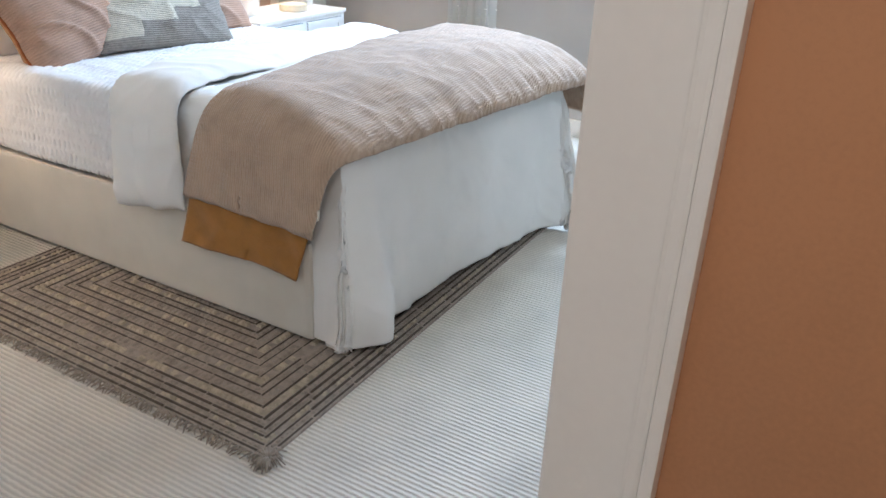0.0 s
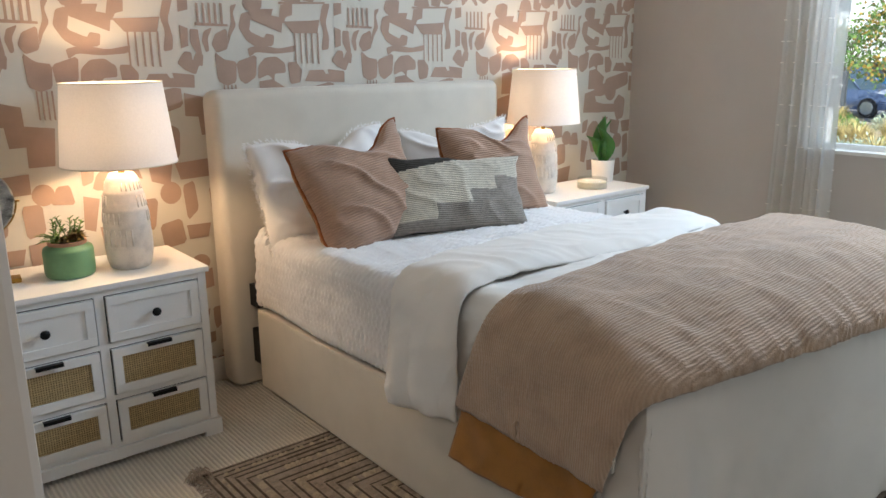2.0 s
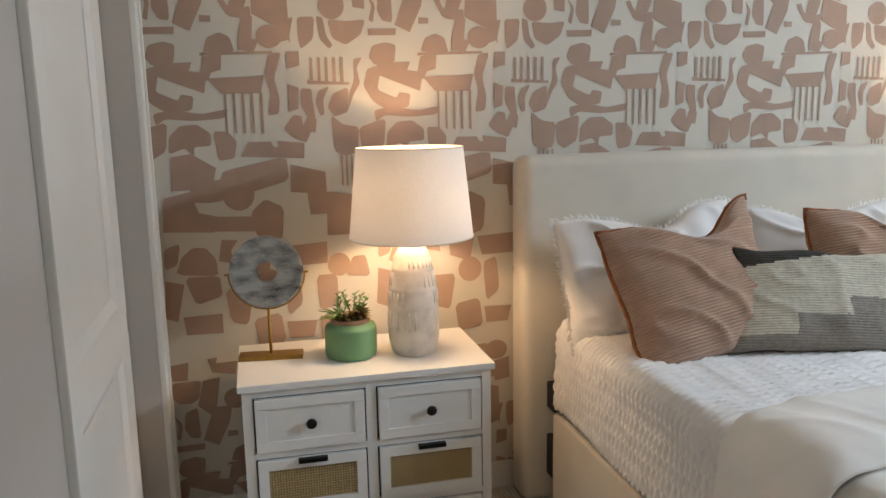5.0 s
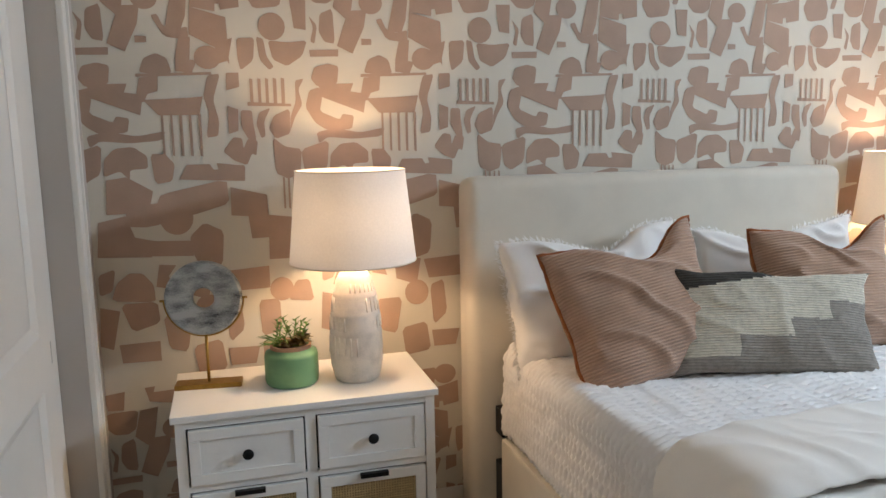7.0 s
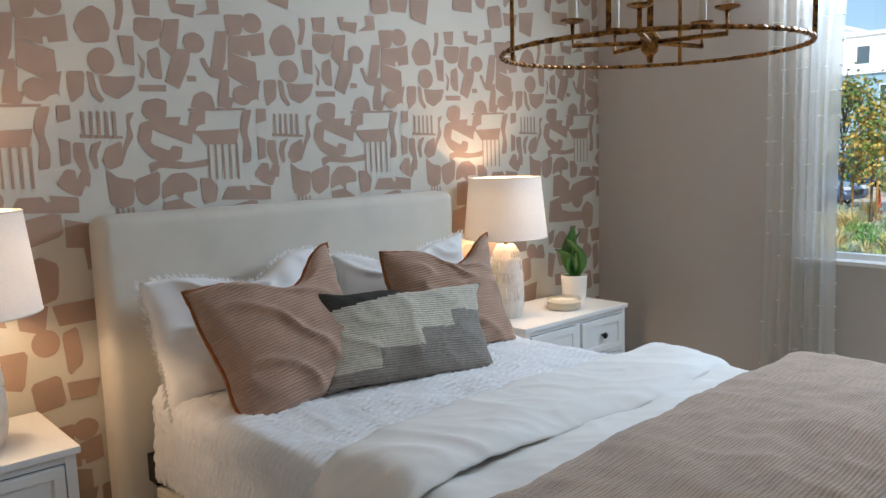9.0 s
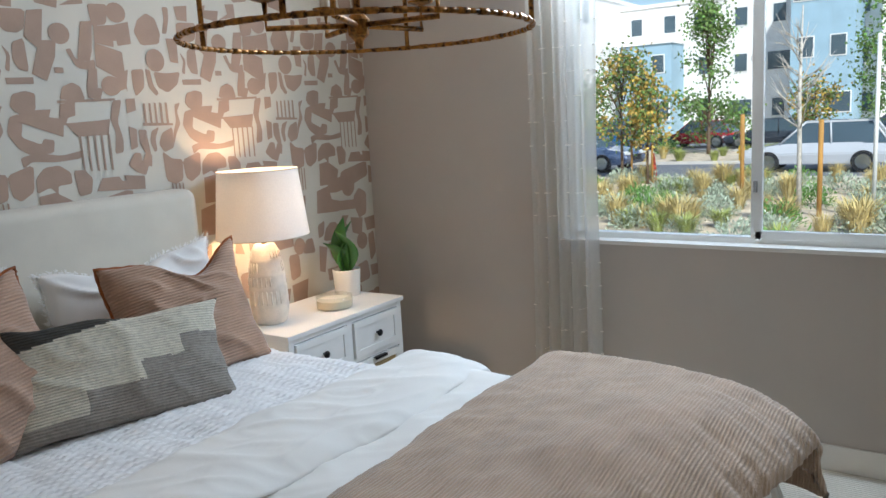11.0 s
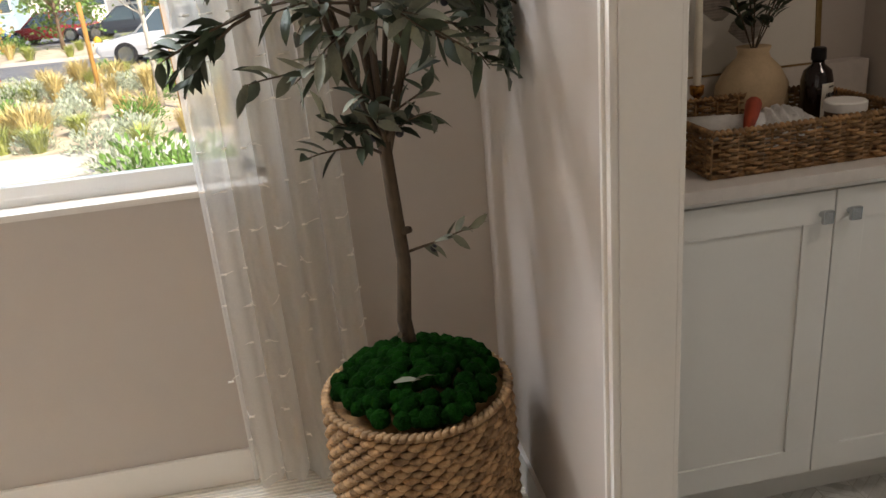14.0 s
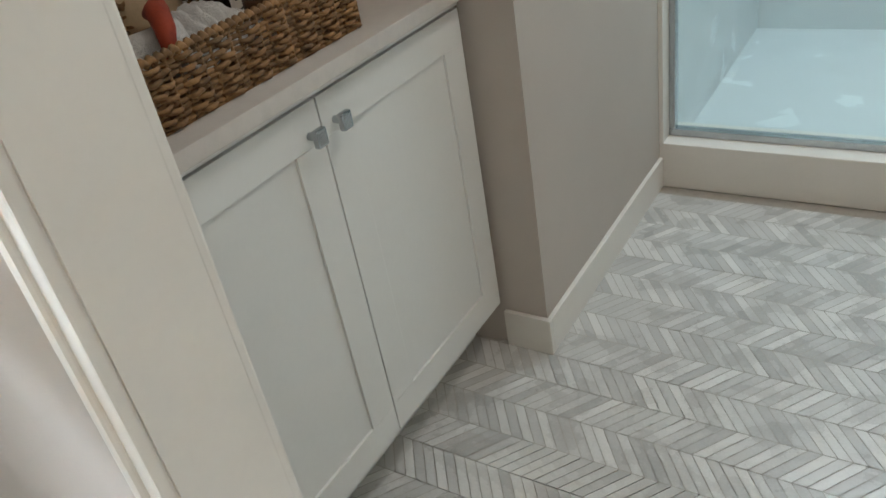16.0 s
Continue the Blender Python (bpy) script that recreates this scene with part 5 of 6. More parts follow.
def spray(start, ahead, length, leaf_len, count, pale):
    """A twig with leaves along it."""
    pts, p, d3 = [Vector(start)], Vector(start), Vector(ahead).normalized()
    for k in range(5):
        d3 = (d3 + Vector((random.uniform(-0.2, 0.2), random.uniform(-0.2, 0.2), random.uniform(-0.28, 0.06)))).normalized()
        p = p + d3 * length / 5
        pts.append(p.copy())
    add_tube(limbs, pts, [0.004, 0.0035, 0.003, 0.0025, 0.002, 0.001], 5)
    for k in range(count):
        t = 0.25 + 0.75 * (k + 0.5) / count
        i = min(4, int(t * 5))
        q = pts[i].lerp(pts[i + 1], t * 5 - i)
        along = (pts[i + 1] - pts[i]).normalized()
        side = along.cross(Vector((random.uniform(-1, 1), random.uniform(-1, 1), random.uniform(-1, 1)))).normalized()
        tip = q + (along * 0.65 + side * random.uniform(0.5, 1.0) + Vector((0, 0, -0.2))).normalized() * leaf_len * random.uniform(0.7, 1.15)
        add_leaf(leaves, q, tip, leaf_len * 0.36, random.uniform(-0.1, 0.25), 1 if random.random() < pale else 0, 4)
    if random.random() < 0.16:
        bmesh.ops.create_uvsphere(fruit, u_segments=8, v_segments=6, radius=0.010, matrix=Matrix.Translation(pts[2] + Vector((0, 0, -0.014))))


top = trunk_pts[-1]
for k in range(13):
    a = k * 2.4 + 0.4
    spread = random.uniform(0.10, 0.42)
    hgt = random.uniform(0.28, 0.95)
    end = top + Vector((math.cos(a) * spread * 0.9, math.sin(a) * spread, hgt))
    mid = top.lerp(end, 0.45) + Vector((random.uniform(-0.05, 0.05), random.uniform(-0.05, 0.05), 0.06))
    start = trunk_pts[3].lerp(top, random.uniform(0.3, 1.0))
    add_tube(limbs, [start, mid, end], [0.007, 0.005, 0.003], 6)
    for j in range(5):
        t = random.uniform(0.25, 1.0)
        q = start.lerp(mid, t * 2) if t < 0.5 else mid.lerp(end, t * 2 - 1)
        b = a + random.uniform(-1.5, 1.5)
        spray(q, (math.cos(b), math.sin(b), random.uniform(-0.45, 0.4)), random.uniform(0.14, 0.25), 0.080, 8, 0.45)
for k in range(12):  # low sprigs round the fork
    a = random.uniform(0, 6.28)
    spray(trunk_pts[3].lerp(top, random.uniform(0.6, 1.3)), (math.cos(a), math.sin(a), 0.8), random.uniform(0.12, 0.22), 0.070, 7, 0.3)
for ang in (1.25, 1.9, 2.5, -0.9, -1.6):  # long drooping sprays
    q = top + Vector((0, 0, random.uniform(0.20, 0.5)))
    far = q + Vector((math.cos(ang) * 0.22, math.sin(ang) * 0.26, 0.05))
    add_tube(limbs, [q, q.lerp(far, 0.5) + Vector((0, 0, 0.04)), far], [0.006, 0.004, 0.003], 6)
    for j in range(4):
        spray(far + Vector((0, 0, random.uniform(-0.02, 0.02))), (math.cos(ang) * 1.0, math.sin(ang), -0.35), 0.24, 0.075, 11, 0.1)
spray(trunk_pts[2] + Vector((0, 0, 0.02)), (-0.1, -1.0, 0.45), 0.19, 0.055, 12, 1.0)
for v in leaves.verts:  # kept clear of the walls
    w = v.co + Vector((TX, TY, z0))
    if w.x > XE - 0.02:
        v.co.x = XE - 0.02 - TX - 0.02 * random.random()
    if w.y < YS + 0.02:
        v.co.y = YS + 0.02 - TY + 0.02 * random.random()
part("limb", limbs, M_BARK, tree)
tagged(part("foliage", leaves, [M_OLIVE, M_OLIVEPALE], tree, "narrow grey-green leaves"), kind="stuff")
tagged(part("olive_fruit", fruit, M_FRUIT, tree, "dark ripe olives", True), kind="stuff")

# linen cabinet
CT = 0.972
cab = thing("linen_cabinet", "white shaker linen cabinet with two doors in an alcove", "cabinet", pose(0, 0, 0))
part("body", boxed(CX + 0.02, XE - 0.004, CY0, CY1, 0.146, CT - 0.03), M_CABINET, cab)
part("toe_kick", boxed(CX + 0.10, XE - 0.004, CY0, CY1, 0.0, 0.146), M_CABINET, cab)
part("top_rail", boxed(CX + 0.004, CX + 0.02, CY0, CY1, 0.925, CT - 0.03), M_CABINET, cab)
mid = -4.158
for y0, y1, kn in ((CY0 + 0.008, mid - 0.002, mid - 0.035), (mid + 0.002, CY1 - 0.012, mid + 0.035)):
    z0, z1, st = 0.148, 0.922, 0.075
    door = part("door", boxed(CX + 0.006, CX + 0.0195, y0 + 0.002, y1 - 0.002, z0 + 0.002, z1 - 0.002), M_CABINET, cab)
    for nm, r in (("rail", (y0, y1, z0, z0 + st)), ("rail", (y0, y1, z1 - st, z1)), ("stile", (y0, y0 + st, z0 + st, z1 - st)), ("stile", (y1 - st, y1, z0 + st, z1 - st))):
        part(nm, boxed(CX, CX + 0.018, *r, bevel=0.0015), M_CABINET, door)
    bm = lathe([(0.007, 0), (0.007, 0.014), (0.010, 0.018)], 12)
    add_box(bm, -0.016, 0.016, -0.013, 0.013, 0.018, 0.030, 0.004)
    part("knob", moved(bm, pose(CX, kn, 0.868, 0, -90, 0)), M_CHROME, door, "square polished nickel knob")
counter = part("countertop", boxed(CX - 0.022, XE - 0.002, CY0 - 0.006, CY1 + 0.005, CT - 0.03, CT, bevel=0.003), M_QUARTZ)
tagged(counter, "pale quartz countertop over the linen cabinet", "countertop")

# woven tray and what lies in it
TY0, TY1, TX0, TX1, TZ = -4.365, -3.868, 1.570, 1.930, CT
tray = thing("woven_tray", "rectangular brown wicker tray holding towels and jars", "tray", pose(0, 0, 0))
part("tray_floor", boxed(TX0, TX1, TY0, TY1, TZ, TZ + 0.012), M_WICKER, tray)
bm = bmesh.new()
corners = [(TX0, TY0), (TX1, TY0), (TX1, TY1), (TX0, TY1), (TX0, TY0)]
for r in range(10):
    z = TZ + 0.008 + r * 0.0095
    for (ax, ay), (bx, by) in zip(corners, corners[1:]):
        ln = math.hypot(bx - ax, by - ay)
        n = int(ln / 0.03)
        ox, oy = (ay - by) / ln, (bx - ax) / ln
        for i in range(n):
            pts = []
            for k in range(4):
                t = (i + 0.5 * (r % 2) + k / 3 * 1.1) / n
                t = min(1.0, t)
                w = 0.007 * math.sin(math.pi * k / 3) * (1 if (i + r) % 2 else -0.3)
                pts.append((ax + (bx - ax) * t - ox * w, ay + (by - ay) * t - oy * w, z + random.uniform(-0.002, 0.002)))
            add_tube(bm, pts, [0.003, 0.0047, 0.0047, 0.003], 5)
for (ax, ay), (bx, by) in zip(corners, corners[1:]):
    n = int(math.hypot(bx - ax, by - ay) / 0.02)
    for i in range(n):
        x, y = ax + (bx - ax) * i / n, ay + (by - ay) * i / n
        add_tube(bm, [(x, y, TZ + 0.002), (x, y, TZ + 0.105)], 0.003, 5)
tagged(part("weave", bm, M_WICKER, tray, "woven wicker sides"), kind="stuff")
bm = bmesh.new()
for (ax, ay), (bx, by) in zip(corners, corners[1:]):
    n = int(math.hypot(bx - ax, by - ay) / 0.014)
    for i in range(n):
        t, u = i / n, (i + 1.5) / n
        add_tube(bm, [(ax + (bx - ax) * t, ay + (by - ay) * t, TZ + 0.098), (ax + (bx - ax) * (t + u) / 2, ay + (by - ay) * (t + u) / 2, TZ + 0.108), (ax + (bx - ax) * min(1, u), ay + (by - ay) * min(1, u), TZ + 0.100)], [0.005, 0.007, 0.005], 5)
part("rim", bm, M_WICKER, tray)


def roll(name, label, length, r, m, mt):
    bm = bmesh.new()
    n = 60
    rows = []
    for i in range(n + 1):
        a = i / n * 5 * math.pi
        rr = r * (0.25 + 0.75 * i / n)
        rows.append([bm.verts.new((s * length / 2 * (1 + 0.02 * noise.noise((a, s, 0))), rr * math.cos(a), rr * math.sin(a) * 0.85)) for s in (-1, -0.4, 0.2, 1)])
    for a, b in zip(rows, rows[1:]):
        for k in range(3):
            bm.faces.new((a[k], a[k + 1], b[k + 1], b[k])).smooth = True
    ob = part(name, bm, mt)
    ob.matrix_world = m
    thick(ob, 0.007)
    return tagged(ob, label, "towel")


roll("rolled_towel", "white rolled hand towel in the tray", 0.20, 0.046, pose(1.70, -3.955, TZ + 0.075, 0, 4, 65), M_TOWEL)
roll("rolled_towel", "white rolled hand towel in the tray", 0.20, 0.040, pose(1.83, -3.95, TZ + 0.055, 0, 0, 75), M_TOWEL)
bm = bmesh.new()
n = 30
grid = [[bm.verts.new((1.63 + 0.13 * i / n, -4.185 + 0.16 * j / n, TZ + 0.075 + 0.04 * math.sin(math.pi * i / n) * math.sin(math.pi * j / n) ** 0.7 + 0.010 * math.sin(j * 1.3 + 3 * noise.noise((i * 0.2, j * 0.2, 0))))) for i in range(n + 1)] for j in range(n + 1)]
for j in range(n):
    for i in range(n):
        bm.faces.new((grid[j][i], grid[j][i + 1], grid[j + 1][i + 1], grid[j + 1][i])).smooth = True
ob = tagged(part("folded_cloth", bm, M_TOWEL), "crumpled white face cloth in the tray", "cloth")
thick(ob, 0.05, -1)
bm = bmesh.new()
add_tube(bm, [(1.60, -3.965, TZ + 0.075), (1.63, -3.995, TZ + 0.118), (1.68, -4.03, TZ + 0.135), (1.74, -4.055, TZ + 0.12)], [0.006, 0.016, 0.019, 0.008], 10)
tagged(part("body_brush", bm, M_RED, smooth=True), "rust-red bath brush leaning in the tray", "brush")
vase = tagged(part("vase", moved(lathe([(0, 0), (0.055, 0), (0.085, 0.03), (0.100, 0.075), (0.095, 0.12), (0.070, 0.165), (0.045, 0.19), (0.040, 0.205), (0.046, 0.22), (0.040, 0.22), (0.034, 0.20), (0, 0.19)], 40, False), pose(2.0, -4.215, TZ)), M_VASE, smooth=True), "tan stoneware vase behind the tray", "vase")
stems, lv = bmesh.new(), bmesh.new()
for k in range(9):
    a = k * 0.9
    p = Vector((2.0, -4.215, TZ + 0.2))
    d3 = Vector((math.cos(a) * 0.25 - 0.05, math.sin(a) * 0.45, 1)).normalized()
    pts = [p + d3 * 0.09 * i + Vector((0, 0, -0.004 * i * i)) for i in range(5)]
    add_tube(stems, pts, 0.002, 5)
    for i in range(16):
        q = pts[0].lerp(pts[4], 0.25 + 0.75 * i / 16)
        b = i * 2.4
        tip = q + Vector((math.cos(b), math.sin(b), 0.5)).normalized() * 0.055
        tip.x = min(tip.x, 2.10)
        add_leaf(lv, q, tip, 0.015, 0.1)
br = thing("olive_cutting", "cut olive branches standing in the vase", "plant", pose(0, 0, 0))
tagged(part("stem", stems, M_BARK, br), kind="stuff")
tagged(part("leaves", lv, M_OLIVE, br), kind="stuff")
bottle = thing("bottle", "dark amber apothecary bottle with a paper label", "bottle", pose(1.86, -4.315, TZ + 0.012, 0, 0, 15))
part("glass", lathe([(0, 0), (0.036, 0), (0.040, 0.005), (0.040, 0.125), (0.034, 0.15), (0.016, 0.165), (0.015, 0.178)], 32), M_AMBER, bottle, smooth=True)
part("cap", lathe([(0.018, 0.176), (0.019, 0.180), (0.018, 0.205), (0.014, 0.208)], 24), M_BLACK, bottle)
bm = bmesh.new()
for i in range(12):
    a, b = radians(150 + i * 7), radians(157 + i * 7)
    bm.faces.new([bm.verts.new((0.0408 * math.cos(t), 0.0408 * math.sin(t), z)) for t, z in ((a, 0.02), (b, 0.02), (b, 0.12), (a, 0.12))])
lab = part("paper_label", bm, M_LABEL, bottle, "cream paper label")
bm = bmesh.new()
for z, w in ((0.108, 16), (0.070, 26), (0.060, 20), (0.050, 24), (0.030, 18)):
    for i in range(6):
        a, b = radians(192 - w + i * w / 3), radians(192 - w + (i + 0.9) * w / 3)
        bm.faces.new([bm.verts.new((0.0412 * math.cos(t), 0.0412 * math.sin(t), q)) for t, q in ((a, z), (b, z), (b, z + 0.004), (a, z + 0.004))])
tagged(part("small_print", bm, M_INK, lab), kind="stuff")


def words(body, size, m, mt, parent, name="lettering", depth=0.0006):
    cu = bpy.data.curves.new(name, "FONT")
    cu.body, cu.size, cu.align_x, cu.align_y, cu.extrude = body, size, "CENTER", "CENTER", depth
    cu.materials.append(mt)
    ob = new(name, cu)
    ob.parent = parent
    ob.matrix_local = m
    return ob


words("ARNICA", 0.016, pose(-0.0413, -0.009, 0.090, 90, 0, -78), M_INK, lab)
jar = thing("jar", "brown cosmetic jar with a white lid in the tray", "jar", pose(1.70, -4.285, TZ + 0.012))
part("body", lathe([(0, 0), (0.042, 0), (0.046, 0.004), (0.046, 0.072), (0.042, 0.078)], 32), M_JAR, jar, smooth=False)
part("lid", lathe([(0.047, 0.076), (0.049, 0.078), (0.049, 0.098), (0.046, 0.101)], 32), M_WHITE, jar, "white lid")
vial = tagged(part("vial", moved(lathe([(0.011, 0), (0.011, 0.05), (0.006, 0.056), (0.006, 0.062), (0.008, 0.063), (0.008, 0.078)], 16), pose(1.90, -3.93, TZ + 0.012)), M_AMBER), "small dark glass vial in the tray", "bottle")
for y, h in ((-3.93, 0.115), (-4.045, 0.10)):
    c = thing("candlestick", "bronze candlestick with a cream taper behind the tray", "candlestick", pose(1.985, y, TZ), "candlesticks behind the tray")
    part("stand", lathe([(0, 0), (0.04, 0), (0.042, 0.006), (0.012, 0.014), (0.006, 0.03), (0.006, h), (0.018, h + 0.012), (0.020, h + 0.035), (0.014, h + 0.036)], 24), M_BRONZE, c, smooth=True)
    part("taper", lathe([(0.011, h + 0.02), (0.0105, h + 0.16), (0.009, h + 0.26), (0.003, h + 0.268)], 16), M_CANDLE, c, "cream taper candle")
art = thing("framed_print", "framed abstract print leaning against the alcove wall", "picture", pose(2.12, -4.13, CT, 0, 4, 0))
part("backing", boxed(-0.006, 0.006, -0.36, 0.36, 0.13, 0.9), M_ART, art)
for a in ((-0.37, 0.37, 0.12, 0.135), (-0.37, 0.37, 0.885, 0.9), (-0.37, -0.355, 0.135, 0.885), (0.355, 0.37, 0.135, 0.885)):
    part("frame_bar", boxed(-0.014, 0.008, *a, bevel=0.002), M_FRAME, art)
for y, z, r in ((-0.05, 0.32, 0.05), (0.08, 0.24, 0.045), (0.1, 0.42, 0.05), (-0.14, 0.25, 0.05), (0.2, 0.3, 0.05)):
    bm = bmesh.new()
    bm.faces.new([bm.verts.new((-0.0085, y + r * math.cos(k * 0.628) * (1.2 if k < 5 else 0.8), z + r * math.sin(k * 0.628) * 0.8)) for k in range(10)])
    part("printed_shape", bm, M_KGREY, art)
ledge = structure("trim_alcove", boxes((2.10, XE - 0.002, CY0, CY1, CT, CT + 0.13)), M_QUARTZ, "low quartz splash at the back of the counter")

# shower
curb = structure("shower_curb", boxed(-1.2, 1.41, -5.78, -5.60, 0.0, 0.165, bevel=0.006), M_TRIM, "white shower kerb")
structure("wall_shower_east", boxes((1.41, XE, -7.2, -5.62, -0.12, ZC)), M_PAN)
structure("wall_shower_back", boxes((-1.2, 1.41, -7.2, -7.12, 0, ZC)), M_PAN)
pan = structure("shower_pan", boxes((-1.2, 1.41, -7.12, -5.78, -0.004, 0.05)), M_PAN, "white acrylic shower pan")
scr = thing("shower_screen", "clear glass shower screen in a nickel frame", "shower screen", pose(0, 0, 0))
part("bottom_rail", boxed(-0.4, 1.40, -5.70, -5.665, 0.165, 0.19, bevel=0.003), M_CHROME, scr)
part("side_rail", boxed(1.375, 1.409, -5.70, -5.665, 0.19, 2.0, bevel=0.003), M_CHROME, scr)
part("top_rail", boxed(-0.4, 1.409, -5.70, -5.665, 2.0, 2.03, bevel=0.003), M_CHROME, scr)
p = part("glass", boxed(-0.4, 1.376, -5.686, -5.680, 0.19, 2.0), M_SHGLASS, scr)
p.visible_shadow = False
structure("trim_shower", boxes((1.396, 1.41, -5.664, -5.60, 0.165, 2.1)), M_TRIM)

# outside
M_MULCH = paint("bark_mulch", rgb("DCCBB0"), 0.95, 0.12, 2.5, 0.02, 30, bump=0.8)
M_ASPHALT = paint("asphalt", rgb("74777C"), 0.9, 0.06, 0.8, 0.004, 60)
M_CONC = paint("concrete", rgb("CFCAC1"), 0.85, 0.04, 1.5, 0.003, 50)
M_DRY = paint("dry_grass", rgb("D6C282"), 0.8, 0.1, 6, island=0.3)
M_GREENGRASS = paint("green_grass", rgb("A2AC5C"), 0.8, 0.1, 6, island=0.3)
M_SAGE = paint("sage_shrub", rgb("B4C0A8"), 0.8, 0.08, 6, island=0.3)
M_SHRUB = paint("green_shrub", rgb("6E9A48"), 0.7, 0.1, 6, island=0.35)
M_CANOPY = paint("tree_canopy", rgb("6F8A42"), 0.7, 0.12, 3, island=0.4)
M_AUTUMN = paint("autumn_leaf", rgb("BFA048"), 0.7, 0.12, 3, island=0.4)
M_TRUNK = paint("street_tree_bark", rgb("6F5B48"), 0.9, 0.1, 12)
M_BIRCH = paint("pale_bark", rgb("CFC8BC"), 0.85, 0.12, 14)
M_STAKE = paint("lodgepole_stake", rgb("B98A45"), 0.8, 0.1, 10, stretch=(1, 1, 0.2))
M_STUCCO = paint("white_stucco", rgb("F0EEEA"), 0.9, 0.02, 1, 0.003, 20)
M_GREEN = paint("sage_stucco", rgb("A6BCAF"), 0.9, 0.03, 1, 0.003, 20)
M_BLUE = paint("blue_grey_stucco", rgb("9CB8C8"), 0.9, 0.03, 1, 0.003, 20)
M_TAN = paint("brown_garage", rgb("A07D62"), 0.8, 0.03, 2)
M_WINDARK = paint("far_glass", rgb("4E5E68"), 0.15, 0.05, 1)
M_SIGN = paint("sign_grey", rgb("4F5356"), 0.6, 0.03, 6)
M_SIGNW = paint("sign_white", rgb("E4E4E0"), 0.6, 0.02, 6)
M_REDP = paint("cone_red", rgb("C23A26"), 0.6, 0.04, 6)
M_YELLOW = paint("hydrant_yellow", rgb("D9B021"), 0.5, 0.05, 6)
M_TYRE = paint("tyre", rgb("232426"), 0.9, 0.03, 9)
M_BANNER = paint("blue_banner", rgb("2B62C4"), 0.7, 0.03, 3)
G = -0.9


def out(x, y):
    """A place outside, spread away from the window."""
    return -0.6 + (x + 0.6) * 1.286, -3.0 + (y + 3.0) * 1.286


def sheet(x0, x1, y0, y1, z):
    bm = bmesh.new()
    bm.faces.new([bm.verts.new(p) for p in ((x0, y0, z), (x1, y0, z), (x1, y1, z), (x0, y1, z))])
    return bm


structure("ground", sheet(-600, 900, -700, 700, G - 0.02), M_MULCH, "tan bark mulch and dry ground")
structure("road", boxes((24.4, 31.0, -60, 120, G - 0.3, G - 0.012)), M_ASPHALT, "grey asphalt street")
structure("road_far", boxes((39.4, 50.0, -60, 120, G - 0.3, G - 0.010)), M_ASPHALT)
structure("pavement", boxes((11.2, 12.9, -60, 120, G - 0.3, G + 0.0)), M_CONC, "pale concrete footpath")
structure("kerb", boxes((24.2, 24.4, -60, 120, G - 0.3, G + 0.10), (31.0, 31.2, -60, 120, G - 0.3, G + 0.10), (39.2, 39.4, -60, 120, G - 0.3, G + 0.10)), M_CONC)


def tuft(n, h, spread, mt, name, label, cat, wide=0.02):
    d = thing(name, label, cat, pose(0, 0, -50))
    bm = bmesh.new()
    for i in range(n):
        a, r = random.uniform(0, 6.28), random.uniform(0, 0.12)
        lean, hh = random.uniform(0.1, spread), h * random.uniform(0.55, 1.0)
        b = Vector((r * math.cos(a), r * math.sin(a), 0))
        m1 = b + Vector((math.cos(a) * lean * 0.35, math.sin(a) * lean * 0.35, hh * 0.7))
        t = b + Vector((math.cos(a) * lean, math.sin(a) * lean, hh))
        s = Vector((-math.sin(a), math.cos(a), 0)) * wide / 2
        bm.faces.new([bm.verts.new(p) for p in (b - s, b + s, m1 + s, m1 - s)])
        bm.faces.new([bm.verts.new(p) for p in (m1 - s, m1 + s, t)])
    part("blades", bm, mt, d)
    return d


def bush(n, r, h, mt, name, label, leaf=0.07):
    d = thing(name, label, "shrub", pose(0, 0, -50))
    bm = bmesh.new()
    for i in range(n):
        a, e = random.uniform(0, 6.28), math.acos(random.uniform(0, 1))
        k = random.uniform(0.5, 1.0) * (1 + 0.25 * noise.noise((a * 1.3, e * 2, r)))
        p = Vector((r * k * math.sin(e) * math.cos(a), r * k * math.sin(e) * math.sin(a), h * k * math.cos(e)))
        add_leaf(bm, p, p + (p.normalized() + Vector((random.uniform(-0.8, 0.8), random.uniform(-0.8, 0.8), random.uniform(0, 0.8)))).normalized() * leaf, leaf * 0.45, 0.1, steps=2)
    part("foliage", bm, mt, d)
    return d


protos = [tuft(160, 0.75, 0.5, M_DRY, "ornamental_grass", "clump of dry golden ornamental grass", "grass clump"),
          tuft(150, 0.5, 0.42, M_GREENGRASS, "ornamental_grass", "clump of yellow-green ornamental grass", "grass clump"),
          bush(420, 0.55, 0.5, M_SAGE, "sage_shrub", "low grey-green sage shrub in the mulch", 0.09),
          bush(520, 0.6, 0.6, M_SHRUB, "green_shrub", "rounded bright green shrub in the mulch", 0.09)]
rng = random.Random(7)
spots = [(7.0, 1.0, 3, 0.9), (7.3, 0.5, 2, 0.8), (7.2, -1.5, 3, 1.3), (6.9, -2.0, 3, 1.2), (8.4, -0.9, 2, 1.0), (9.9, -0.3, 2, 0.9), (10.2, 0.5, 1, 1.0), (10.4, 1.0, 1, 1.0), (10.6, 3.3, 1, 1.0), (9.8, 2.9, 2, 0.6),
         (9.6, -0.9, 1, 0.9), (10.8, 1.6, 1, 0.9), (11.6, 3.6, 0, 1.0), (12.2, 4.1, 0, 1.1), (12.8, 4.8, 0, 1.0), (13.3, 3.0, 0, 0.9), (14.0, 3.4, 0, 1.0)]
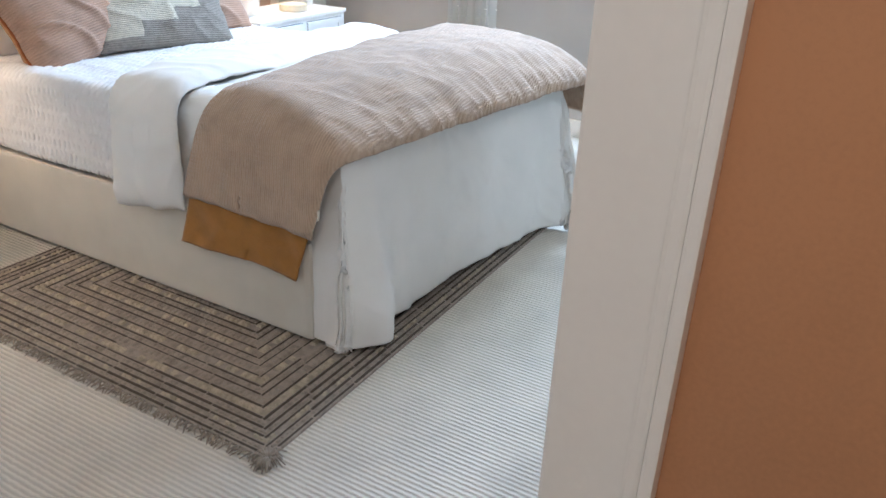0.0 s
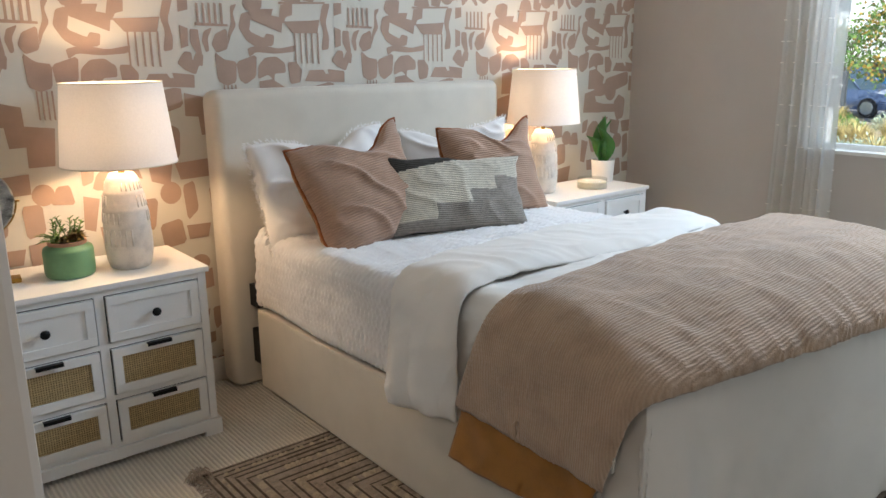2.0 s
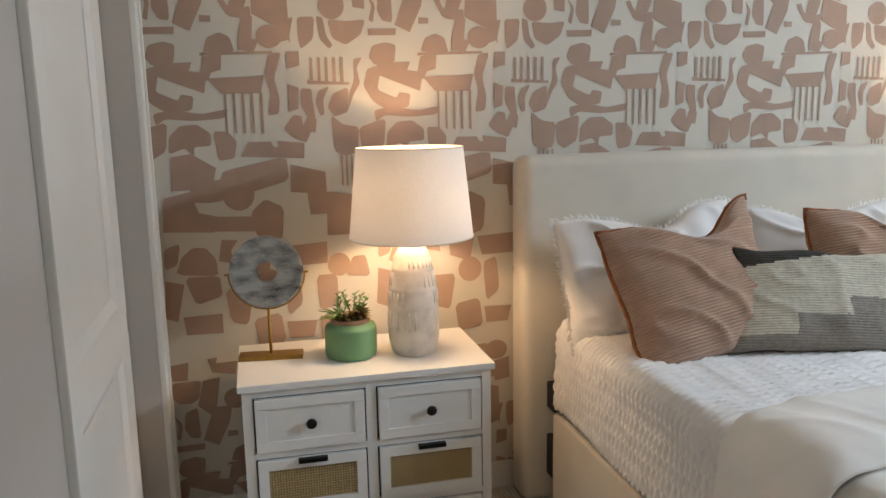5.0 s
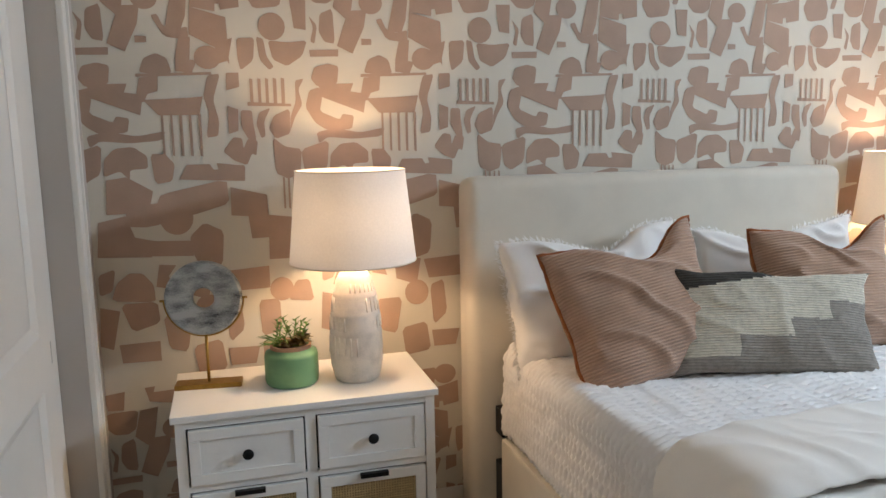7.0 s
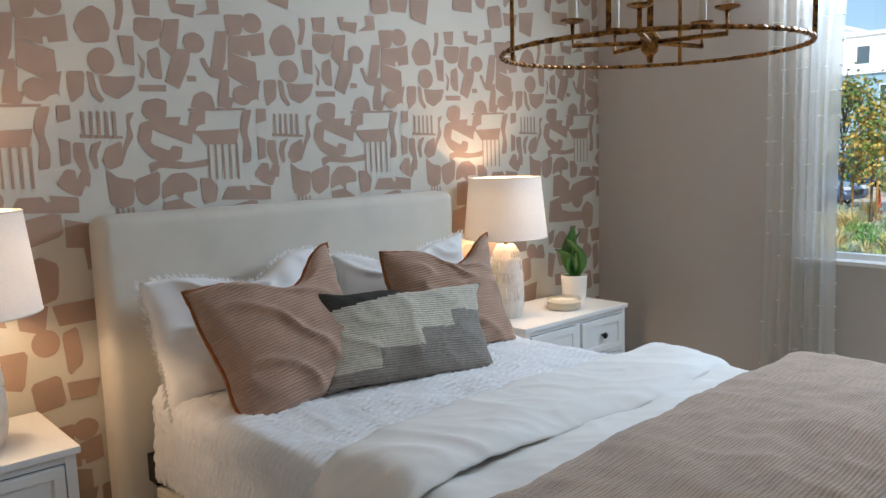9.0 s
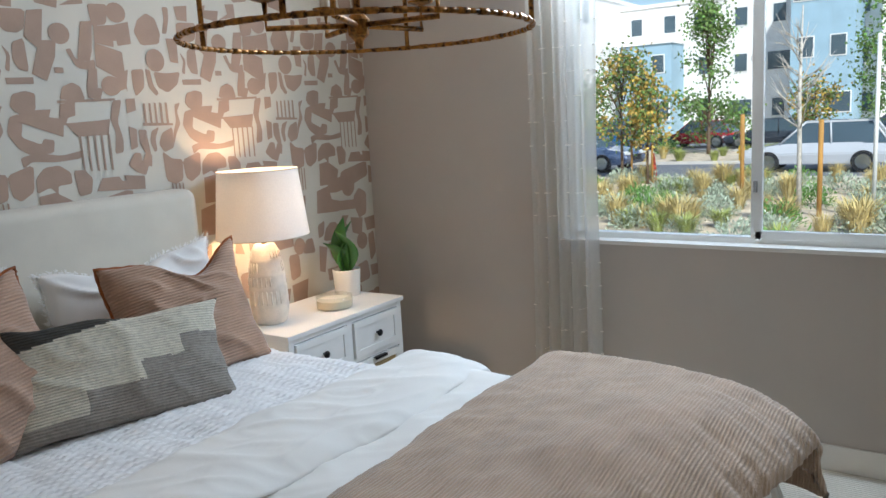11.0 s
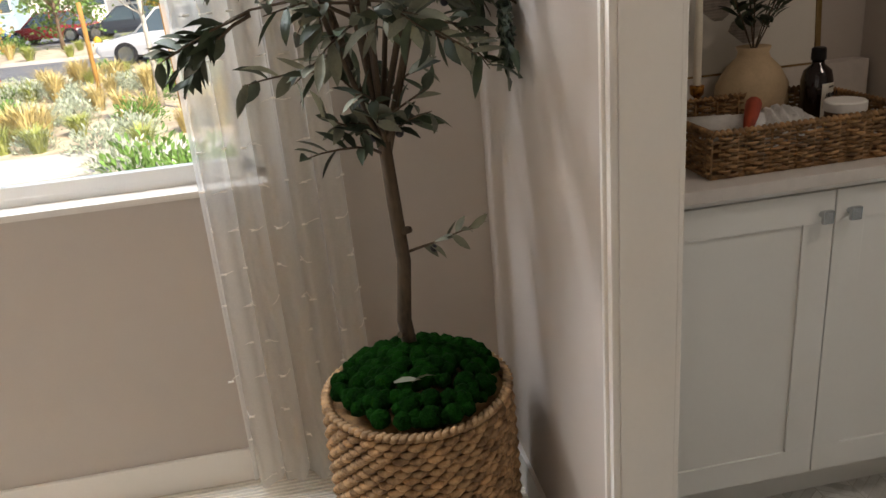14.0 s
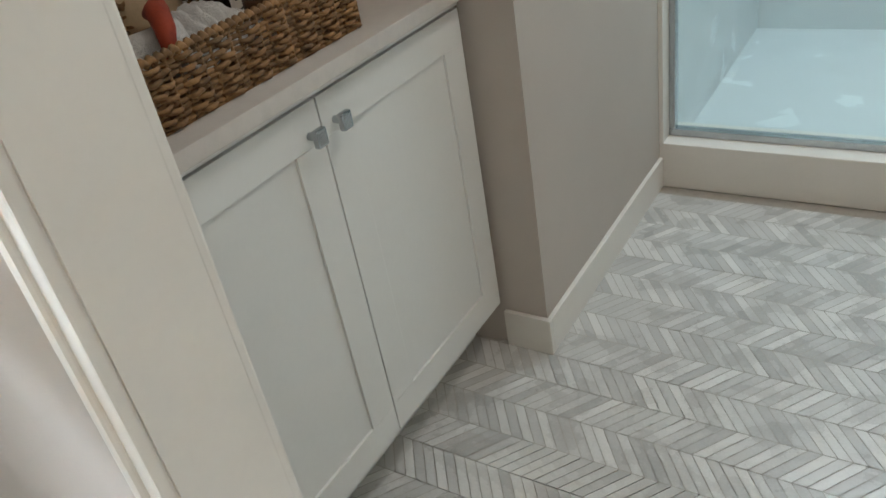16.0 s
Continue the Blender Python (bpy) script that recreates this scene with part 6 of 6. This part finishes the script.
for k in range(235):
    x, y = rng.uniform(10.1, 18.4), rng.uniform(-6, 10)
    if abs(x - 13.0) < 0.5 and abs(y + 0.57) < 0.6:
        continue
    spots.append((x, y, rng.choice((0, 0, 0, 1, 2, 2, 2, 3)), rng.uniform(0.7, 1.1)))
for k in range(40):
    spots.append((rng.uniform(24.6, 29.8), rng.uniform(-6, 22), rng.choice((0, 1, 1, 3)), rng.uniform(0.9, 1.4)))
used = set()
for x, y, kind, s in spots:
    m = Matrix.LocRotScale((*out(x, y), G - 0.02), Euler((0, 0, rng.uniform(0, 6.28))), None)
    if kind not in used:
        used.add(kind)
        protos[kind].matrix_world = m
        ob = protos[kind]
    else:
        ob = copy_thing(protos[kind], m)
    ob.scale = (s, s, s)
    tagged(ob, group="planting by the street")


def leafy_tree(x, y, h, r, trunk_h, mts, label, n=2600, mix=0.3, leaf=0.16, cone=False, name="street_tree"):
    d = thing(name, label, "tree", pose(*out(x, y), G - 0.02))
    bm = bmesh.new()
    add_tube(bm, [(0, 0, 0), (0.03, 0.02, trunk_h * 0.5), (0, 0, trunk_h), (0.05, 0, h * 0.8)], [h * 0.016, h * 0.013, h * 0.011, 0.01], 8)
    clumps = []
    for k in range(26):
        t = rng.uniform(0, 1)
        a = rng.uniform(0, 6.28)
        rr = r * (1 - 0.75 * t if cone else math.sin(math.pi * (0.15 + 0.8 * t)) ** 0.7) * rng.uniform(0.35, 1.0)
        p = Vector((rr * math.cos(a), rr * math.sin(a), trunk_h + (h - trunk_h) * t))
        clumps.append(p)
        add_tube(bm, [(0, 0, trunk_h * 0.8 + (h - trunk_h) * t * 0.6), p * 0.6 + Vector((0, 0, p.z * 0.4)), p], [h * 0.005, h * 0.003, 0.006], 5)
    part("trunk", bm, M_TRUNK, d)
    bm = bmesh.new()
    for i in range(n):
        c = rng.choice(clumps)
        o = Vector((rng.gauss(0, 1), rng.gauss(0, 1), rng.gauss(0, 0.8))) * r * 0.24
        p = c + o
        v = Vector((rng.uniform(-1, 1), rng.uniform(-1, 1), rng.uniform(-1, 1))).normalized() * leaf
        w = v.cross(Vector((rng.uniform(-1, 1), rng.uniform(-1, 1), rng.uniform(-1, 1)))).normalized() * leaf * 0.4
        f = bm.faces.new([bm.verts.new(q) for q in (p - v / 2, p + w, p + v / 2, p - w)])
        f.material_index = 1 if rng.random() < mix else 0
    part("crown", bm, mts, d)
    return d


leafy_tree(17.9, 4.40, 4.0, 1.3, 1.5, [M_CANOPY, M_AUTUMN], "young street tree with yellowing leaves", 2200, 0.35, 0.13)
leafy_tree(17.8, 3.70, 3.3, 0.9, 1.3, [M_CANOPY, M_AUTUMN], "young street tree with yellowing leaves", 1500, 0.6, 0.13)
leafy_tree(29.0, 5.2, 7.2, 1.6, 0.9, [M_CANOPY, M_SHRUB], "tall conical green tree on the verge", 3600, 0.3, 0.17, True)
leafy_tree(29.5, -1.0, 7.0, 1.9, 1.6, [M_CANOPY, M_SHRUB], "leafy green tree on the verge", 3000, 0.4, 0.17)
leafy_tree(29.5, 10.5, 3.6, 1.4, 0.8, [M_SHRUB, M_CANOPY], "rounded green tree on the verge", 2000, 0.4, 0.16)
leafy_tree(29.2, 1.6, 3.4, 1.0, 1.3, [M_CANOPY, M_AUTUMN], "small yellow-green tree on the verge", 1300, 0.5, 0.15)
leafy_tree(29.6, 16.0, 5.2, 1.5, 1.4, [M_CANOPY, M_SHRUB], "leafy green tree on the verge", 2000, 0.3, 0.17)
bare = thing("bare_tree", "leafless pale-barked young tree between wooden stakes", "tree", pose(*out(13.05, -0.57), G - 0.02))
bm = bmesh.new()
add_tube(bm, [(0, 0, 0), (0.02, 0.01, 1.3), (-0.02, 0.03, 2.6), (0.0, 0, 4.4)], [0.06, 0.05, 0.04, 0.012], 8)
part("trunk", bm, M_BIRCH, bare)
bm = bmesh.new()
for k in range(24):
    z, a = rng.uniform(1.5, 3.8), rng.uniform(0, 6.28)
    ln = rng.uniform(0.6, 1.3) * (1.25 - z / 5)
    p = Vector((0, 0, z))
    q = p + Vector((math.cos(a) * ln * 0.6, math.sin(a) * ln * 0.6, ln * 0.45))
    e = q + Vector((math.cos(a) * ln * 0.3, math.sin(a) * ln * 0.3, ln * 0.5))
    add_tube(bm, [p, q, e], [0.018, 0.011, 0.004], 5)
    for j in range(3):
        b = a + rng.uniform(-1, 1)
        add_tube(bm, [p.lerp(q, rng.uniform(0.4, 1)), q + Vector((math.cos(b) * 0.3, math.sin(b) * 0.3, rng.uniform(0.0, 0.4)))], [0.008, 0.003], 4)
part("branches", bm, M_BIRCH, bare)
for x, y, h in ((13.9, 0.55, 2.15), (12.6, -0.95, 2.0)):
    x, y = out(x, y)
    tagged(part("tree_stake", tube([(x, y, G - 0.03), (x, y, G + h)], 0.05, 10), M_STAKE), "round wooden stake beside the young tree", "stake", "stakes by the young tree")
for x, y, h in ((17.9, 4.15, 1.9), (17.7, 3.55, 2.0)):
    x, y = out(x, y)
    tagged(part("tree_stake", tube([(x, y, G - 0.03), (x, y, G + h)], 0.035, 8), M_STAKE), "slim wooden stake beside a street tree", "stake")
tagged(part("white_post", tube([(*out(12.3, -1.75), G - 0.03), (*out(12.3, -1.75), G + 3.6)], 0.04, 8), M_SIGNW), "slim white post in the planting", "post")

# sign by the footpath
sg = thing("wayfinding_sign", "dark grey box sign with white lettering on a post", "sign", pose(*out(10.23, 2.29), G - 0.02, 0, 0, 16))
part("post", boxed(-0.07, 0.07, -0.07, 0.07, 0, 1.5, bevel=0.004), M_SIGNW, sg)
box_ = part("sign_box", boxed(-0.13, 0.13, -0.25, 0.25, 1.35, 2.0, bevel=0.006), M_SIGN, sg)
words("Residence 2", 0.085, pose(-0.1315, 0, 1.73, 90, 0, -90), M_SIGNW, box_, depth=0.001)
bm = bmesh.new()
add_box(bm, -0.133, -0.130, -0.12, 0.12, 1.88, 1.92)
part("brand_bar", bm, M_SIGNW, box_)
bm = bmesh.new()
add_box(bm, -0.133, -0.130, -0.05, 0.06, 1.53, 1.545)
for s in (-1, 1):
    add_tube(bm, [(-0.1315, 0.07, 1.5375), (-0.1315, 0.03, 1.5375 + s * 0.035)], 0.007, 5)
part("arrow", bm, M_SIGNW, box_)
cone = tagged(part("traffic_cone", moved(lathe([(0.2, 0), (0.2, 0.03), (0.12, 0.03), (0.03, 0.95), (0.0, 0.95)], 20, False), pose(*out(18.4, 3.75), G - 0.02)), M_REDP), "red traffic cone at the kerb", "cone")
hy = thing("fire_hydrant", "yellow fire hydrant on the verge", "hydrant", pose(*out(24.6, 3.0), G - 0.02))
part("barrel", lathe([(0.16, 0), (0.16, 0.05), (0.11, 0.06), (0.11, 0.5), (0.14, 0.52), (0.14, 0.56), (0.10, 0.66), (0.04, 0.72)], 20), M_YELLOW, hy)
part("outlet", tube([(-0.2, 0, 0.4), (0.05, 0, 0.4)], 0.06, 10), M_YELLOW, hy)
part("outlet", tube([(0, -0.18, 0.42), (0, 0.18, 0.42)], 0.05, 10), M_YELLOW, hy)


def car(x, y, turn, color, label, length=4.7, height=1.65, suv=True):
    """A car built from cross-sections along its length."""
    d = thing("car", label, "car", pose(*out(x, y), G - 0.012, 0, 0, turn))
    mt = paint("car_paint", color, 0.25, 0.01, 3, metal=0.2, coat=0.6)
    L, W = length / 2, 0.92
    belt = height * 0.58
    prof = [(-L, 0.45, belt * 0.86), (-L + 0.12, 0.3, belt * 0.96), (-L * 0.55, 0.27, belt), (0, 0.27, belt * 1.0), (L * 0.42, 0.27, belt * 0.98), (L * 0.62, 0.27, belt * 0.90), (L - 0.15, 0.3, belt * 0.78), (L, 0.45, belt * 0.62)]
    bm = bmesh.new()
    rings = []
    for px, lo, hi in prof:
        w = W * (0.86 if abs(px) > L - 0.05 else 0.97 if abs(px) > L - 0.3 else 1.0)
        rings.append([bm.verts.new((px, s * ww, z)) for s, ww, z in ((-1, w * 0.94, lo), (-1, w, (lo + hi) / 2), (-1, w * 0.93, hi), (1, w * 0.93, hi), (1, w, (lo + hi) / 2), (1, w * 0.94, lo))])
    for a, b in zip(rings, rings[1:]):
        for k in range(6):
            bm.faces.new((a[k], b[k], b[(k + 1) % 6], a[(k + 1) % 6]))
    bm.faces.new(rings[0]), bm.faces.new(rings[-1][::-1])
    bmesh.ops.bevel(bm, geom=bm.edges[:], offset=0.03, segments=2, affect="EDGES")
    part("body", bm, mt, d)
    top = [(-L * 0.93, belt * 0.96, 0), (-L * 0.72, height * 0.97, 1), (-L * 0.1, height, 1), (L * 0.12, height * 0.98, 1), (L * 0.45, belt * 0.97, 0)]
    bm = bmesh.new()
    lo = [[bm.verts.new((px, s * W * (0.90 if not t else 0.72), z)) for s in (-1, 1)] for px, z, t in top]
    bm.faces.new([v[0] for v in lo]), bm.faces.new([v[1] for v in lo][::-1])
    for a, b in zip(lo, lo[1:]):
        bm.faces.new((a[0], a[1], b[1], b[0]))
    part("glasshouse", bm, M_WINDARK, d, "dark tinted windows")
    bm = bmesh.new()
    add_box(bm, -L * 0.74, L * 0.13, -W * 0.73, W * 0.73, height * 0.965, height * 1.0 + 0.01, 0.02)
    for px0, pz0, px1, pz1 in ((-L * 0.93, belt * 0.96, -L * 0.72, height * 0.97), (-L * 0.22, belt * 0.98, -L * 0.2, height * 0.98), (L * 0.12, height * 0.98, L * 0.45, belt * 0.97)):
        for s in (-1, 1):
            add_tube(bm, [(px0, s * W * (0.90 if pz0 < belt * 1.1 else 0.73), pz0), (px1, s * W * (0.90 if pz1 < belt * 1.1 else 0.73), pz1)], 0.035, 6)
    part("roof", bm, mt, d)
    for px in (-L * 0.62, L * 0.60):
        for s in (-1, 1):
            wh = part("wheel", moved(lathe([(0.2, -0.1), (0.34, -0.1), (0.36, -0.06), (0.36, 0.06), (0.34, 0.1), (0.2, 0.1)], 28), pose(px, s * (W - 0.07), 0.355, 90)), M_TYRE, d)
            bm = lathe([(0.23, -0.015), (0.24, 0.0), (0.23, 0.015)], 24)
            part("rim", moved(bm, pose(px, s * (W + 0.035), 0.355, 90)), M_CHROME, wh)
    for s in (-1, 1):
        part("headlight", boxed(L - 0.16, L - 0.0, s * W * 0.66 - 0.16, s * W * 0.66 + 0.16, belt * 0.66, belt * 0.78, bevel=0.02), M_SIGNW, d, "clear headlight")
        part("tail_light", boxed(-L + 0.0, -L + 0.14, s * W * 0.70 - 0.14, s * W * 0.70 + 0.14, belt * 0.78, belt * 0.92, bevel=0.02), M_REDP, d, "red tail light")
    part("grille", boxed(L - 0.06, L + 0.012, -0.4, 0.4, 0.45, belt * 0.66, bevel=0.01), M_TYRE, d)
    return d


car(21.4, 0.35, 90, (0.62, 0.63, 0.65), "white crossover car driving past on the street", 4.7, 1.68)
car(21.9, 7.3, 262, (0.10, 0.14, 0.24), "dark blue minivan on the street", 5.0, 1.75)
car(31.8, 9.8, 260, (0.04, 0.16, 0.36), "blue pickup parked beyond the verge", 5.2, 1.75)
car(32.5, 3.6, 85, (0.05, 0.06, 0.08), "dark car parked beyond the verge", 4.7, 1.5)
car(33.0, 14.5, 200, (0.6, 0.6, 0.6), "white off-road car parked beyond the verge", 4.4, 1.8)
car(33.5, 6.8, 80, (0.36, 0.03, 0.03), "red car parked beyond the verge", 4.5, 1.5)
car(34.0, -0.6, 85, (0.10, 0.10, 0.11), "dark car parked beyond the verge", 4.6, 1.5)


# apartment houses across the street
def far_house(name_label, x, y0, y1, h, mt, cols, floors, balcony=None, garage=False, depth=12):
    d = thing("apartment_building", name_label, "building", pose(x, 0, G - 0.02))
    part("wall", boxed(0, depth, y0, y1, 0, h), mt, d)
    part("parapet", boxed(-0.15, depth, y0 - 0.1, y1 + 0.1, h, h + 0.25), M_STUCCO, d)
    wide = (y1 - y0) / cols
    fh = h / floors
    for f in range(floors):
        for c in range(cols):
            yc, zc = y0 + (c + 0.5) * wide, f * fh + fh * 0.58
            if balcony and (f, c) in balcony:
                # no recess: a flat dark panel gives the balcony's shade by its colour
                b = part("balcony", boxed(-0.02, 0.06, yc - 1.6, yc + 1.6, zc - 1.2, zc + 1.2), M_WINDARK, d, "flat dark panel painted as balcony shade")
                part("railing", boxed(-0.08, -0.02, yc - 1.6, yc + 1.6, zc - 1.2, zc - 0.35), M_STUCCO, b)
                continue
            if garage and f == 0:
                part("garage_door", boxed(-0.05, 0.02, yc - wide * 0.36, yc + wide * 0.36, 0, 2.4), M_TAN, d, "brown garage door")
                continue
            w = 0.5 if (c + f) % 3 else 0.85
            wn_ = part("window", boxed(-0.05, 0.02, yc - w, yc + w, zc - 0.7, zc + 0.7), M_SIGNW, d)
            part("pane", boxed(-0.07, -0.04, yc - w + 0.08, yc + w - 0.08, zc - 0.62, zc + 0.62), M_WINDARK, wn_)
    return d


far_house("white three-storey apartment block with shaded balconies", 54, 20.5, 27.5, 10.6, M_STUCCO, 2, 3, {(2, 0), (2, 1), (1, 1)})
far_house("sage-green stucco apartment wing with small windows", 52, 27.5, 38, 8.2, M_GREEN, 4, 3)
far_house("low white garage building with brown doors", 46, 20, 32, 3.6, M_STUCCO, 3, 1, None, True, 8)
far_house("long white apartment block behind the trees", 60, 2, 20.5, 10.0, M_STUCCO, 7, 3)
far_house("blue-grey stucco apartment wing", 57, 15.5, 19.5, 7.0, M_BLUE, 2, 2)
far_house("tall blue-grey stucco tower beside white flats", 55, 3.2, 7.0, 10.8, M_BLUE, 2, 3)
far_house("white apartment block with many windows", 58, -16, 2, 9.6, M_STUCCO, 8, 3)
far_house("pale apartment block at the end of the street", 64, 38, 58, 10.5, M_STUCCO, 6, 3)
for y, z in ((24.0, 1.9), (-1.4, 2.6)):
    b = thing("banner_flag", "tall blue feather banner on a white pole", "banner", pose(44 if y > 0 else 26, y, G))
    part("pole", tube([(0, 0, 0), (0, 0, z + 3.2)], 0.03, 6), M_SIGNW, b)
    part("cloth", boxed(-0.01, 0.01, -0.45, 0.45, z, z + 3.0), M_BANNER, b)
lp = thing("street_lamp", "white post lamp beside the garages", "lamp", pose(40, 23.4, G))
part("post", tube([(0, 0, 0), (0, 0, 3.4)], 0.07, 8), M_SIGNW, lp)
part("globe", moved(lathe([(0.1, 0), (0.24, 0.2), (0.2, 0.45), (0.05, 0.6)], 14), pose(0, 0, 3.4)), M_SIGNW, lp)

# bathroom floor: marble chevron pieces
BAND, STEP, GAPT, SLANT = 0.100, 0.0290, 0.0026, 0.072


def chevron_mesh(s):
    bm = bmesh.new()
    w, h, t = STEP - GAPT, BAND - GAPT, 0.006
    pts = [(0, 0), (w, 0), (w + SLANT, h), (SLANT, h)] if s > 0 else [(SLANT, 0), (SLANT + w, 0), (w, h), (0, h)]
    lo = [bm.verts.new((x, y, -t)) for x, y in pts]
    hi = [bm.verts.new((x, y, 0)) for x, y in pts]
    bm.faces.new(hi)
    for k in range(4):
        bm.faces.new((lo[k], lo[(k + 1) % 4], hi[(k + 1) % 4], hi[k]))
    bmesh.ops.recalc_face_normals(bm, faces=bm.faces[:])
    me = bpy.data.meshes.new("tile")
    bm.to_mesh(me)
    bm.free()
    me.materials.append(M_TILE)
    return me


M_TILEREST = paint("marble_tile_rest", rgb("D2D0CB"), 0.28, 0.06, 9, tone=rgb("C2C0BB"), island=0.18)
kinds = {1: chevron_mesh(1), -1: chevron_mesh(-1)}
floor_bath = bpy.data.objects["floor_bath"]
rest, made = bmesh.new(), 0
band = 0
y = YS - 0.07 - BAND
while y > -5.60:
    s = 1 if band % 2 else -1
    x = -1.15
    while x < XE - STEP - SLANT:
        if y > -4.70 or x < 1.47:
            near = 0.35 < x < 1.45 and y > -5.0
            if near and made < 300:
                ob = new("tile", kinds[s])
                ob.parent = floor_bath
                ob.location = (x, y, 0.0015 + rng.uniform(-0.0006, 0.0006))
                made += 1
            else:
                w, h = STEP - GAPT, BAND - GAPT
                pts = [(0, 0), (w, 0), (w + SLANT, h), (SLANT, h)] if s > 0 else [(SLANT, 0), (SLANT + w, 0), (w, h), (0, h)]
                rest.faces.new([rest.verts.new((x + px, y + py, 0.0015)) for px, py in pts])
        x += STEP
    y -= BAND
    band += 1
tagged(part("tile_field", rest, M_TILEREST, floor_bath), kind="stuff")
